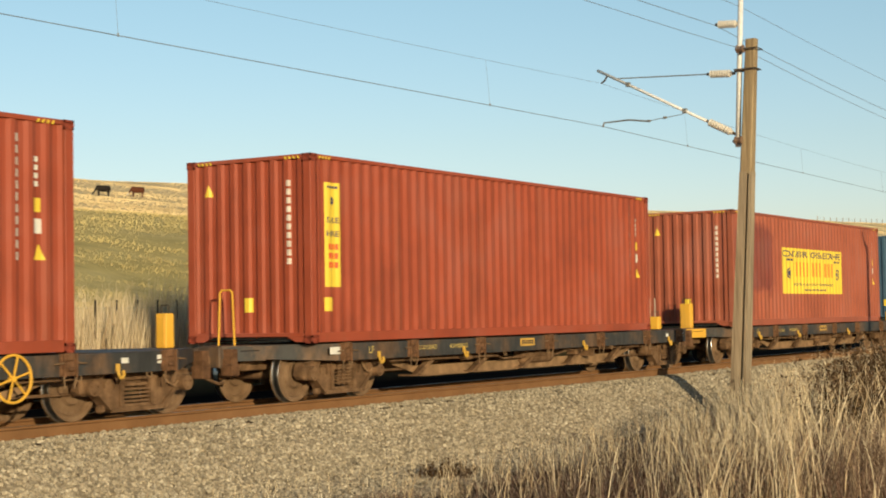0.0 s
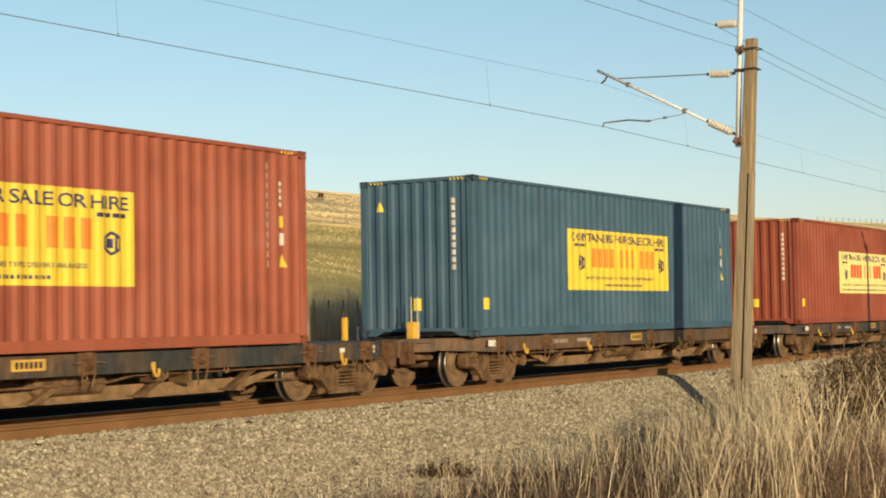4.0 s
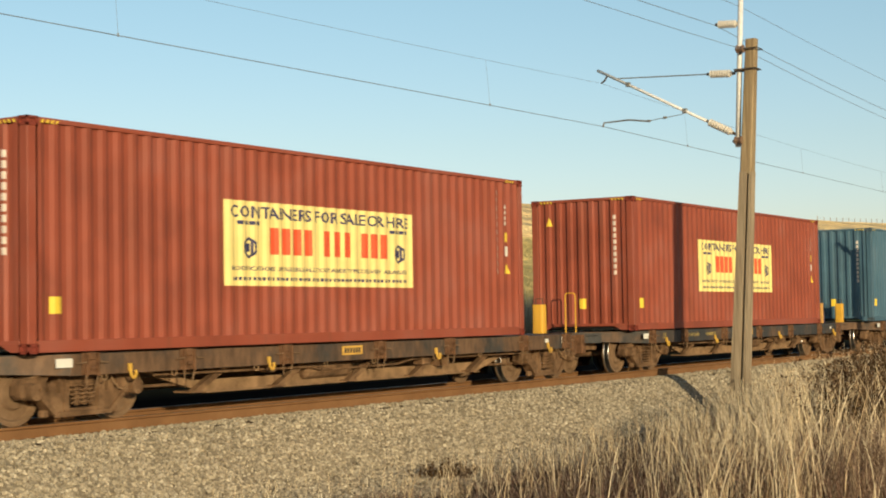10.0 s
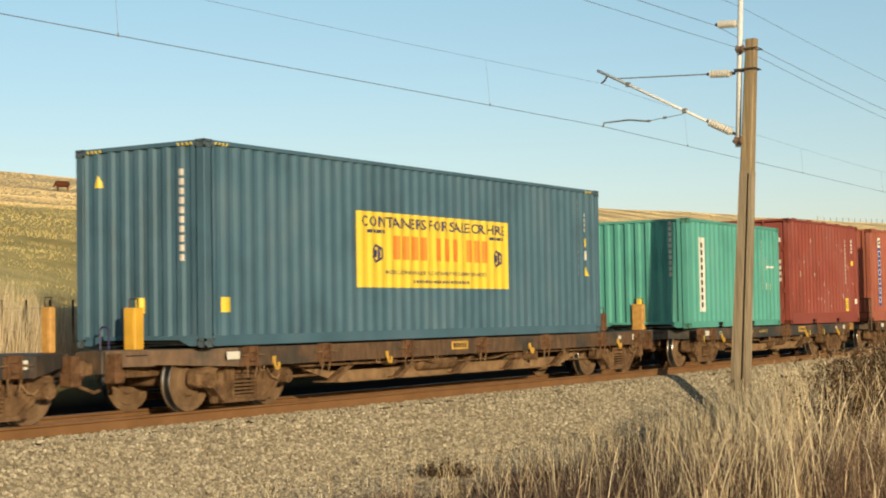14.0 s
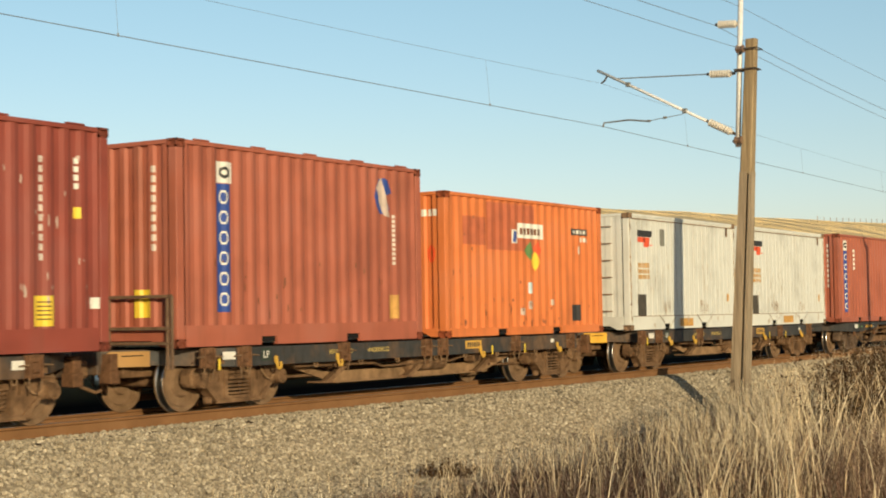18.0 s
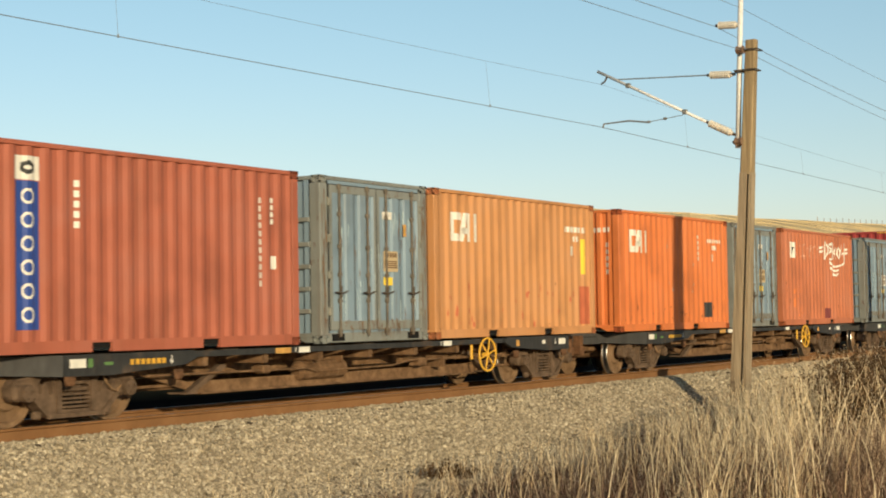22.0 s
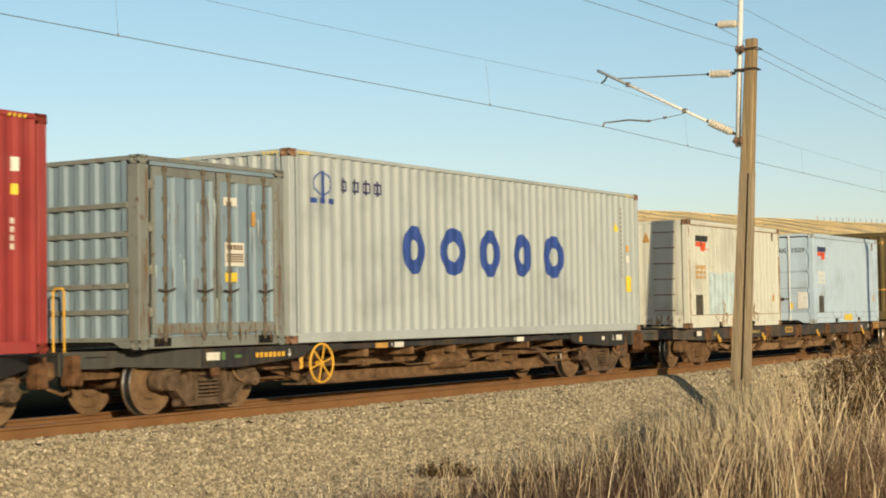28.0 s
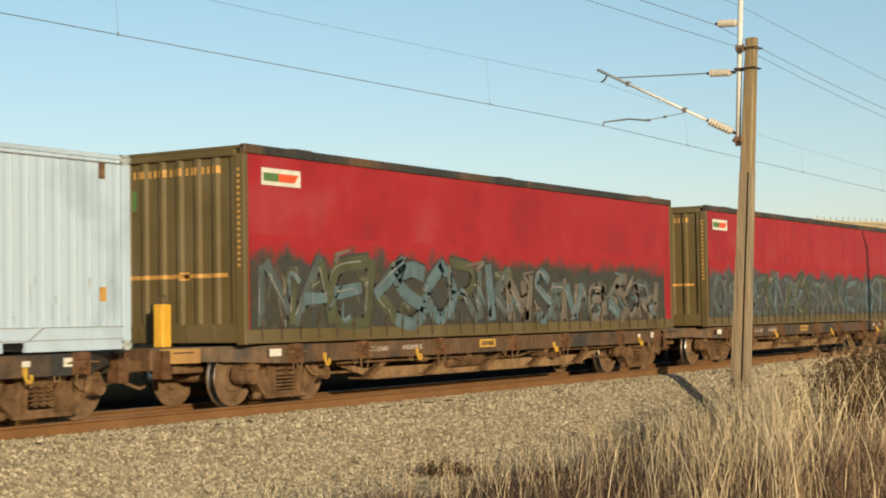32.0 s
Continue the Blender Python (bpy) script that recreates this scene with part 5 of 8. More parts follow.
    streaks(b, "rust_staining", int(x) + 4, 26, 0.3, 0.5, L - 0.3, 2.2, "rustwash", wide=0.008, long=0.45, lift=0.036)
    streaks(b, "pale_scraping", int(x) + 3, 30, 0.3, 0.5, L - 0.3, 2.2, "patchblue", wide=0.010, long=0.5, lift=0.034)
    decal(b, "door_gap", [rect(L / 2 - 0.012, 0.2, L / 2 + 0.018, H - 0.14), rect(0.205, 0.2, 0.225, H - 0.14), rect(L - 0.262, 0.2, L - 0.245, H - 0.14), rect(0.21, H - 0.14, L - 0.25, H - 0.125)], "black", flat=0.006, lift=0.004)
    return b


side_doors(187.28, 3.0, 2.57, "sand")
side_doors(204.16, 3.05, 2.57, "sand")
side_doors(214.83, 3.03, 2.57, "whiteprint")
side_doors(231.73, 3.07, 2.55, "whiteprint")

M["curtain"] = paint("red_curtain", (0.36, 0.022, 0.026), 0.3, 0.3, 0.45, worn=0.12)
M["g_pale"] = plain("pale_spray", (0.26, 0.25, 0.225), 0.6, 0, 0.3, 5, 0)
M["g_dark"] = plain("dark_spray", (0.058, 0.053, 0.047), 0.6, 0, 0.35, 3, 0)
M["g_teal"] = plain("teal_spray", (0.080, 0.102, 0.098), 0.6, 0, 0.35, 3, 0)
M["g_green"] = plain("green_spray", (0.075, 0.082, 0.042), 0.6, 0, 0.35, 3, 0)
M["g_grey"] = plain("grey_spray", (0.150, 0.125, 0.100), 0.6, 0, 0.25, 3, 0)
M["g_blue"] = plain("blue_spray", (0.10, 0.155, 0.175), 0.6, 0, 0.25, 3, 0)


def curtain_box(x, seed, second):
    L, H = 15.0, 2.86
    root = empty("curtain_sided_container", pose(x, SIDE, DECK), "red curtain-sided container covered in painted lettering", "shipping container", "containers on the train")
    CARGO.append((root, x))
    b = Box(root, L, H, Wave(0.16, L - 0.1, 1.0, 0.0), Wave(0.18, W - 0.2, 0.36, 0.05, (0.2, 0.3, 0.9)))
    bm = bmesh.new()
    n = 150
    cols = [(0.10 + (L - 0.2) * k / n, 0.018 + 0.012 * math.sin(k * 0.9) * math.sin(k * 0.23)) for k in range(n + 1)]
    lo = [bm.verts.new((u, d, 0.20)) for u, d in cols]
    mi = [bm.verts.new((u, d * 0.6 + 0.006, 1.5)) for u, d in cols]
    hi = [bm.verts.new((u, 0.022, H - 0.12)) for u, d in cols]
    for a, c in ((lo, mi), (mi, hi)):
        for k in range(n):
            bm.faces.new((a[k], a[k + 1], c[k + 1], c[k]))
    put("curtain", bm, M["curtain"], root, "red side curtain", smooth=True)
    bm = bmesh.new()
    box(bm, 0.1, W - 0.03, 0.2, L - 0.1, W - 0.01, H - 0.1)
    put("curtain", bm, M["curtain"], root)
    bm = bmesh.new()
    box(bm, 0.02, -0.01, H - 0.13, L - 0.02, 0.10, H + 0.005, 0.015)
    put("top_rail", bm, M["sill"], root, "dark roof rail")
    bm = bmesh.new()
    box(bm, 0.02, 0.02, H - 0.06, L - 0.02, W - 0.01, H - 0.01, 0.01)
    for u in (1.2, 7.4, 13.6):
        box(bm, u, 0.05, H - 0.01, u + 0.5, 0.5, H + 0.03, 0.012)
    put("roof_sheet", bm, M["olive"], root)
    bm = bmesh.new()
    box(bm, 0.02, -0.004, 0.01, L - 0.02, 0.09, 0.215, 0.01)
    put("bottom_rail", bm, M["olive"], root)
    bm = bmesh.new()
    # black here too, for the dark hollow below the curtain
    box(bm, 0.1, 0.1, 0.02, L - 0.1, W - 0.02, 0.2)
    put("floor_frame", bm, M["black"], root)
    for k in range(32):
        def strap():
            bm = bmesh.new()
            tube(bm, [(0.02, -0.012, 0.06), (0.0, -0.022, 0.24), (0.05, -0.012, 0.44)], 0.012, 6)
            box(bm, -0.015, -0.034, 0.22, 0.03, -0.008, 0.30, 0.005)
            return mesh_of("buckle_strap", bm, M["iron"])
        part("buckle_strap", shared("strap", strap), None, root, m=pose(0.35 + k * 0.455, 0, 0))
    bm = bmesh.new()
    wavy(bm, b.end, 0.30, H - 0.16, lambda u, d, z: (0.018 + d, u, z))
    put("end_wall", bm, M["olive"], root)
    for u0, u1, nm in ((0.0, 0.17, "corner_post"), (W - 0.17, W, "corner_post")):
        bm = bmesh.new()
        box(bm, 0.0, u0 + 0.002, 0.0, 0.10, u1 - 0.002, H - 0.13, 0.01)
        put(nm, bm, M["olive"], root)
    bm = bmesh.new()
    box(bm, 0.0, 0.17, H - 0.16, 0.09, W - 0.17, H - 0.06, 0.01)
    put("end_header", bm, M["olive"], root)
    bm = bmesh.new()
    box(bm, 0.02, 0.17, 0.03, 0.08, W - 0.17, 0.30, 0.01)
    for y in (0.55, 1.05, 1.5, 1.95):
        prism(bm, [(y, 0.06), (y + 0.05, 0.06), (y + 0.09, 0.28), (y + 0.04, 0.28)], "x", 0.004, 0.022)
    put("end_sill", bm, M["olive"], root)
    bm = bmesh.new()
    box(bm, L - 0.1, 0.0, 0.0, L, W, H - 0.13, 0.01)
    put("end_frame", bm, M["olive"], root)
    decal(b, "yellow_strip", [rect(0.36, 0.97, W - 0.22, 1.03), rect(1.08, 0.94, 1.24, 1.06)], "amber", "end", key="cs")
    decal(b, "code_line", bars(0.07, 1.09, 0.125, 2.54, 17, 0.5, True), "amber", "end", flat=-0.002, key="cs2")
    decal(b, "code_line", bars(0.45, 2.47, W - 0.25, 2.58, 17, 0.5), "amber", "end", key="cs3")
    decal(b, "green_sticker", [rect(2.1, 2.0, 2.2, 2.3)], "green", "end", key="cs4")
    # sign board and painted letter forms on the curtain
    s = decal(b, "emblem_board", [rect(0.40, 2.30, 1.33, 2.55)], "whiteprint", flat=0.004)
    decal(b, "emblem", [[(0.45, 2.36), (0.85, 2.36), (0.85, 2.48), (0.45, 2.48)]], "green", flat=0.001, parent=s)
    decal(b, "emblem", [[(0.80, 2.36), (1.18, 2.36), (1.28, 2.48), (0.80, 2.48)]], "redprint", flat=0.0, parent=s, lift=0.004)
    # sprayed letter forms: a soft dark ground, then fills, outlines and highlights
    rng = random.Random(seed)
    spray = decal(b, "painted_lettering", [rect(0.12 + 0.6 * k, 0.216, 0.72 + 0.6 * k, 1.58) for k in range(24)], "g_cool" if second else "g_ground", flat=0.002, lift=0.0, label="sprayed letter forms in grey, teal and beige")
    edges, lines = [], []
    fills = {"g_teal": [], "g_green": [], "g_grey": [], "g_blue": []}
    forms = {"n": [[(0.05, 0.0), (0.12, 0.98)], [(0.12, 0.98), (0.85, 0.05)], [(0.85, 0.05), (0.95, 1.0)]],
             "a": [[(0.0, 0.0), (0.35, 0.7), (0.5, 1.0)], [(0.5, 1.0), (0.75, 0.5), (0.95, 0.02)], [(0.22, 0.35), (0.8, 0.42)]],
             "e": [[(0.95, 0.95), (0.2, 0.85), (0.1, 0.45), (0.2, 0.08), (0.95, 0.05)], [(0.15, 0.48), (0.75, 0.52)]],
             "k": [[(0.1, 0.0), (0.15, 1.0)], [(0.95, 0.98), (0.25, 0.5)], [(0.3, 0.52), (1.0, 0.0)]],
             "s": [[(0.95, 0.9), (0.5, 1.0), (0.1, 0.75), (0.5, 0.52), (0.92, 0.3), (0.5, 0.0), (0.05, 0.12)]],
             "o": [[(0.5, 1.0), (0.08, 0.5), (0.5, 0.02), (0.95, 0.5), (0.5, 1.0)]],
             "i": [[(0.45, 0.0), (0.55, 1.0)]],
             "r": [[(0.1, 0.0), (0.12, 1.0)], [(0.12, 1.0), (0.85, 0.9), (0.8, 0.6), (0.2, 0.5)], [(0.4, 0.5), (0.95, 0.0)]]}
    u, order = 0.30, "naeksoriknise" if not second else "osreknaosinkea"
    k = 0
    while u < L - 1.0:
        warm = u > 7.2 and not second
        w = rng.uniform(0.85, 1.15) if not warm else rng.uniform(0.6, 0.85)
        h = rng.uniform(0.85, 1.05) if not warm else rng.uniform(0.65, 0.85)
        form = order[k % len(order)]
        w = w * 0.6 if form == "i" else w
        lean = rng.uniform(-0.12, 0.12)
        t = rng.uniform(0.15, 0.27)
        for ln in forms[form]:
            pts = rounded([(u + x_ * w + lean * y_ + rng.uniform(-0.08, 0.08), max(0.24, 0.27 + y_ * h + rng.uniform(-0.06, 0.06))) for x_, y_ in ln], 4)
            edges += stroke(pts, t + 0.09, t + 0.06)
            fills["g_grey" if warm and rng.random() < 0.75 else rng.choice(("g_teal", "g_green", "g_blue", "g_teal"))] += stroke(pts, t, t * 0.8)
            side_ = t * 0.36
            if rng.random() < 0.8:
                lines += stroke([(x_ - side_, z_ + 0.01) for x_, z_ in pts[1:rng.randrange(3, len(pts))]], 0.030, 0.010)
            if rng.random() < 0.5:
                a = rng.choice(pts)
                lines += stroke([(a[0], a[1]), (a[0] + rng.uniform(-0.1, 0.1), max(0.23, a[1] - rng.uniform(0.1, 0.4)))], 0.018, 0.008)
        for _ in range(3):     # flourishes and drips between the letters
            a, z_ = u + rng.uniform(0, w), rng.uniform(0.3, 0.25 + h)
            bend = rounded([(a, z_), (a + rng.uniform(-0.25, 0.25), z_ + rng.uniform(-0.2, 0.2)), (a + rng.uniform(-0.4, 0.4), max(0.24, z_ + rng.uniform(-0.4, 0.35)))], 4)
            fills[rng.choice(("g_blue", "g_grey", "g_green"))] += stroke(bend, rng.uniform(0.06, 0.14), 0.03)
            lines += stroke([(x_ + 0.02, y_ + 0.02) for x_, y_ in bend[1:6]], 0.02, 0.008)
        u += w * 0.86 + rng.uniform(-0.08, 0.04)
        k += 1
    decal(b, "painted_outline", edges, "g_dark", flat=0.0, lift=0.0, parent=spray)
    for j, (mt, sh) in enumerate(fills.items()):
        if sh:
            decal(b, "painted_fill", sh, mt, flat=-0.003 - 0.002 * j, lift=0.0, parent=spray)
    decal(b, "painted_highlight", lines, "g_pale", flat=-0.012, lift=0.0, parent=spray)


def spray_ground(name, tones):
    """Overspray on the red curtain: soft cloudy edge above, patches of several dull colours within."""
    m = bpy.data.materials.new(name)
    n, l, b = nodes_of(m)
    co = shifted(n, l)
    tc, sep = n.new("ShaderNodeTexCoord"), n.new("ShaderNodeSeparateXYZ")
    l.new(tc.outputs["Object"], sep.inputs[0])
    cloud = noise_tex(n, l, co, 1.7, 6, (1, 1, 0.8), 0.62)
    edge = n.new("ShaderNodeMath")
    edge.operation = "MULTIPLY_ADD"
    edge.inputs[1].default_value = -1.15
    l.new(cloud, edge.inputs[0])
    l.new(sep.outputs[2], edge.inputs[2])
    cover = n.new("ShaderNodeMapRange")
    cover.interpolation_type = "SMOOTHSTEP"
    cover.inputs["From Min"].default_value, cover.inputs["From Max"].default_value = 0.86, 0.60
    l.new(edge.outputs[0], cover.inputs[0])
    tone = ramp(n, [(0.30 + 0.13 * i, c) for i, c in enumerate(tones)])
    l.new(noise_tex(n, l, co, 2.6, 5, (1.3, 1, 0.7), 0.7), tone.inputs[0])
    red = ramp(n, [(0.3, (0.30, 0.019, 0.022)), (0.7, (0.40, 0.026, 0.030))])
    l.new(cloud, red.inputs[0])
    l.new(mix(n, l, "MIX", cover.outputs[0], red.outputs[0], tone.outputs[0]), b.inputs["Base Color"])
    b.inputs["Roughness"].default_value = 0.55
    b.inputs["Specular IOR Level"].default_value = 0.3
    return m


M["g_ground"] = spray_ground("sprayed_ground", [(0.030, 0.031, 0.030), (0.056, 0.060, 0.055), (0.052, 0.050, 0.036), (0.10, 0.078, 0.060)])
M["g_cool"] = spray_ground("cool_sprayed_ground", [(0.034, 0.037, 0.040), (0.070, 0.090, 0.098), (0.075, 0.068, 0.06), (0.11, 0.15, 0.165)])

curtain_box(266.90, 7, False)
curtain_box(283.90, 9, True)


# ---- wagons ----
WAGONS = []


def wheel_mesh():
    bm = bmesh.new()
    prof = [(-0.062, 0.10), (-0.075, 0.11), (-0.075, 0.19), (-0.03, 0.22), (-0.015, 0.33), (-0.058, 0.355), (-0.068, 0.40), (-0.064, WHEEL_R - 0.004), (-0.058, WHEEL_R), (0.035, WHEEL_R + 0.004), (0.042, 0.442), (0.060, 0.446), (0.066, 0.43), (0.068, 0.355), (0.02, 0.33), (0.03, 0.2), (0.07, 0.18), (0.07, 0.1)]
    lathe(bm, prof, 36)
    me = mesh_of("wheel", bm, M["dust"])
    me.materials.append(M["tread"])
    me.materials.append(M["iron"])
    for f in me.polygons:
        ys = [me.vertices[i].co.y for i in f.vertices]
        rs = [math.hypot(me.vertices[i].co.x, me.vertices[i].co.z) for i in f.vertices]
        if len(f.vertices) == 4 and min(rs) > 0.405 and min(ys) > -0.066 and max(ys) < 0.05:
            f.material_index = 1
        f.use_smooth = False
    return me


def wheelset(root, x):
    ws = part("wheelset", shared("axle", axle_mesh), None, root, m=pose(x, 0, WHEEL_R))
    for s in (-1, 1):
        part("wheel", shared("wheel", wheel_mesh), None, ws, m=pose(0, s * (GAUGE / 2 + 0.035), 0, 0, 0, 0 if s < 0 else 180))
    return ws


def axle_mesh():
    bm = bmesh.new()
    rod(bm, (0, -0.72, 0), (0, 0.72, 0), 0.075, 12)
    return mesh_of("wheelset", bm, M["grime"])


def filled(bm, outer, holes, y0, y1):
    """A plate with openings, given in (x, z), between two depths."""
    edges = []
    for loop in (outer, *holes):
        vs = [bm.verts.new((p[0], y0, p[1])) for p in loop]
        edges += [bm.edges.new((vs[k - 1], vs[k])) for k in range(len(vs))]
    faces = [g for g in bmesh.ops.triangle_fill(bm, use_beauty=True, use_dissolve=False, edges=edges)["geom"] if isinstance(g, bmesh.types.BMFace)]
    moved = [g for g in bmesh.ops.extrude_face_region(bm, geom=faces)["geom"] if isinstance(g, bmesh.types.BMVert)]
    bmesh.ops.translate(bm, verts=moved, vec=(0, y1 - y0, 0))


def side_frame_mesh(kind, mat="grime"):
    """Cast bogie side frame: a deep plate with arched windows, ribs, a spring nest and axle boxes. Front face towards -y."""
    bm = bmesh.new()
    a = 0.88
    right = [(0.40, 0.10), (0.50, 0.13), (0.62, 0.24), (0.74, 0.335), (0.98, 0.335), (1.05, 0.40), (1.06, 0.52), (1.0, 0.60), (0.55, 0.655)]
    outer = right + [(-x, z) for x, z in right[::-1]]
    arch = [(0.39, 0.40), (0.45, 0.40), (0.455, 0.50), (0.48, 0.53), (0.53, 0.535), (0.565, 0.50), (0.57, 0.42), (0.62, 0.42), (0.625, 0.53), (0.58, 0.59), (0.45, 0.60), (0.395, 0.55)]
    nest = [(-0.25, 0.20), (0.25, 0.20), (0.25, 0.47), (0.21, 0.51), (-0.21, 0.51), (-0.25, 0.47)]
    filled(bm, outer, [arch, [(-x, z) for x, z in arch[::-1]], nest], -0.045, 0.11)
    # raised ribs along the chords
    prism(bm, [(-0.49, 0.102), (0.49, 0.102), (0.47, 0.160), (-0.47, 0.160)], "y", -0.085, -0.04)
    prism(bm, [(-0.98, 0.585), (-0.55, 0.635), (0.55, 0.635), (0.98, 0.585), (0.98, 0.61), (0.55, 0.662), (-0.55, 0.662), (-0.98, 0.61)], "y", -0.08, -0.04)
    box(bm, -0.20, -0.075, 0.555, 0.20, -0.04, 0.60, 0.008)
    for s in (-1, 1):
        leg = [(s * 0.50, 0.125), (s * 0.735, 0.335), (s * 0.69, 0.365), (s * 0.455, 0.16)]
        prism(bm, leg if s > 0 else leg[::-1], "y", -0.08, -0.04)
        col = [(s * 0.255, 0.17), (s * 0.33, 0.17), (s * 0.33, 0.60), (s * 0.255, 0.60)]
        prism(bm, col if s > 0 else col[::-1], "y", -0.07, -0.03)
        # axle box, its cap and bolts
        box(bm, s * a - 0.165, -0.085, 0.345, s * a + 0.165, 0.05, 0.545, 0.03)
        rod(bm, (s * a, -0.165, 0.43), (s * a, -0.08, 0.43), 0.102, 16, 0.108)
        for k in range(3):
            an = k * math.tau / 3 + 0.5
            cx, cz = s * a + 0.06 * math.cos(an), 0.43 + 0.06 * math.sin(an)
            rod(bm, (cx, -0.185, cz), (cx, -0.16, cz), 0.02, 6)
        # brake head beside the wheel
        box(bm, s * 0.60 - 0.07, -0.03, 0.10, s * 0.60 + 0.05, 0.06, 0.20, 0.02)
    if kind == "spring":
        box(bm, -0.25, -0.07, 0.47, 0.25, 0.03, 0.56, 0.01)
    else:
        for k in range(4):
            box(bm, -0.245, -0.055 + 0.004 * (k % 2), 0.215 + k * 0.052, 0.245, 0.02, 0.245 + k * 0.052, 0.006)
        box(bm, -0.20, -0.06, 0.425, 0.20, 0.03, 0.475, 0.01)
    return mesh_of("side_frame", bm, M[mat])


def coil_mesh():
    bm = bmesh.new()
    for cx in (-0.13, 0.0, 0.13):
        pts = [(cx + 0.055 * math.cos(k * 0.9), -0.05 + 0.055 * math.sin(k * 0.9) * 0.8, 0.24 + 0.26 * k / 35) for k in range(36)]
        tube(bm, pts, 0.014, 5)
    return mesh_of("coil_spring", bm, M["grime"])


def bogie(root, x, kind, mat):
    bg = part("bogie", shared(("bolster", mat), lambda: bolster_mesh(mat)), None, root, m=pose(x, 0, 0))
    for s in (-1, 1):
        part("side_frame", shared(("frame", kind, mat), lambda: side_frame_mesh(kind, mat)), None, bg, m=pose(0, s * 0.86, 0, 0, 0, 0 if s < 0 else 180))
        if kind == "spring":
            part("coil_spring", shared("coil", coil_mesh), None, bg, m=pose(0, s * 0.86, 0, 0, 0, 0 if s < 0 else 180))
        part("brake_hose", shared("bhose", hose_mesh), None, bg, m=pose(0, s * 0.86, 0, 0, 0, 0 if s < 0 else 180))
    return bg


def hose_mesh():
    bm = bmesh.new()
    tube(bm, [(0.45, -0.07, 0.62), (0.50, -0.10, 0.50), (0.58, -0.11, 0.42), (0.68, -0.10, 0.40), (0.76, -0.09, 0.46)], 0.014, 6)
    return mesh_of("brake_hose", bm, M["grime2"])


def bolster_mesh(mat):
    bm = bmesh.new()
    box(bm, -0.2, -0.82, 0.36, 0.2, 0.82, 0.58, 0.02)
    box(bm, -0.62, -0.5, 0.33, -0.52, 0.5, 0.42, 0.01)
    box(bm, 0.52, -0.5, 0.33, 0.62, 0.5, 0.42, 0.01)
    return mesh_of("bogie", bm, M[mat])


def bracket_mesh():
    """Twist-lock bracket that hugs the sill: a rusty plate, two ribs, bright pins and hanging handles."""
    bm = bmesh.new()
    box(bm, -0.15, -0.022, 0.615, 0.15, 0.02, 0.892, 0.006)
    for x in (-0.11, 0.09):
        box(bm, x, -0.055, 0.60, x + 0.03, -0.015, 0.895, 0.006)
    box(bm, -0.06, -0.05, 0.80, 0.06, -0.015, 0.90, 0.012)
    rod(bm, (-0.05, -0.045, 0.70), (0.05, -0.045, 0.70), 0.024, 8)
    n = len(bm.faces)
    for s in (-1, 1):
        rod(bm, (s * 0.12, -0.05, 0.775), (s * 0.27, -0.05, 0.765), 0.014, 6, 0.010)
        rod(bm, (s * 0.11, -0.035, 0.62), (s * 0.075, -0.02, 0.46), 0.011, 6)
    me = mesh_of("twist_lock_bracket", bm, M["bracket"])
    me.materials.append(M["dust"])
    for f in me.polygons[n:]:
        f.material_index = 1
    return me


def loop_mesh():
    bm = bmesh.new()
    tube(bm, [(-0.035, 0, 0.63), (-0.045, -0.008, 0.575), (-0.02, -0.012, 0.545), (0.02, -0.012, 0.545), (0.045, -0.008, 0.575), (0.035, 0, 0.63)], 0.009, 6)
    return mesh_of("rope_loop", bm, M["grime2"])


M["hook"] = paint("dirty_yellow", (0.56, 0.33, 0.05), 0.55, worn=0.45)


def hook_mesh():
    bm = bmesh.new()
    pts = [(-0.045, -0.03, 0.70), (-0.045, -0.05, 0.60), (-0.02, -0.055, 0.56), (0.02, -0.055, 0.56), (0.045, -0.05, 0.60), (0.045, -0.04, 0.65)]
    tube(bm, pts, 0.022, 6)
    box(bm, -0.065, -0.035, 0.64, 0.0, -0.005, 0.74, 0.006)
    return mesh_of("tie_hook", bm, M["hook"])


def strut_mesh(mat):
    """Slanting strut from the fish-belly up to the sill."""
    bm = bmesh.new()
    prism(bm, [(-0.44, 0.29), (-0.28, 0.29), (0.40, 0.62), (0.40, 0.66), (0.28, 0.66)], "y", -0.93, -0.83)
    box(bm, -0.46, -0.93, 0.275, -0.22, -0.60, 0.30)
    return mesh_of("strut", bm, M[mat])


def deck_plate(bm, x0, x1, z=0.885):
    box(bm, x0, -1.10, z - 0.03, x1, 1.10, z)


def plate_on(root, name, x0, z0, x1, z1, mat, y=-1.208, label=""):
    bm = bmesh.new()
    bm.faces.new([bm.verts.new(p) for p in ((x0, y, z0), (x1, y, z0), (x1, y, z1), (x0, y, z1))])
    me = bpy.data.meshes.new(name)
    bm.to_mesh(me)
    bm.free()
    me.materials.append(M[mat])
    return part(name, me, None, root, label)


def flat_shapes(root, name, shapes, mat, y):
    bm = bmesh.new()
    for s_ in shapes:
        bm.faces.new([bm.verts.new((p[0], y, p[1])) for p in s_])
    me = bpy.data.meshes.new(name)
    bm.to_mesh(me)
    bm.free()
    me.materials.append(M[mat])
    ob = part(name, me, None, root)
    ob["kind"] = "stuff"
    return ob


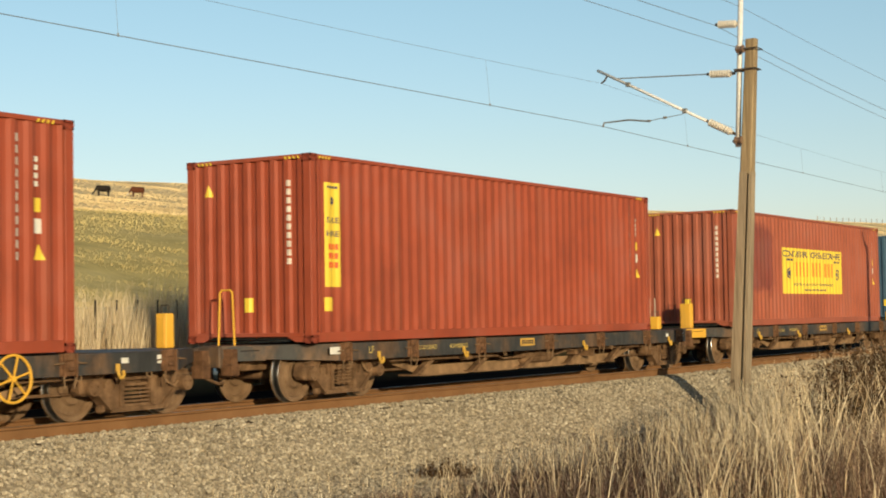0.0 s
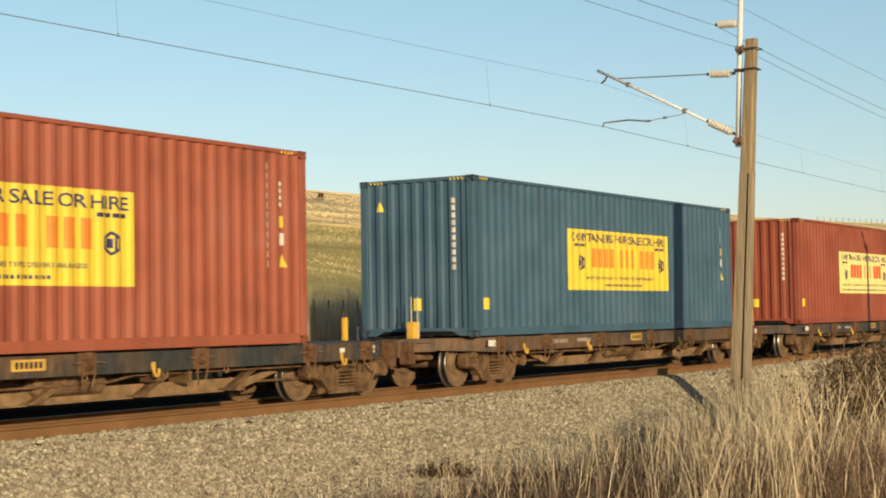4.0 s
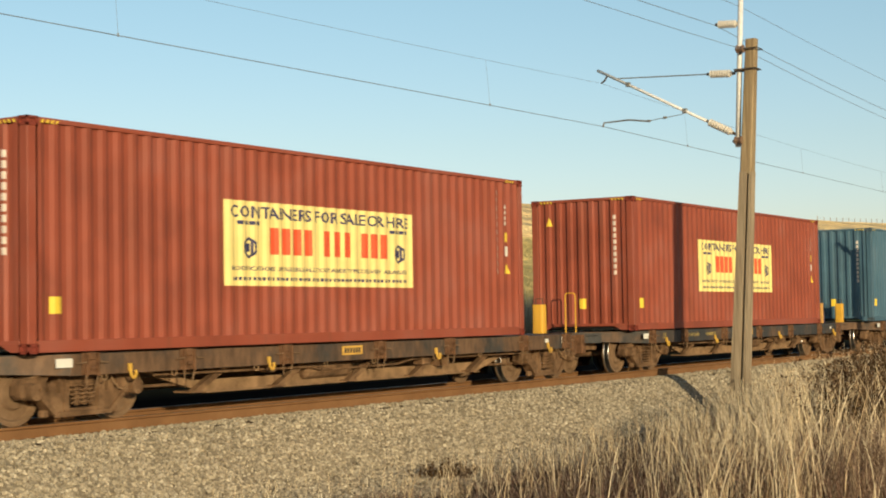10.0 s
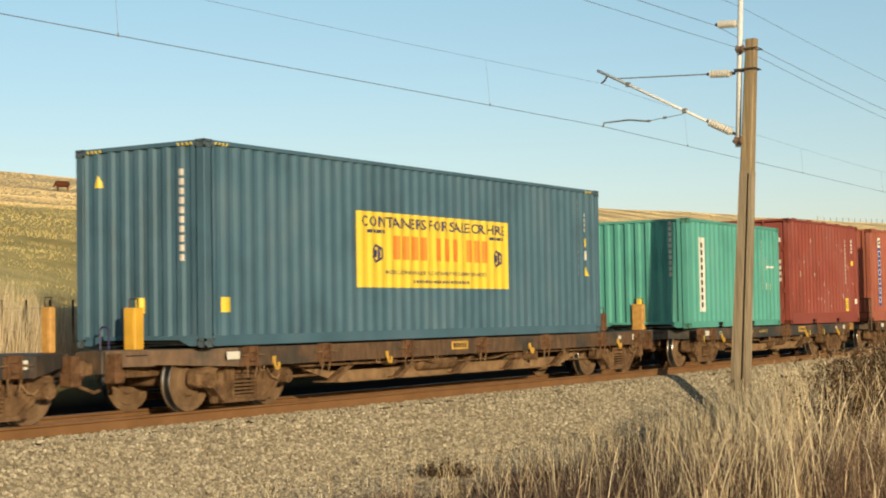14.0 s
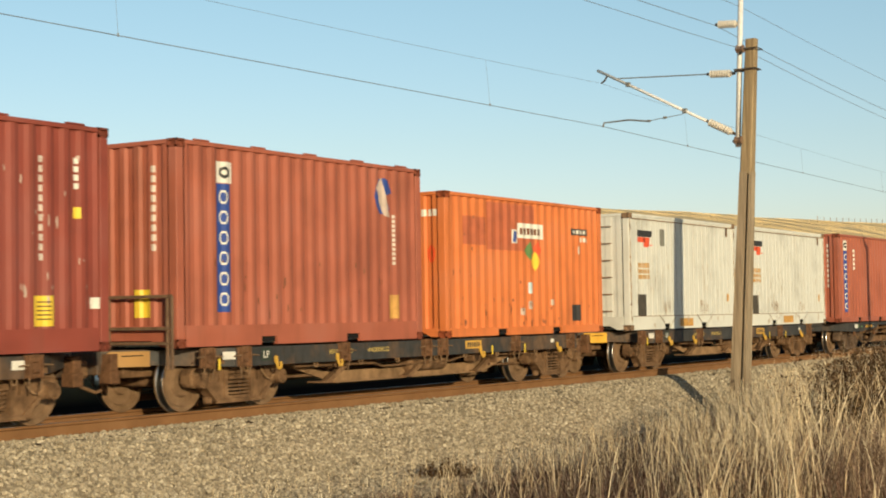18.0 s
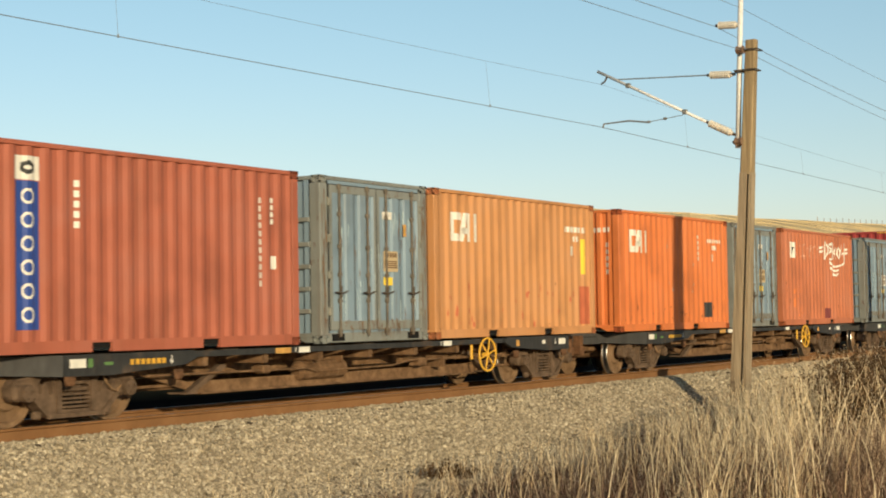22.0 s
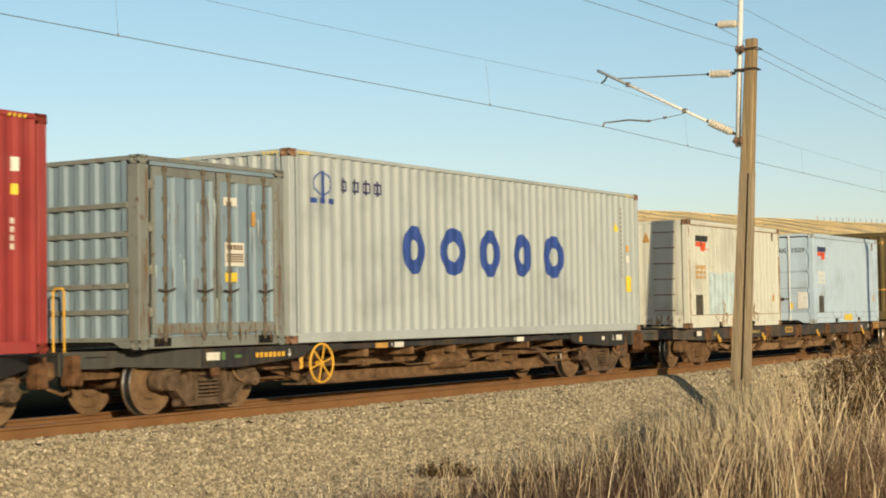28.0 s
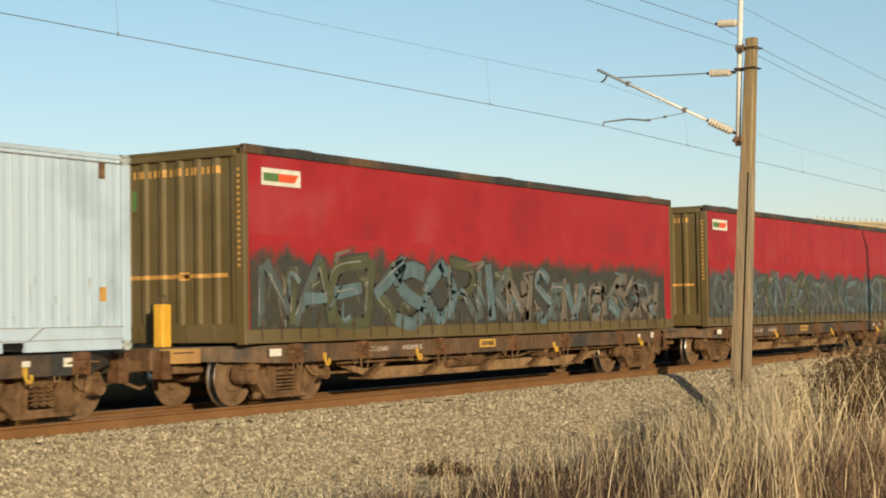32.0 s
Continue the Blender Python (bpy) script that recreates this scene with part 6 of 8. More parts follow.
def wagon(mid, off, half, style, load_words, seed, fittings, yellow_nose=False):
    lab = {"old": "rust-brown steel container flat wagon with grimy bogies", "new": "charcoal steel container flat wagon with fish-belly frame", "dark": "dark painted steel container flat wagon with rusty brackets"}[style]
    root = empty("flat_wagon", pose(mid, MID, 0), lab, "railway wagon", "wagons of the train")
    rng = random.Random(seed)
    sill = {"new": "charcoal", "old": "brownsill", "dark": "sill"}[style]
    TAPER = 1.25    # both ends of the frame narrow to the drawgear
    LEAD = 0.40     # the leading end reaches further out
    key = (half, style)
    FACE = -1.205   # outer face of the sill
    for s in (-1, 1):
        def sill_mesh():
            bm = bmesh.new()
            ya, yb = (FACE, FACE + 0.07) if s < 0 else (-FACE - 0.07, -FACE)
            if style == "new":
                for e in (-1, 1):
                    pts = [(e * (half - TAPER), 0.62), (e * (half - TAPER), 0.88), (e * 4.3, 0.885), (e * 4.2, 0.80), (e * 4.45, 0.70), (e * (half - TAPER - 0.8), 0.61)]
                    prism(bm, pts if e > 0 else pts[::-1], "y", ya, yb)
                box(bm, -4.3, ya + 0.02, 0.79, 4.3, yb, 0.87)
            else:
                h_ = half - TAPER
                box(bm, -h_, ya, 0.62, h_, yb, 0.88, 0.01)
                box(bm, -h_, ya - 0.004 if s < 0 else ya + 0.03, 0.615, h_, yb - 0.03 if s < 0 else yb + 0.004, 0.632)
            return mesh_of("side_sill", bm, M[sill])
        part("side_sill", shared((key, "sill", s), sill_mesh), None, root)

        def belly():
            bm = bmesh.new()
            m_ = off - 1.35
            lo = 0.27
            outline = [(-m_ - 0.2, 0.60), (-m_ + 1.1, lo), (m_ - 1.1, lo), (m_ + 0.2, 0.60), (m_ + 0.2, 0.64), (m_ - 0.9, 0.44), (-m_ + 0.9, 0.44), (-m_ - 0.2, 0.64)]
            y_ = s * 0.76
            prism(bm, outline, "y", y_ - 0.012, y_ + 0.012)
            box(bm, -m_ + 1.1, y_ - 0.09, lo - 0.012, m_ - 1.1, y_ + 0.09, lo + 0.008)
            return mesh_of("fish_belly", bm, M["grime2" if style != "new" else "grime"])
        part("fish_belly", shared((key, off, "belly", s), belly), None, root)

    def centre():
        bm = bmesh.new()
        box(bm, -half + 0.05, -0.24, 0.50, half - 0.05, 0.24, 0.80, 0.01)
        for k in range(-5, 6):
            box(bm, k * half / 6 - 0.05, -1.13, 0.66, k * half / 6 + 0.05, 1.13, 0.78)
        return mesh_of("centre_sill", bm, M["grime"])
    part("centre_sill", shared((key, "centre"), centre), None, root)

    def deck():
        bm = bmesh.new()
        h_ = half - TAPER
        xe, we = (-half - LEAD + 0.02, 0.22) if turn == 0 else (-half + 0.02, 0.36)
        prism(bm, [(-h_ + 1.3, -1.13), (-h_ + 1.3, 1.13), (-h_, 1.13), (xe, we), (xe, -we), (-h_, -1.13)], "z", 0.855, 0.882)
        return mesh_of("deck_plate", bm, M["sill"])

    def crossing():
        bm = bmesh.new()
        deck_plate(bm, -0.16, 0.16, 0.88)
        return mesh_of("cross_plate", bm, M["sill"])
    for turn in (0, 180):
        part("deck_plate", shared((key, "deck", turn), deck), None, root, m=pose(0, 0, 0, 0, 0, turn))
    for k in range(-2, 3):
        part("cross_plate", shared("crossing", crossing), None, root, m=pose(k * 1.7, 0, 0))
    for e in (-1, 1):
        def head():
            bm = bmesh.new()
            x_ = half if e > 0 else -half - LEAD
            box(bm, x_ - 0.04, -0.42 if e > 0 else -0.25, 0.56, x_ + 0.04, 0.42 if e > 0 else 0.25, 0.87, 0.012)
            return mesh_of("headstock", bm, M[sill])
        part("headstock", shared((key, "head", e), head), None, root)
        for s in (-1, 1):
            def flank():
                bm = bmesh.new()
                xa, xb, w_ = e * (half - TAPER), half - 0.03 if e > 0 else -half - LEAD + 0.03, 0.42 if e > 0 else 0.25
                va = [(xa, s * 1.2, 0.62), (xb, s * w_, 0.70), (xb, s * w_, 0.86), (xa, s * 1.2, 0.88)]
                vb = [(xa, s * 1.13, 0.62), (xb, s * (w_ - 0.07), 0.70), (xb, s * (w_ - 0.07), 0.86), (xa, s * 1.13, 0.88)]
                a_, b_ = [bm.verts.new(p) for p in va], [bm.verts.new(p) for p in vb]
                bm.faces.new(a_)
                bm.faces.new(b_[::-1])
                for k in range(4):
                    bm.faces.new((a_[k], b_[k], b_[(k + 1) % 4], a_[(k + 1) % 4]))
                return mesh_of("end_flank", bm, M[sill])
            part("end_flank", shared((key, "flank", e, s), flank), None, root)

        if e < 0:
            def plate():
                bm = bmesh.new()
                p_, q_ = Vector((-half - 0.33, -0.290)), Vector((-half + 0.20, -0.595))
                out = Vector((-(p_ - q_).y, (p_ - q_).x)).normalized()
                out = out if out.y < 0 else -out

                def slab(outline, a0, a1):
                    va, vb = ([bm.verts.new((*(p_.lerp(q_, u_) + out * d_), z_)) for u_, z_ in outline] for d_ in (a0, a1))
                    bm.faces.new(va)
                    bm.faces.new(vb[::-1])
                    for k in range(len(va)):
                        bm.faces.new((va[k], vb[k], vb[k - 1], va[k - 1]))
                slab([(0.10, 0.655), (1, 0.655), (1, 0.865), (0.10, 0.865), (0.03, 0.845), (0, 0.80), (0, 0.72), (0.03, 0.675)], 0.014, -0.02)
                n_ = len(bm.faces)
                # raised black bar painted in place of a dark slot
                slab([(0.35, 0.795), (0.85, 0.80), (0.85, 0.815), (0.35, 0.81)], 0.018, 0.010)
                me = mesh_of("nose_plate", bm, M[{"yellow": "yellow", "nose": "nose"}.get(yellow_nose, sill)])
                me.materials.append(M["black"])
                for f in me.polygons[n_:]:
                    f.material_index = 1
                return me
            part("nose_plate", shared((key, "nose_plate", yellow_nose), plate), None, root, {"yellow": "yellow painted plate", "nose": "worn yellow plate"}.get(yellow_nose, ""))

        def hanger():
            bm = bmesh.new()
            box(bm, -0.16, -0.66, 0.44, 0.02, -0.43, 0.62, 0.015)
            box(bm, -0.14, -0.64, 0.60, 0.0, -0.45, 0.84, 0.01)
            return mesh_of("end_bracket", bm, M["bracket"])
        part("end_bracket", shared("hanger", hanger), None, root, m=pose(half + 0.02 if e > 0 else -half - 0.22, 0 if e > 0 else 0.22, 0))

        def coupler():
            bm = bmesh.new()
            box(bm, 0.0, -0.08, 0.55, 0.42, 0.08, 0.72, 0.02)
            box(bm, 0.36, -0.16, 0.52, 0.62, 0.14, 0.76, 0.04)
            tube(bm, [(0.05, -0.35, 0.62), (0.25, -0.38, 0.42), (0.5, -0.38, 0.34), (0.62, -0.36, 0.36)], 0.025, 8)
            return mesh_of("coupler", bm, M["grime"])
        part("coupler", shared("coupler", coupler), None, root, m=pose(half + 0.03 if e > 0 else -half - LEAD - 0.03, 0, 0, 0, 0, 0 if e > 0 else 180))
    wheels = []
    kind = "leaf" if seed % 3 else "spring"
    for bx in (-off, off):
        bogie(root, bx, kind, "soot" if style == "new" else "grime")
        for ax in (-0.88, 0.88):
            wheels.append((wheelset(root, bx + ax), bx + ax))
    # brackets, hooks, struts along both sills
    spots = [-half + 1.5, -off + 1.55, -2.4, 0.1, 2.3, off - 1.5, half - 1.5] if off > 5 else [-half + 0.7, -half + 1.45, -2.75, -0.25, 0.25, 2.75, half - 1.45]
    for k, x in enumerate(spots):
        x += rng.uniform(-0.15, 0.15)
        if style != "new":
            part("twist_lock_bracket", shared("bracket", bracket_mesh), None, root, m=pose(x, FACE, 0))
            part("twist_lock_bracket", shared("bracket", bracket_mesh), None, root, m=pose(x, -FACE, 0, 0, 0, 180))
        elif k in (0, 6, 1, 5):
            part("tie_hook", shared("lowhook", lowhook_mesh), None, root, m=pose(x, FACE + 0.02, 0))
    if style != "new":
        for x in (-half + 2.2, -2.9, 1.6, half - 2.2):
            part("tie_hook", shared("hook", hook_mesh), None, root, m=pose(x + rng.uniform(-0.2, 0.2), FACE - 0.004, rng.uniform(-0.01, 0.01)))
        for k in range(9):
            part("rope_loop", shared("rope_loop", loop_mesh), None, root, m=pose(-half + 1.75 + k * (2 * half - 3.5) / 8 + rng.uniform(-0.25, 0.25), FACE + 0.02, 0))
    m_ = off - 1.6
    n = 5 if off > 5 and style != "new" else 3 if off < 5 else 2
    for k in range(n):
        x = -m_ + 0.9 + k * (2 * m_ - 1.8) / (n - 1)
        under = "soot" if style == "new" else "grime"
        mt = shared(("strut", under), lambda: strut_mesh(under))
        rng.random()
        turn = 180 if style == "new" and k else 0
        part("strut", mt, None, root, m=pose(x, 0, 0) @ (Matrix.Diagonal((-1, 1, 1, 1)) if turn else Matrix()))
        part("strut", mt, None, root, m=pose(x, 0, 0, 0, 0, 180))
    # brake gear: air tank, cylinder, pipes
    def tank():
        bm = bmesh.new()
        rod(bm, (-0.55, -0.78, 0.50), (0.55, -0.78, 0.50), 0.15, 14)
        rod(bm, (-0.62, -0.78, 0.50), (-0.55, -0.78, 0.50), 0.09, 14, 0.15)
        rod(bm, (0.55, -0.78, 0.50), (0.62, -0.78, 0.50), 0.15, 14, 0.09)
        box(bm, -0.4, -0.95, 0.60, -0.36, -0.6, 0.70)
        box(bm, 0.36, -0.95, 0.60, 0.40, -0.6, 0.70)
        return mesh_of("air_tank", bm, M["grime"])
    part("air_tank", shared("tank", tank), None, root, m=pose(0.3 if seed % 2 else -0.9, 0, 0), smooth=True)

    def pipes():
        bm = bmesh.new()
        tube(bm, [(-off + 1.2, -1.0, 0.56), (-1.5, -1.0, 0.54), (-1.2, -0.95, 0.48), (0.9, -0.95, 0.50), (1.3, -1.0, 0.57), (off - 1.2, -1.0, 0.56)], 0.018, 6)
        tube(bm, [(-off + 1.0, -0.7, 0.40), (off - 1.0, -0.7, 0.36)], 0.022, 6)
        box(bm, 1.6, -1.02, 0.46, 1.85, -0.8, 0.60, 0.02)
        box(bm, -2.6, -1.04, 0.50, -2.42, -0.85, 0.62, 0.02)
        box(bm, 2.3, -1.06, 0.42, 2.36, -0.7, 0.62)
        return mesh_of("brake_rigging", bm, M["grime"])
    part("brake_rigging", shared((off, "pipes"), pipes), None, root)
    # plates and writing on the sill
    y = FACE - 0.006
    wp = -half + 1.0 if style != "new" else -half + 1.35
    plate_on(root, "white_plate", wp, 0.72, wp + 0.28, 0.83, "whiteprint", y)
    plate_on(root, "white_plate", half - 1.68, 0.72, half - 1.4, 0.83, "whiteprint", y)
    plate_on(root, "small_plate", half - 2.35, 0.74, half - 2.22, 0.81, "whiteprint", y)
    if style == "new":
        plate_on(root, "small_plate", wp + 0.32, 0.72, wp + 0.40, 0.83, "green", y)
        flat_shapes(root, "number_line", bars(-half + 2.4, 0.73, -half + 3.1, 0.80, 7, 0.3), "yellow", y)
        plate_on(root, "small_plate", -half + 1.95, 0.74, -half + 2.1, 0.78, "green", y)
        plate_on(root, "orange_plate", 4.6, 0.72, 4.72, 0.83, "amber", y)
        for x in (-1.95, 2.1):
            plate_on(root, "white_plate", x, 0.785, x + 0.27, 0.868, "whiteprint", FACE + 0.012)
        plate_on(root, "orange_plate", -2.5, 0.785, -2.14, 0.868, "amber", FACE + 0.012)
        for x in (-4.75, -2.05, 2.0, half - 1.82):
            flat_shapes(root, "jacking_mark", [rect(x - 0.012, 0.76, x + 0.012, 0.83), [(x - 0.04, 0.765), (x + 0.04, 0.765), (x, 0.715)]] if abs(x) > 3 else [rect(x - 0.012, 0.80, x + 0.012, 0.862)], "whiteprint", y)
    else:
        a_ = -4.5 if off > 5 else -3.0
        if load_words:
            flat_shapes(root, "load_wording", lettering("MAX LOAD", a_, 0.725, a_ + 0.62, 0.80) + lettering(load_words, a_ + 1.02, 0.725, a_ + 1.62, 0.80), "dullyellow" if seed % 2 else "codeprint", y)
        if off > 5 and style == "dark":
            flat_shapes(root, "lettering", lettering("LF", -5.9, 0.71, -5.76, 0.82), "dullyellow", y)
        if off < 5:
            lp = plate_on(root, "letter_plate", -half + 1.85, 0.68, -half + 2.08, 0.86, "deepgreen", y)
            flat_shapes(lp, "lettering", lettering("LF", -half + 1.90, 0.72, -half + 2.03, 0.82), "whiteprint", y - 0.003)
            for x in (-half + 0.9, 1.9, 3.1):
                plate_on(root, "yellow_strip", x, 0.58, x + 0.05, 0.74, "sticker", y - 0.004)
        c_ = -1.0 if off > 5 else 1.0
        pl = plate_on(root, "number_plate", c_, 0.70, c_ + 0.55, 0.84, "plateyellow", y)
        flat_shapes(pl, "number_line", bars(c_ + 0.05, 0.73, c_ + 0.50, 0.81, 6, 0.35), "blackprint", y - 0.003)
    for f in fittings:
        f(root, half)
    WAGONS.append((root, mid, wheels))


def lowhook_mesh():
    bm = bmesh.new()
    box(bm, -0.07, -0.03, 0.50, 0.07, 0.04, 0.63, 0.02)
    box(bm, -0.09, -0.015, 0.55, 0.09, 0.02, 0.64, 0.01)
    return mesh_of("tie_hook", bm, M["bracket"])


# end fittings: positions along the wagon from its middle, across from its centre line
def locker(end, y=0.05, w=0.24, h=0.60, d=0.18, mat="yellow", dx=0.1):
    def make(root, half):
        x = end * (half - dx)
        bm = bmesh.new()
        box(bm, x - d / 2, y - w / 2, 0.88, x + d / 2, y + w / 2, 0.88 + h, 0.015)
        box(bm, x - d / 2 - 0.012, y - w / 2 + 0.03, 0.93, x - d / 2, y + w / 2 - 0.03, 0.88 + h - 0.05, 0.004)
        lk = put("end_locker", bm, M[mat], root, "yellow steel brake cabinet")
        bm = bmesh.new()
        tube(bm, [(x, y - w / 3, 0.88 + h), (x, y - w / 3, 1.0 + h), (x, y + w / 3, 1.0 + h), (x, y + w / 3, 0.88 + h)], 0.012, 6)
        put("grab_rail", bm, M["iron"], lk)
    return make


def rail_loop(end, y=0.08, w=0.24, h=0.86, mat="yellow", lean=0.0, dx=0.12):
    def make(root, half):
        x = end * (half - dx)
        bm = bmesh.new()
        tube(bm, [(x, y - w / 2 - lean, 0.60), (x, y - w / 2, 0.86 + h - 0.04), (x, y - w / 2 + 0.04, 0.86 + h), (x, y + w / 2 - 0.04, 0.86 + h), (x, y + w / 2, 0.86 + h - 0.04), (x, y + w / 2 + lean, 0.60)], 0.016, 8)
        put("grab_rail", bm, M[mat], root, "tubular grab rail")
    return make


def gate(end):
    def make(root, half):
        x = end * (half + 0.04)
        rail = None
        for z in (1.60, 1.17, 0.97):
            bm = bmesh.new()
            box(bm, x - 0.02, -1.22, z - 0.022, x + 0.02, -0.06, z + 0.022, 0.006)
            ob = put("end_railing" if rail is None else "rail", bm, M["railing"], rail or root, "" if rail else "grey-brown end railing")
            rail = rail or ob
        for y in (-1.22, -1.14, -0.08):
            bm = bmesh.new()
            box(bm, x - 0.018, y - 0.02, 0.62, x + 0.018, y + 0.02, 1.60, 0.006)
            put("post", bm, M["railing"], rail)
    return make


def hand_wheel(x, y, z, r, post=False):
    def make(root, half):
        bm = bmesh.new()
        pts = [(x + r * math.cos(k * math.tau / 24), y, z + r * math.sin(k * math.tau / 24)) for k in range(25)]
        tube(bm, pts, 0.018, 6)
        w_ = put("hand_brake_wheel", bm, M["yellow"], root, "yellow spoked hand brake wheel")
        for k in range(6):
            a = k * math.tau / 6 + 0.26
            bm = bmesh.new()
            tube(bm, [(x, y, z), (x + r * math.cos(a), y, z + r * math.sin(a))], 0.014, 6)
            put("spoke", bm, M["yellow"], w_)
        bm = bmesh.new()
        rod(bm, (x, y - 0.02, z), (x, y + 0.10, z), 0.035 if not post else r * 0.60, 16)
        put("hub", bm, M["yellow"], w_)
        bm = bmesh.new()
        if post:
            box(bm, x - 0.03, y + 0.03, 0.88, x + 0.03, y + 0.09, z + 0.05, 0.01)
            put("brake_post", bm, M["grime"], w_)
            bm = bmesh.new()
            prism(bm, [(x - 0.03, 0.88), (x + 0.35, 0.88), (x + 0.28, 1.0), (x + 0.03, z - 0.1)], "y", y + 0.10, y + 0.12)
        else:
            rod(bm, (x, y + 0.04, z), (x, y + 0.5, z), 0.022, 8)
            put("brake_shaft", bm, M["grime"], w_)
            bm = bmesh.new()
            box(bm, x - 0.40, y + 0.10, z - 0.08, x - 0.32, y + 0.13, z + 0.18, 0.02)
        put("brake_bracket", bm, M["yellow" if not post else "grime"], w_)
    return make


M["railing"] = plain("dusty_railing", (0.15, 0.095, 0.06), 0.8, 0, 0.35, 7, 0.2)
M["hide_white"] = plain("white_hide", (0.55, 0.48, 0.38), 0.8, 0, 0.1, 6, 0)


def whip(end, y=0.05):
    def make(root, half):
        x = end * (half - 0.1)
        for k in (0, 0.13):
            bm = bmesh.new()
            tube(bm, [(x, y + k, 0.86), (x, y + k, 1.62)], 0.012, 6)
            put("marker_rod", bm, M["hide_white"], root)
    return make


def red_box(end):
    def make(root, half):
        x = end * (half - 0.25)
        bm = bmesh.new()
        box(bm, x - 0.10, -0.22, 0.88, x + 0.10, -0.04, 1.12, 0.02)
        put("end_locker", bm, M["deepred"], root, "red steel end locker")
    return make


SPECS = [
    (9.07, 6.2, 7.95, "dark", "43000KG", 1, [locker(1, y=0.08, w=0.2, h=0.5), hand_wheel(3.75, -1.26, 0.62, 0.28)]),
    (26.12, 6.2, 7.95, "dark", "43000KG", 3, [rail_loop(-1, lean=0.05), locker(1, h=0.3), whip(1)]),
    (43.24, 6.2, 7.95, "dark", "43000KG", 5, [locker(-1, y=-0.15, w=0.28), locker(1, y=0.3, h=0.4, w=0.1, d=0.08), rail_loop(1, y=-0.05, w=0.14, h=0.30, mat="navy")], "yellow"),
    (60.31, 6.2, 7.95, "old", "43000KG", 4, [locker(-1, h=0.3, w=0.18, y=-0.2), whip(-1, -0.3), red_box(1)]),
    (77.37, 6.2, 7.95, "dark", "43000KG", 8, [rail_loop(-1, lean=0.04, mat="paleorange"), hand_wheel(7.85, -0.22, 1.48, 0.2, True), whip(1)]),
    (94.78, 6.2, 7.95, "old", "", 6, [locker(-1, y=0.18, h=0.22, w=0.2, mat="nose"), rail_loop(-1, mat="amber"), locker(1, y=0.12)], "nose"),
    (111.78, 6.2, 7.95, "dark", "43000KG", 7, [rail_loop(-1), locker(1, mat="amber", y=-0.2, w=0.18, d=0.1)]),
    (128.94, 6.2, 7.95, "old", "", 10, [locker(-1, y=-0.32, w=0.22, h=0.58), locker(1, y=0.3, h=0.4, mat="bracket"), rail_loop(-1, y=0.25, w=0.16, h=0.34, mat="navy")]),
    (144.7, 4.8, 6.5, "dark", "44000KG", 9, [locker(-1, mat="amber", w=0.3)]),
    (158.84, 4.8, 6.5, "dark", "44000KG", 11, [gate(-1)], "nose"),
    (172.99, 4.8, 6.5, "dark", "44000KG", 13, [rail_loop(-1, y=0.3)], "yellow"),
    (188.7, 6.2, 7.95, "new", "", 14, [rail_loop(-1, y=-0.36, w=0.12, dx=-0.28), hand_wheel(3.5, -1.24, 0.60, 0.29)]),
    (205.75, 6.2, 7.95, "new", "", 16, [hand_wheel(3.5, -1.24, 0.60, 0.29)]),
    (222.7, 6.2, 7.95, "new", "", 17, [hand_wheel(-4.0, -1.24, 0.60, 0.29)]),
    (239.65, 6.2, 7.95, "new", "", 19, [rail_loop(-1, y=-0.1, w=0.2, dx=-0.30), hand_wheel(-4.0, -1.24, 0.60, 0.29)]),
    (257.15, 6.2, 7.95, "dark", "43000KG", 15, [rail_loop(-1, y=-0.05, w=0.16, dx=-0.30)]),
    (274.4, 6.2, 7.95, "old", "43000KG", 20, [locker(-1, w=0.19, h=0.62, y=0.02)], "nose"),
    (291.4, 6.2, 7.95, "old", "43000KG", 22, [locker(-1)]),
]
M["nose"] = paint("worn_orange_yellow", (0.36, 0.20, 0.06), 0.6, worn=0.6)
for spec in SPECS:
    wagon(*spec)


# ---- overhead line ----
def timber(name="weathered_pole_timber", k=1.0, grey=0.0):
    """grey: how far the wood has bleached."""
    m = bpy.data.materials.new(name)
    n, l, b = nodes_of(m)
    tc = n.new("ShaderNodeTexCoord")
    g = noise_tex(n, l, tc.outputs["Object"], 14, 8, (1, 1, 0.05))
    r = ramp(n, [(at, tuple(k * (v + (sum(c) / 3 - v) * grey) for v in c)) for at, c in ((0.3, (0.16, 0.115, 0.060)), (0.5, (0.28, 0.205, 0.110)), (0.7, (0.38, 0.29, 0.165)))])
    l.new(g, r.inputs[0])
    l.new(r.outputs[0], b.inputs["Base Color"])
    b.inputs["Roughness"].default_value = 0.85
    bump(n, l, b, g, 0.5, 0.02)
    return m


M["timber"] = timber()
M["bleached"] = timber("bleached_pole_timber", 1.12, 0.22)
M["brownglaze"] = plain("brown_glazed_porcelain", (0.20, 0.13, 0.09), 0.3, 0, 0.2, 9, 0)
M["steel"] = plain("weathered_line_steel", (0.20, 0.20, 0.19), 0.6, 0.2, 0.3, 12, 0.1)
MX = 30.70


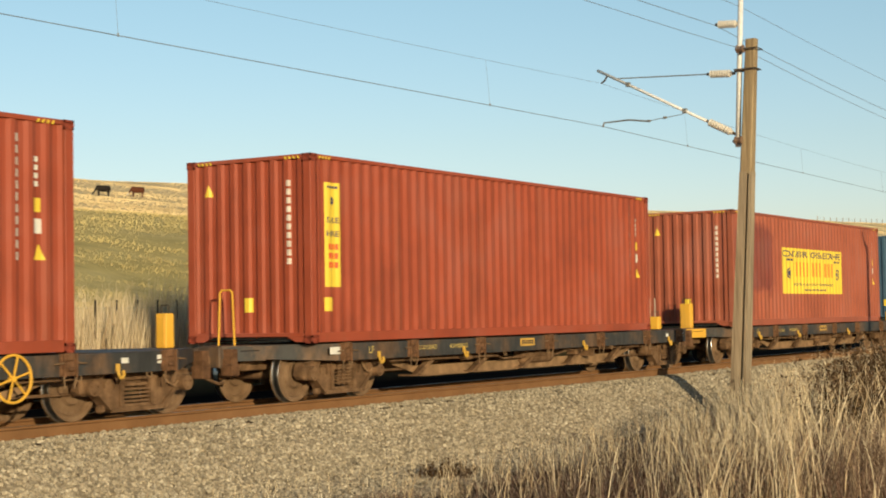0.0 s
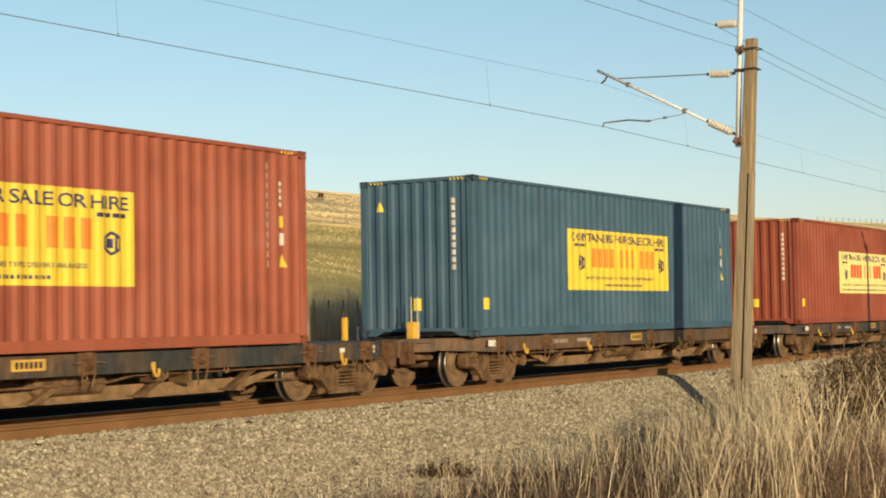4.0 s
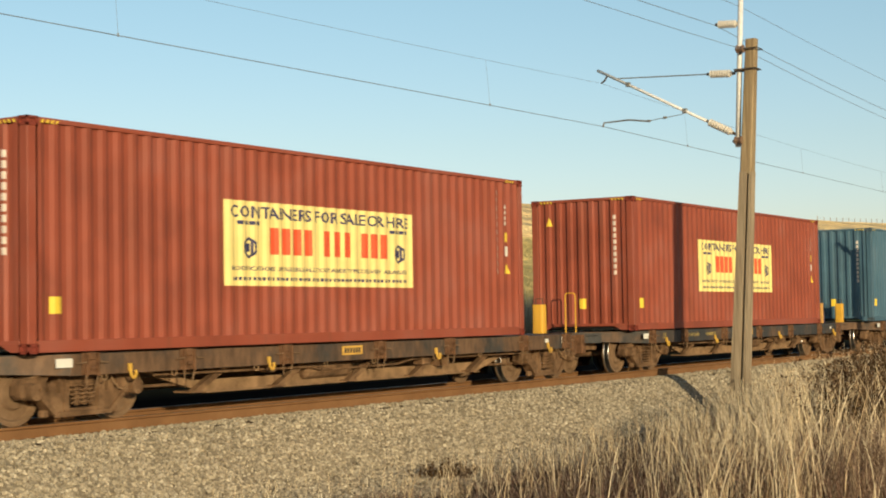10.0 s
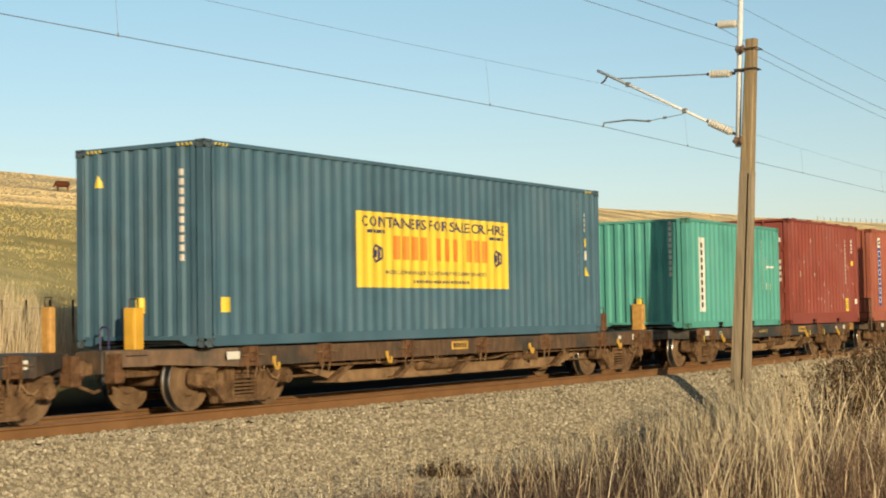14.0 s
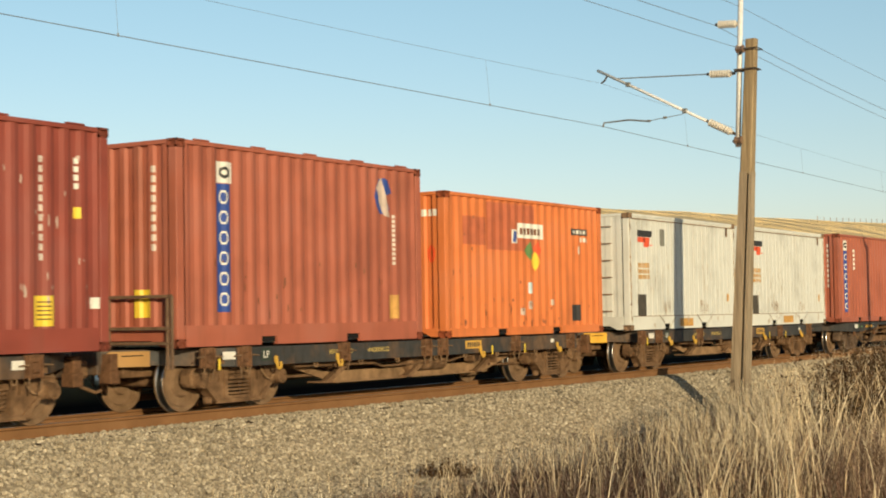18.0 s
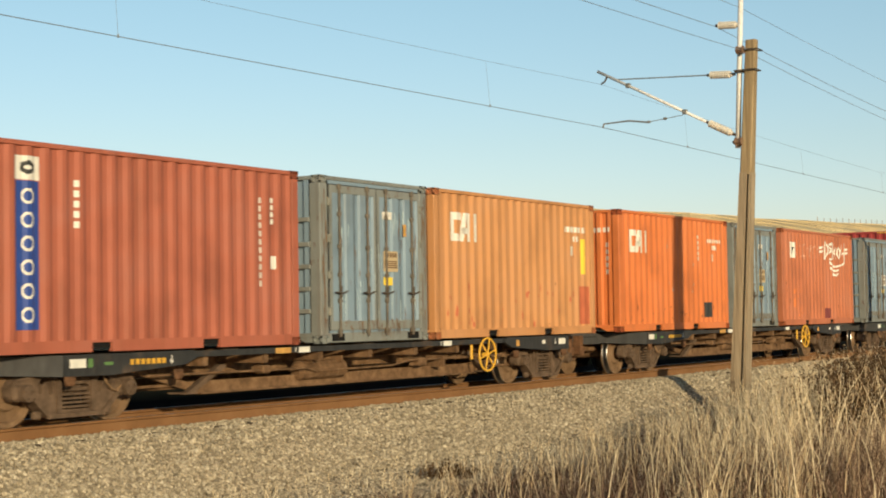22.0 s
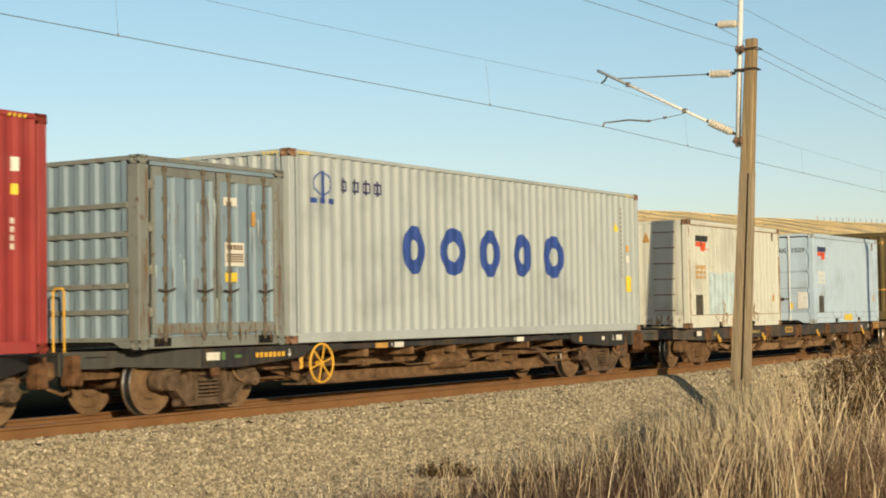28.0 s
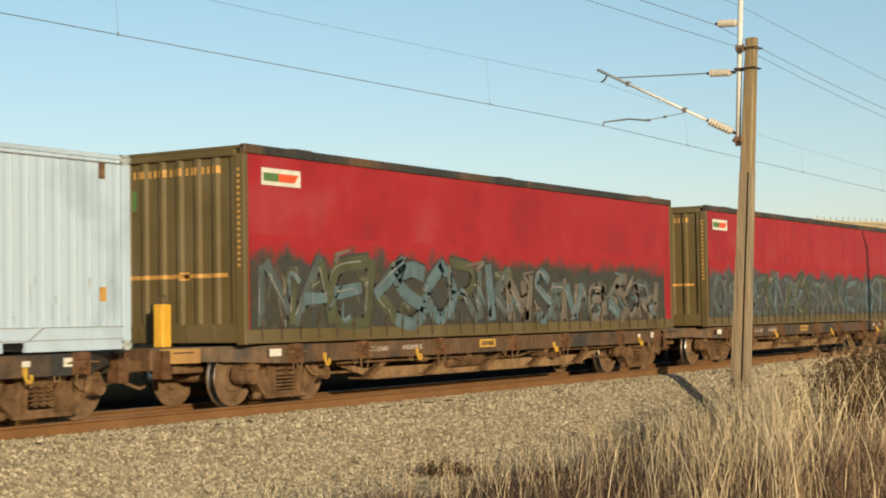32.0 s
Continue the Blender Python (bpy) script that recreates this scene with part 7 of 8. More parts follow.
def insulator(name, root, p, q):
    """A string of porcelain sheds between two points."""
    p, q = Vector(p), Vector(q)
    bm = bmesh.new()
    n = 8
    for k in range(n):
        a = p.lerp(q, 0.14 + 0.72 * k / n)
        c = p.lerp(q, 0.14 + 0.72 * (k + 0.52) / n)
        rod(bm, a, c, 0.084, 14, 0.076)
    rod(bm, p.lerp(q, 0.10), p.lerp(q, 0.90), 0.048, 12)
    put(name, bm, M["porcelain"], root, "pale ribbed porcelain insulator")
    for a, c in ((p, p.lerp(q, 0.12)), (p.lerp(q, 0.88), q)):
        bm = bmesh.new()
        rod(bm, a, c, 0.03, 8)
        put("insulator_cap", bm, M["iron"], root)


def mast():
    root = empty("catenary_mast", pose(0, 0, 0), "weathered timber mast carrying an overhead wire bracket", "utility pole")
    base, top = Vector((MX, 11.95, -1.2)), Vector((MX, 11.46, 6.93))
    bm = bmesh.new()
    w0, w1 = 0.175, 0.105
    # rectangular pole with a groove down its face
    def ringv(c, w):
        pts = [(-w, -w), (w, -w), (w, w), (-w, w), (-w, -w * 0.25), (-w + 0.10, -w * 0.25), (-w + 0.10, -w * 0.62), (-w, -w * 0.62)]
        return [bm.verts.new((c.x + p, c.y + d, c.z)) for p, d in pts]
    rings = [ringv(base.lerp(top, k / 4 * 0.66), w0 + (w1 - w0) * k / 4 * 0.66) for k in range(5)]
    for a, c in zip(rings, rings[1:]):
        for k in range(8):
            bm.faces.new((a[k], a[(k + 1) % 8], c[(k + 1) % 8], c[k]))
    bm.faces.new(rings[0][::-1])
    bm.faces.new(rings[-1])
    put("pole", bm, M["bleached"], root, "grooved lower pole")
    mid = base.lerp(top, 0.655)
    bm = bmesh.new()
    wm = w0 + (w1 - w0) * 0.655
    prev = None
    for c, w in ((mid, wm - 0.001), (top, w1)):
        cur = [bm.verts.new((c.x + a * w, c.y + d * w, c.z)) for a, d in ((-1, -0.8), (-0.8, -1), (0.8, -1), (1, -0.8), (1, 0.8), (0.8, 1), (-0.8, 1), (-1, 0.8))]
        if prev:
            for k in range(8):
                bm.faces.new((prev[k], prev[(k + 1) % 8], cur[(k + 1) % 8], cur[k]))
        else:
            bm.faces.new(cur[::-1])
        prev = cur
    bm.faces.new(prev)
    put("pole_head", bm, M["timber"], root)
    bm = bmesh.new()
    rod(bm, (MX, 11.82, 4.70), (MX, 11.66, 8.2), 0.055, 12)
    put("steel_tube", bm, M["galv"], root, "galvanised upright tube", smooth=True)
    for z, y in ((4.82, 11.72), (6.30, 11.64), (6.72, 11.60)):
        bm = bmesh.new()
        if z > 5:
            tube(bm, [(MX - 0.17, y - 0.30, z), (MX - 0.17, y + 0.16, z), (MX + 0.17, y + 0.16, z), (MX + 0.17, y - 0.30, z), (MX - 0.17, y - 0.30, z)], 0.014, 6)
        box(bm, MX - 0.06, y, z - 0.03, MX + 0.06, y + 0.2, z + 0.03, 0.01)
        put("clamp", bm, M["iron"], root)
    for z, y in ((6.72, 11.66), (4.82, 11.74)):
        bm = bmesh.new()
        rod(bm, (MX - 0.16, y - 0.05, z), (MX - 0.16, y + 0.05, z), 0.062, 14)
        rod(bm, (MX - 0.16, y - 0.075, z), (MX - 0.16, y - 0.05, z), 0.085, 14)
        rod(bm, (MX - 0.16, y + 0.05, z), (MX - 0.16, y + 0.075, z), 0.085, 14)
        put("pin_insulator", bm, M["brownglaze"], root, "brown glazed pin insulator")
    insulator("insulator", root, (MX, 12.25, 7.32), (MX, 11.70, 7.28))
    insulator("insulator", root, (MX, 12.47, 6.29), (MX, 11.84, 6.25))
    insulator("insulator", root, (MX, 12.52, 5.31), (MX, 11.86, 4.97))
    bm = bmesh.new()
    rod(bm, (MX, 15.03, 6.62), (MX, 12.50, 5.30), 0.032, 10)
    put("bracket_arm", bm, M["galv"], root, "slanting galvanised bracket arm", smooth=True)
    bm = bmesh.new()
    tube(bm, [(MX, 14.62, 6.40), (MX, 12.47, 6.29)], 0.013, 6)
    put("tie_rod", bm, M["steel"], root)
    bm = bmesh.new()
    tube(bm, [(MX, 13.83, 5.40), (MX, 14.3, 5.47), (MX, 14.90, 5.45), (MX, 14.93, 5.36)], 0.019, 8)
    steady = put("steady_arm", bm, M["steel"], root)
    bm = bmesh.new()
    tube(bm, [(MX, 12.99, 5.55), (MX, 13.05, 5.49), (MX, 13.83, 5.41)], 0.008, 6)
    for y, z in ((13.45, 5.45), (13.83, 5.41)):
        rod(bm, (MX, y - 0.035, z), (MX, y + 0.035, z), 0.028, 8)
    put("steady_link", bm, M["steel"], steady)
    for y, z in ((12.99, 5.555), (14.30, 6.24)):
        bm = bmesh.new()
        box(bm, MX - 0.045, y - 0.05, z - 0.05, MX + 0.045, y + 0.05, z + 0.05, 0.012)
        put("arm_clamp", bm, M["steel"], root)
    bm = bmesh.new()
    tube(bm, [(MX, 14.8, 6.48), (MX, 14.86, 6.38), (MX, 14.95, 6.33)], 0.02, 6)
    put("wire_clamp", bm, M["iron"], root)


mast()


def wire(name, pts, r, label, mat="wire", group="overhead wires", droppers=()):
    root = empty(name, pose(0, 0, 0), label, "wire", group)
    bm = bmesh.new()
    tube(bm, pts, r, 6)
    put("wire_run", bm, M[mat], root)
    for a, c in droppers:
        bm = bmesh.new()
        tube(bm, [a, c], 0.0026, 5)
        rod(bm, (c[0], c[1], c[2] - 0.015), (c[0], c[1], c[2] + 0.035), 0.016, 6)
        put("dropper", bm, M["wire"], root)


def sag(p, q, d, n=14):
    p, q = Vector(p), Vector(q)
    return [tuple(p.lerp(q, k / n) - Vector((0, 0, 4 * d * (k / n) * (1 - k / n)))) for k in range(n + 1)]


A, B_, E_ = (-18.0, 16.9, 5.28), (MX - 0.2, 14.87, 5.36), (79.0, 16.2, 5.36)
wire("contact_wire", sag(A, B_, 0.0) + sag(B_, E_, 0.0)[1:], 0.0065, "thin dark contact wire above the track")
MA, MB, ME = (-18.0, 16.9, 6.55), (MX, 14.95, 6.33), (79.0, 16.2, 6.4)
mess = sag(MA, MB, 0.30, 24) + sag(MB, ME, 0.30, 24)[1:]


def on(pts, x):
    for p, q in zip(pts, pts[1:]):
        if p[0] <= x <= q[0]:
            k = (x - p[0]) / (q[0] - p[0])
            return tuple(p[i] + (q[i] - p[i]) * k for i in range(3))


cw = sag(A, B_, 0.0) + sag(B_, E_, 0.0)[1:]
drops = [(on(mess, x), on(cw, x)) for x in (16.2, 26.0, 35.6, 44.9, 54.0)]
wire("messenger_wire", mess, 0.0030, "thin messenger wire with droppers above the track", droppers=drops)
wire("feeder_wire", sag((-20, 11.7, 7.0), (MX, 11.62, 6.72), 0.42) + sag((MX, 11.62, 6.72), (82, 11.7, 7.0), 0.75)[1:], 0.0055, "thin feeder wire tied to the mast head")
wire("feeder_wire", sag((-20, 12.2, 7.6), (MX, 12.25, 7.30), 0.42) + sag((MX, 12.25, 7.30), (82, 12.2, 7.5), 0.75)[1:], 0.0065, "feeder wire hung from the mast insulator")
wire("earth_wire", sag((-20, 11.7, 7.9), (MX, 11.70, 7.64), 0.3) + sag((MX, 11.70, 7.64), (82, 11.7, 7.8), 0.5)[1:], 0.005, "earth wire on the mast tube")


def far_post():
    """A short timber post further along the line; it throws its shadow on the train."""
    root = empty("timber_post", pose(44.85, 11.42, -0.95), "short weathered timber post beside the line", "post")
    bm = bmesh.new()
    rod(bm, (0, 0, 0), (0, 0, 4.75), 0.11, 10, 0.09)
    put("post", bm, M["timber"], root)
    bm = bmesh.new()
    tube(bm, [(0, 0, 4.5), (-0.25, 0.0, 4.85), (-0.45, 0, 5.1)], 0.05, 6)
    put("post_bracket", bm, M["iron"], root)


far_post()


# ---- grass, fence, cattle ----
def blades(name, spots, material, label, seed, lean=0.25, wind=(0.15, 0.05), segs=3, kink=0.0, facing=None):
    """spots: rows of (x, y, height, width). One joined mesh of tapering, bent blades."""
    rng = np.random.default_rng(seed)
    x, y, h, w = np.asarray(spots, float).T
    n = len(x)
    z = heights(x, y) - 0.03
    a = rng.uniform(0, math.pi, n) if facing is None else rng.normal(radians(facing), 0.5, n)
    side = np.stack([np.cos(a) * w / 2, np.sin(a) * w / 2, np.zeros(n)], 1)
    lx, ly = rng.normal(wind[0], lean, n) * h, rng.normal(wind[1], lean, n) * h
    rows = []
    for k in range(segs):
        t = k / segs
        jog = rng.normal(0, kink, (2, n)) * h * (t > 0)
        mid = np.stack([x + lx * t * t + jog[0], y + ly * t * t + jog[1], z + h * t], 1)
        rows += [mid - side * (1 - t * 0.75), mid + side * (1 - t * 0.75)]
    rows.append(np.stack([x + lx, y + ly, z + h * (1 - 0.15 * np.minimum(1, np.abs(lx) / np.maximum(h, 0.01)))], 1))
    m = 2 * segs + 1
    vs = np.stack(rows, 1).reshape(-1, 3)
    o = m * np.arange(n)[:, None]
    fs = []
    for k in range(segs - 1):
        fs += (o + np.array([2 * k, 2 * k + 1, 2 * k + 3, 2 * k + 2])).tolist()
    fs += (o + np.array([2 * segs - 2, 2 * segs - 1, 2 * segs])).tolist()
    return tagged(new(name, sheet_mesh(name, vs.tolist(), fs, material)), label, "grass", kind="stuff")


STRAW = island("straw_blade", [(0.0, (0.11, 0.068, 0.042)), (0.3, (0.30, 0.20, 0.125)), (0.65, (0.58, 0.44, 0.28)), (1.0, (0.85, 0.71, 0.50))], 0.7)
WEED = island("brown_weed", [(0.0, (0.040, 0.024, 0.013)), (0.6, (0.095, 0.058, 0.030)), (1.0, (0.20, 0.125, 0.065))], 0.85)
TANGLE = island("dead_tangle", [(0.0, (0.03, 0.017, 0.012)), (0.5, (0.115, 0.064, 0.043)), (1.0, (0.36, 0.24, 0.17))], 0.85)
PALE = island("pale_tall_grass", [(0.0, (0.36, 0.25, 0.14)), (0.5, (0.66, 0.53, 0.33)), (1.0, (0.90, 0.78, 0.55))], 0.7)
FIELD = island("ripe_field", [(0.0, (0.60, 0.475, 0.265)), (0.5, (0.62, 0.495, 0.282)), (1.0, (0.645, 0.52, 0.305))], 0.85, 0.05)
BANK = island("bank_grass", [(0.0, (0.44, 0.36, 0.155)), (0.5, (0.48, 0.395, 0.178)), (1.0, (0.525, 0.435, 0.208))], 0.85, 0.13)


def crest(r):
    """Drop of the grass tops below eye level per metre of distance, by the direction x / y."""
    return lerp(r, [(1.1, 0.112), (1.38, 0.104), (1.6, 0.093), (1.95, 0.077), (2.35, 0.060), (2.6, 0.049), (2.86, 0.036), (3.15, 0.0265), (3.8, 0.02)])


def reach(x, y):
    """How tall the grass may stand here."""
    r = x / y
    far = 0.849 * x + 0.529 * y
    return max(0.12, min(1.35, 1.27 - crest(r) * far - height(x, y)))


def foreground():
    rng = np.random.default_rng(21)

    def spot(y1=12.45, bias=1.0):
        while True:
            r = rng.uniform(1.12, 3.75)
            lo = 15.5 / (0.849 * r + 0.529)
            y = lo + (y1 - lo) * rng.random() ** bias
            if y > 4.5:
                return r * y, y
    grass, stalks, under = [], [], []
    while len(grass) < 21000:
        x, y = spot()
        c = 0.5 + 0.5 * noise.noise((x * 0.9, y * 0.9, 5))
        edge = 11.7 + 0.5 * noise.noise((x * 0.7, 2, 0))
        if y > edge and rng.random() > 0.10:
            continue
        thin = min(1.0, 0.08 + 0.17 * max(0, x / y - 1.3) + 0.75 * max(0, min(1, (x / y - 2.25) / 0.4)))
        if rng.random() > thin * max(0.05, 2.0 * c - 0.5) * (0.6 if x / y > 2.9 else 0.6 if x / y < 2.4 else 1.0):
            continue
        grass.append((x, y, reach(x, y) * rng.uniform(0.15, 0.80) * (0.45 + 0.75 * c), rng.uniform(0.003, 0.007)))
    blades("dry_grass", grass, STRAW, "dry straw-coloured grass at the foot of the ballast", 22, 0.36, (0.05, 0.0), kink=0.03)
    while len(stalks) < 4200:
        x, y = spot()
        if (x / y > 2.9 and rng.random() < 0.45) or (x / y < 2.4 and rng.random() < 0.35):
            continue
        c = 0.5 + 0.5 * noise.noise((x * 1.6, y * 1.6, 9))
        if rng.random() > (0.14 + 0.86 * min(1, max(0, x / y - 1.5) / 1.1)) * max(0.06, 2.2 * c - 0.65):
            continue
        stalks.append((x, y, reach(x, y) * rng.uniform(0.45, 1.15) ** 1.2 + 0.05, rng.uniform(0.006, 0.012)))
    while len(stalks) < 4900:    # a taller stand beside the mast that thins out to both sides
        r, y = rng.normal(2.78, 0.32), rng.uniform(5.0, 9.0)
        if 2.2 < r < 3.7 and noise.noise((r * y * 1.1, y * 1.1, 4)) > -0.1:
            stalks.append((r * y, y, reach(r * y, y) * rng.uniform(0.5, 1.05), rng.uniform(0.005, 0.010)))
    blades("tall_stalks", stalks, PALE, "tall bleached grass stalks beside the track", 23, 0.29, (0.03, 0.0), segs=4, kink=0.012)
    while len(under) < 30000:
        x, y = spot(10.5)
        if x / y < 2.0 and noise.noise((x * 0.9, y * 0.9, 5)) < 0.0:
            continue
        under.append((x, y, reach(x, y) * rng.uniform(0.10, 0.72), rng.uniform(0.005, 0.011)))
    blades("dead_undergrowth", under, TANGLE, "grey-brown dead stems under the grass", 27, 0.8, kink=0.14)
    # seed heads: many fine bracts along the top of the taller stalks
    hv, hf = [], []
    for x, y, h, w in stalks[::2]:
        z = height(x, y) + h * rng.uniform(0.70, 0.90)
        px, py = x + rng.normal(0.03, 0.05) * h, y + rng.normal(0, 0.05) * h
        for j in range(9):
            a, t, s_ = rng.uniform(0, 6.28), -0.08 + 0.022 * j, rng.uniform(0.006, 0.016)
            o = len(hv)
            cx, cy, cz = px + math.cos(a) * s_, py + math.sin(a) * s_, z + t
            hv += [(px, py, z + t - 0.02), (cx + 0.003, cy, cz), (cx - 0.003, cy + 0.003, cz + 0.008), (cx + math.cos(a) * s_ * 0.6, cy + math.sin(a) * s_ * 0.6, cz - 0.012)]
            hf += [(o, o + 1, o + 2), (o + 1, o + 3, o + 2)]
    tagged(new("seed_heads", sheet_mesh("seed_heads", hv, hf, PALE)), "feathery pale seed heads on grass stalks", "grass", kind="stuff")
    # dark weeds: stems that carry dense spikes of withered bracts
    stems = []
    while len(stems) < 2500:
        r, cy = 2.98 + 0.8 * rng.random() ** 0.75, rng.uniform(5.6, 9.6)
        cx = r * cy
        if noise.noise((cx * 0.8, cy * 0.8, 3)) < 0.02 + 0.35 * max(0, 3.15 - r):
            continue
        top = reach(cx, cy)
        for _ in range(12):
            stems.append((cx + rng.normal(0, 0.17), cy + rng.normal(0, 0.16), top * rng.uniform(0.45, 1.08), rng.uniform(0.006, 0.011)))
    for _ in range(130):
        stems.append((18.35 + rng.normal(0, 0.28), 11.38 + rng.normal(0, 0.20), rng.uniform(0.06, 0.26), 0.006))
    blades("dead_weeds", stems, WEED, "dark brown dead weeds among the grass", 25, 0.22)
    st = np.array(stems)
    zs = heights(st[:, 0], st[:, 1])
    n = 34
    t = rng.uniform(0.25, 1.0, (len(st), n))
    fat = (0.040 * (1.15 - t) + 0.010) * np.clip(st[:, 2:3] / 0.8, 0.35, 1.2)
    whorl = np.round(t * 9) / 9 + rng.normal(0, 0.018, t.shape)
    lean = rng.normal(0, 0.16, (len(st), 2, 1)) * st[:, 2][:, None, None]
    c = np.stack([st[:, 0:1] + lean[:, 0] * t * t + rng.normal(0, 1, t.shape) * fat, st[:, 1:2] + lean[:, 1] * t * t + rng.normal(0, 1, t.shape) * fat, zs[:, None] + st[:, 2:3] * whorl], 2).reshape(-1, 1, 3)
    d = rng.normal(0, 1, (len(c), 4, 3)) * rng.uniform(0.008, 0.022, (len(c), 1, 1)) * np.repeat(np.clip(st[:, 2] / 0.5, 0.45, 1.0), n)[:, None, None]
    hv = (c + d).reshape(-1, 3).tolist()
    o = 4 * np.arange(len(c))[:, None]
    hf = (o + np.array([0, 1, 2])).tolist() + (o + np.array([0, 2, 3])).tolist()
    tagged(new("weed_leaves", sheet_mesh("weed_leaves", hv, hf, WEED)), "shrivelled brown seed spikes of dead weeds", "weeds", kind="stuff")


foreground()


def behind_track():
    rng = np.random.default_rng(31)
    n = 52000
    x, y = rng.uniform(16, 62, n), rng.uniform(19.3, 22.4, n)
    c = 0.5 + 0.5 * swell(x, y, 2.5)
    blades("tall_pale_grass", np.stack([x, y, rng.uniform(0.7, 1.75, n) * (0.7 + 0.5 * c), rng.uniform(0.006, 0.014, n)], 1), PALE, "tall pale dry grass behind the track", 32, 0.12, (0.06, 0.0))
    n = 80000
    y = 21.5 + 62 * rng.random(n) ** 1.4
    x = y * rng.uniform(0.85, 2.5, n)
    c = swell(x, y, 8, 3.0)
    far = np.clip((y - 25) / 30, 0, 1)
    blades("bank_grass", np.stack([x, y, rng.uniform(0.04, 0.10, n) * (1 + 0.5 * c) * (1 + 0.3 * far), rng.uniform(0.015, 0.035, n) * (1 + 2 * far)], 1), BANK, "olive and straw grass on the rising bank", 33, 0.45, segs=2, facing=-38)
    n = 150000
    y = 62 + 138 * rng.random(n) ** 0.85
    x = y * rng.uniform(0.8, 3.6, n)
    blades("ripe_field", np.stack([x, y, rng.uniform(0.07, 0.15, n), rng.uniform(0.2, 0.5, n)], 1), FIELD, "golden dry grass covering the hillside", 34, 0.25, segs=2, facing=-38)


behind_track()


def fences():
    root = empty("batten_fence", pose(0, 0, 0), "dark timber batten and wire fence behind the track", "fence")
    me = None
    for k in range(70):
        x = 17 + k * 0.56
        z = height(x, 20.6)
        if me is None:
            bm = bmesh.new()
            box(bm, -0.017, -0.017, 0, 0.017, 0.017, 1.25, 0.005)
            me = mesh_of("batten", bm, M["black"])
        part("batten", me, None, root, m=pose(x, 20.6, z))
    for h in (0.35, 0.75, 1.1):
        bm = bmesh.new()
        tube(bm, [(17 + k * 4, 20.6, height(17 + k * 4, 20.6) + h) for k in range(11)], 0.006, 4)
        put("fence_wire", bm, M["wire"], root)
    root = empty("hilltop_fence", pose(0, 0, 0), "far timber post fence on the hill crest", "fence")
    bm = bmesh.new()
    rod(bm, (0, 0, 0), (0, 0, 1.9), 0.12, 6)
    pm = mesh_of("fence_post", bm, M["timber"])
    for k in range(28):
        x = 592 + k * 8.0
        part("fence_post", pm, None, root, m=pose(x, 196, height(x, 196) - 0.1))
    for h in (0.7, 1.25):
        bm = bmesh.new()
        tube(bm, [(592 + k * 8.0, 196, height(592 + k * 8.0, 196) + h) for k in range(28)], 0.012, 3)
        put("fence_wire", bm, M["wire"], root)


fences()


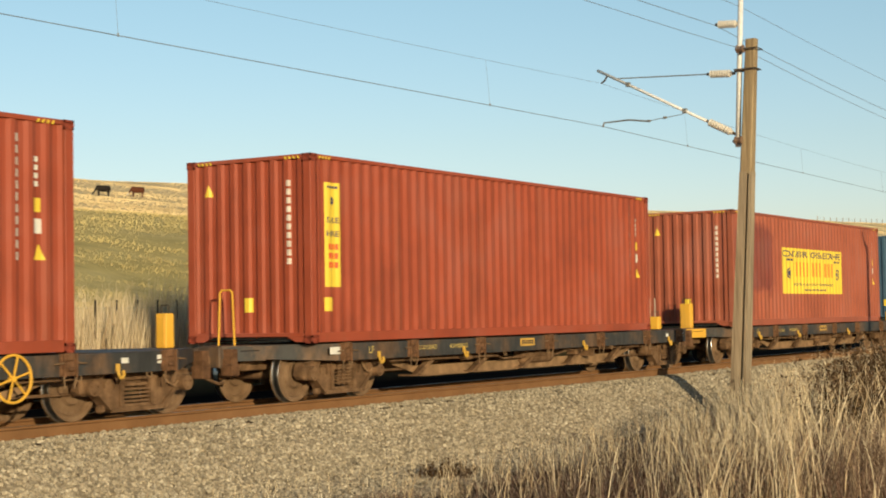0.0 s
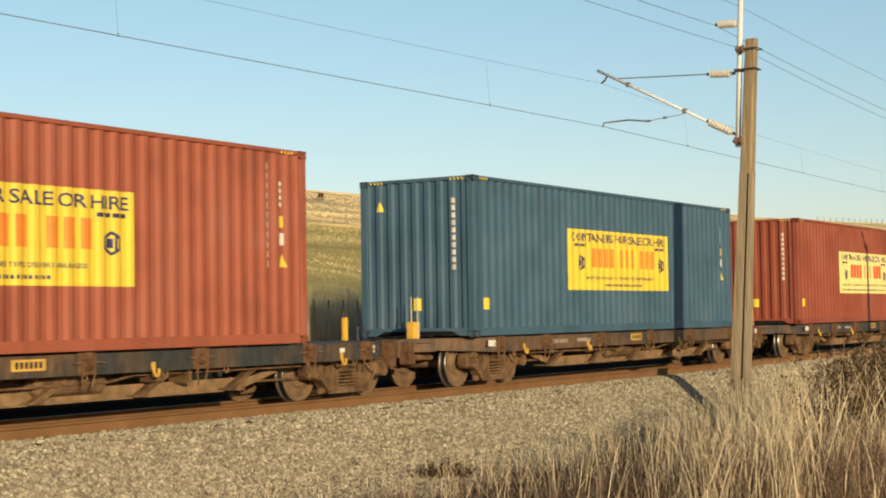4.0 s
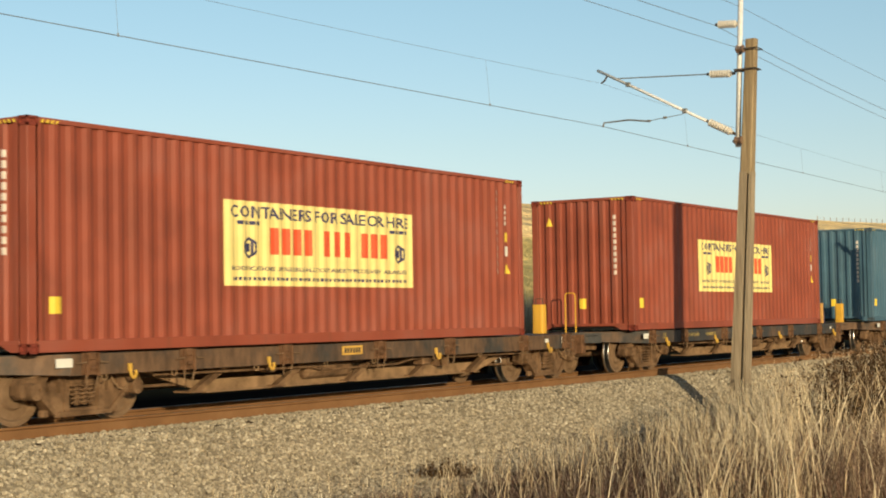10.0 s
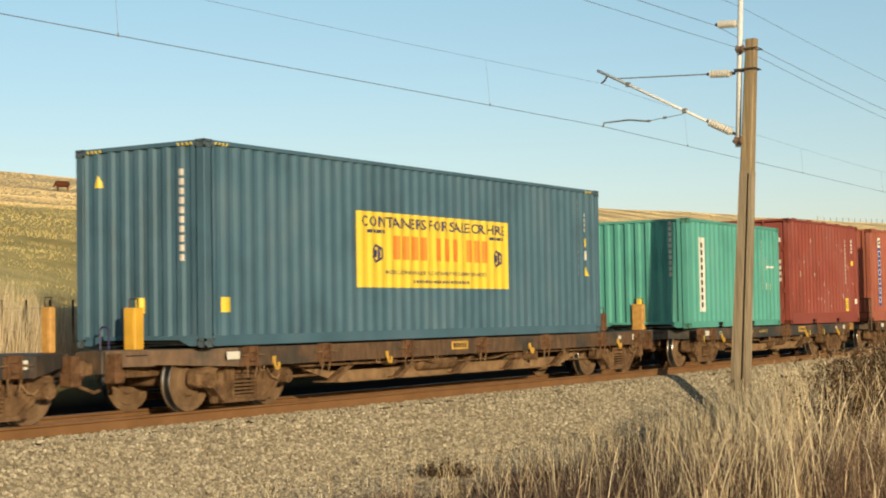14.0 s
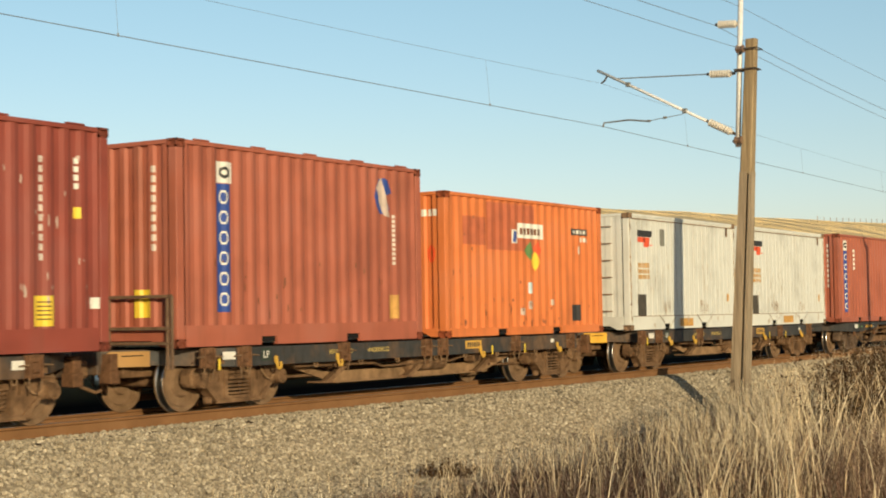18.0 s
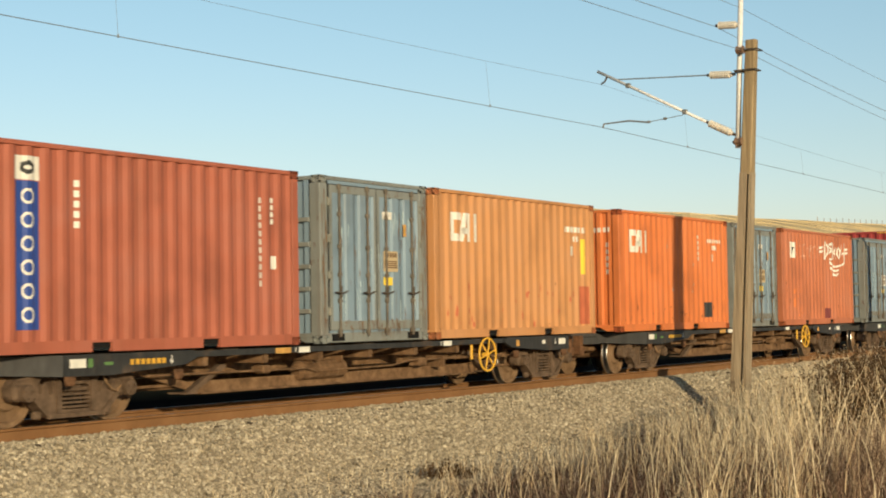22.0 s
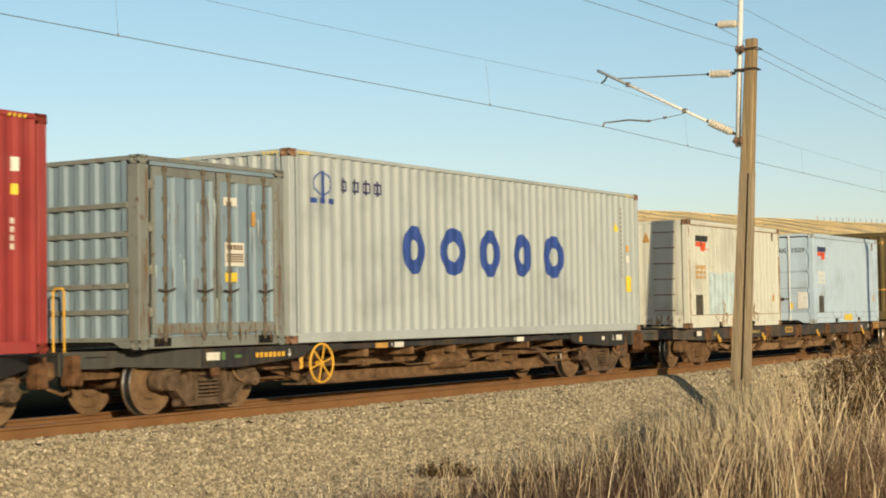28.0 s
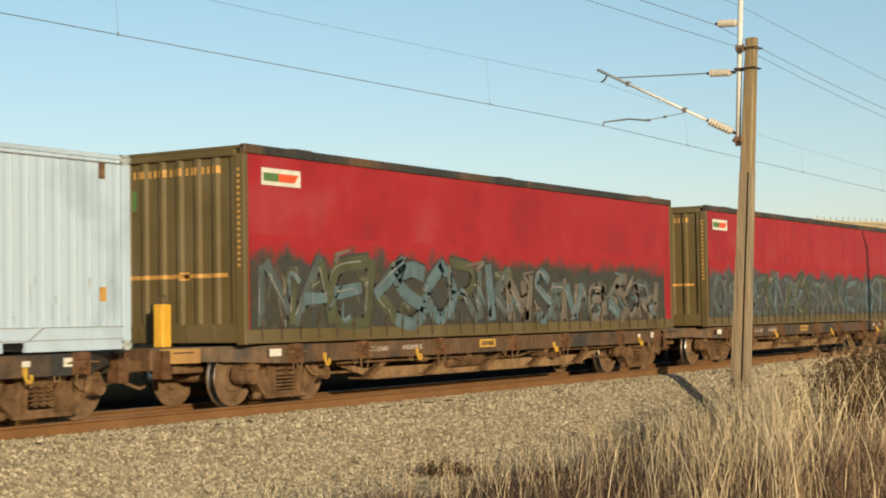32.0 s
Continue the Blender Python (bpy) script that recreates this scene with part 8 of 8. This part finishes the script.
def cow(x, y, coat, face, turn, grazing, label):
    z = height(x, y) + 0.05
    root = empty("cow", pose(x, y, z, 0, 0, turn), label, "cow", "cattle on the hill")
    dark, pale = M[coat], M[face]
    def loft(name, rings, material, n=12):
        bm = bmesh.new()
        loops = []
        for cx, cy, cz, ry, rz in rings:
            loops.append([bm.verts.new((cx, cy + ry * math.cos(k * math.tau / n), cz + rz * math.sin(k * math.tau / n))) for k in range(n)])
        for a, c in zip(loops, loops[1:]):
            for k in range(n):
                bm.faces.new((a[k], a[(k + 1) % n], c[(k + 1) % n], c[k]))
        bm.faces.new(loops[0][::-1])
        bm.faces.new(loops[-1])
        return put(name, bm, material, root, smooth=True)
    loft("body", [(-1.0, 0, 1.08, 0.12, 0.14), (-0.92, 0, 1.02, 0.28, 0.34), (-0.5, 0, 0.98, 0.34, 0.40), (0.1, 0, 0.95, 0.36, 0.42), (0.6, 0, 1.0, 0.32, 0.40), (0.9, 0, 1.08, 0.22, 0.28), (1.0, 0, 1.12, 0.1, 0.12)], dark)
    hx, hz = (1.45, 0.35) if grazing else (1.55, 1.35)
    loft("neck", [(0.75, 0, 1.12, 0.2, 0.26), (1.1, 0, (1.1 + hz) / 2 + 0.1, 0.15, 0.2), (hx - 0.12, 0, hz + 0.12, 0.12, 0.14)], dark)
    loft("head", [(hx - 0.2, 0, hz + 0.14, 0.1, 0.1), (hx, 0, hz + 0.02, 0.12, 0.13), (hx + 0.2, 0, hz - 0.1, 0.08, 0.09)], pale)
    for lx, ly in ((-0.78, -0.2), (-0.72, 0.2), (0.62, -0.2), (0.7, 0.2)):
        bm = bmesh.new()
        rod(bm, (lx, ly, 0.75), (lx - 0.02, ly, 0.38), 0.12, 8, 0.07)
        rod(bm, (lx - 0.02, ly, 0.38), (lx, ly, 0.0), 0.065, 8, 0.06)
        put("leg", bm, M["c_cream"] if ly < 0 and face != "hide_black" else dark, root, smooth=True)
    bm = bmesh.new()
    tube(bm, [(-1.0, 0, 1.2), (-1.12, 0, 1.0), (-1.1, 0, 0.55)], 0.025, 6)
    put("tail", bm, dark, root)
    return root


M["hide_black"] = plain("black_hide", (0.02, 0.016, 0.013), 0.8, 0, 0.3, 6, 0)
M["hide_brown"] = plain("brown_hide", (0.10, 0.034, 0.016), 0.8, 0, 0.3, 6, 0)
# cattle scattered over the hill; the first two amble along while they graze
HERD = [cow(147.3, 143.5, "hide_black", "hide_black", 165, True, "black cow grazing on the golden hillside"),
        cow(155.3, 145.0, "hide_brown", "hide_white", 170, True, "brown cow with white face on the hillside")]
cow(163.5, 134.0, "hide_black", "hide_white", 160, True, "black and white cow grazing on the hillside")
cow(195.2, 148.0, "hide_brown", "hide_white", 150, True, "brown cow with white face grazing on the hillside")
cow(213.8, 157.5, "hide_brown", "hide_white", 20, True, "brown cow grazing on the golden hillside")
cow(233.7, 151.5, "hide_black", "hide_black", 30, True, "black cow standing on the hillside")


# ---- movement ----
def motions():
    for root, x in CARGO:
        walk(root, [(t, pose(x - run(t), SIDE, DECK)) for t in range(33)])
    for root, mid, wheels in WAGONS:
        walk(root, [(t, pose(mid - run(t), MID, 0)) for t in range(33)])
        for ws, x in wheels:
            walk(ws, [(k / 15, pose(x, 0, WHEEL_R, 0, -math.degrees(run(k / 15) / WHEEL_R), 0)) for k in range(481)])
    amble = [[(0, 147.3, 143.5), (7, 143.4, 145.0), (9.3, 141.3, 146.2), (14, 131.5, 147.2), (32, 127.0, 148.0)],
             [(0, 155.3, 145.0), (7, 147.6, 145.0), (9.3, 147.0, 145.4), (14, 144.0, 147.5), (32, 141.5, 149.5)]]
    for root, rows in zip(HERD, amble):
        walk(root, [(t, pose(x, y, height(x, y) + 0.05, 0, 0, 165)) for t, x, y in rows])


motions()
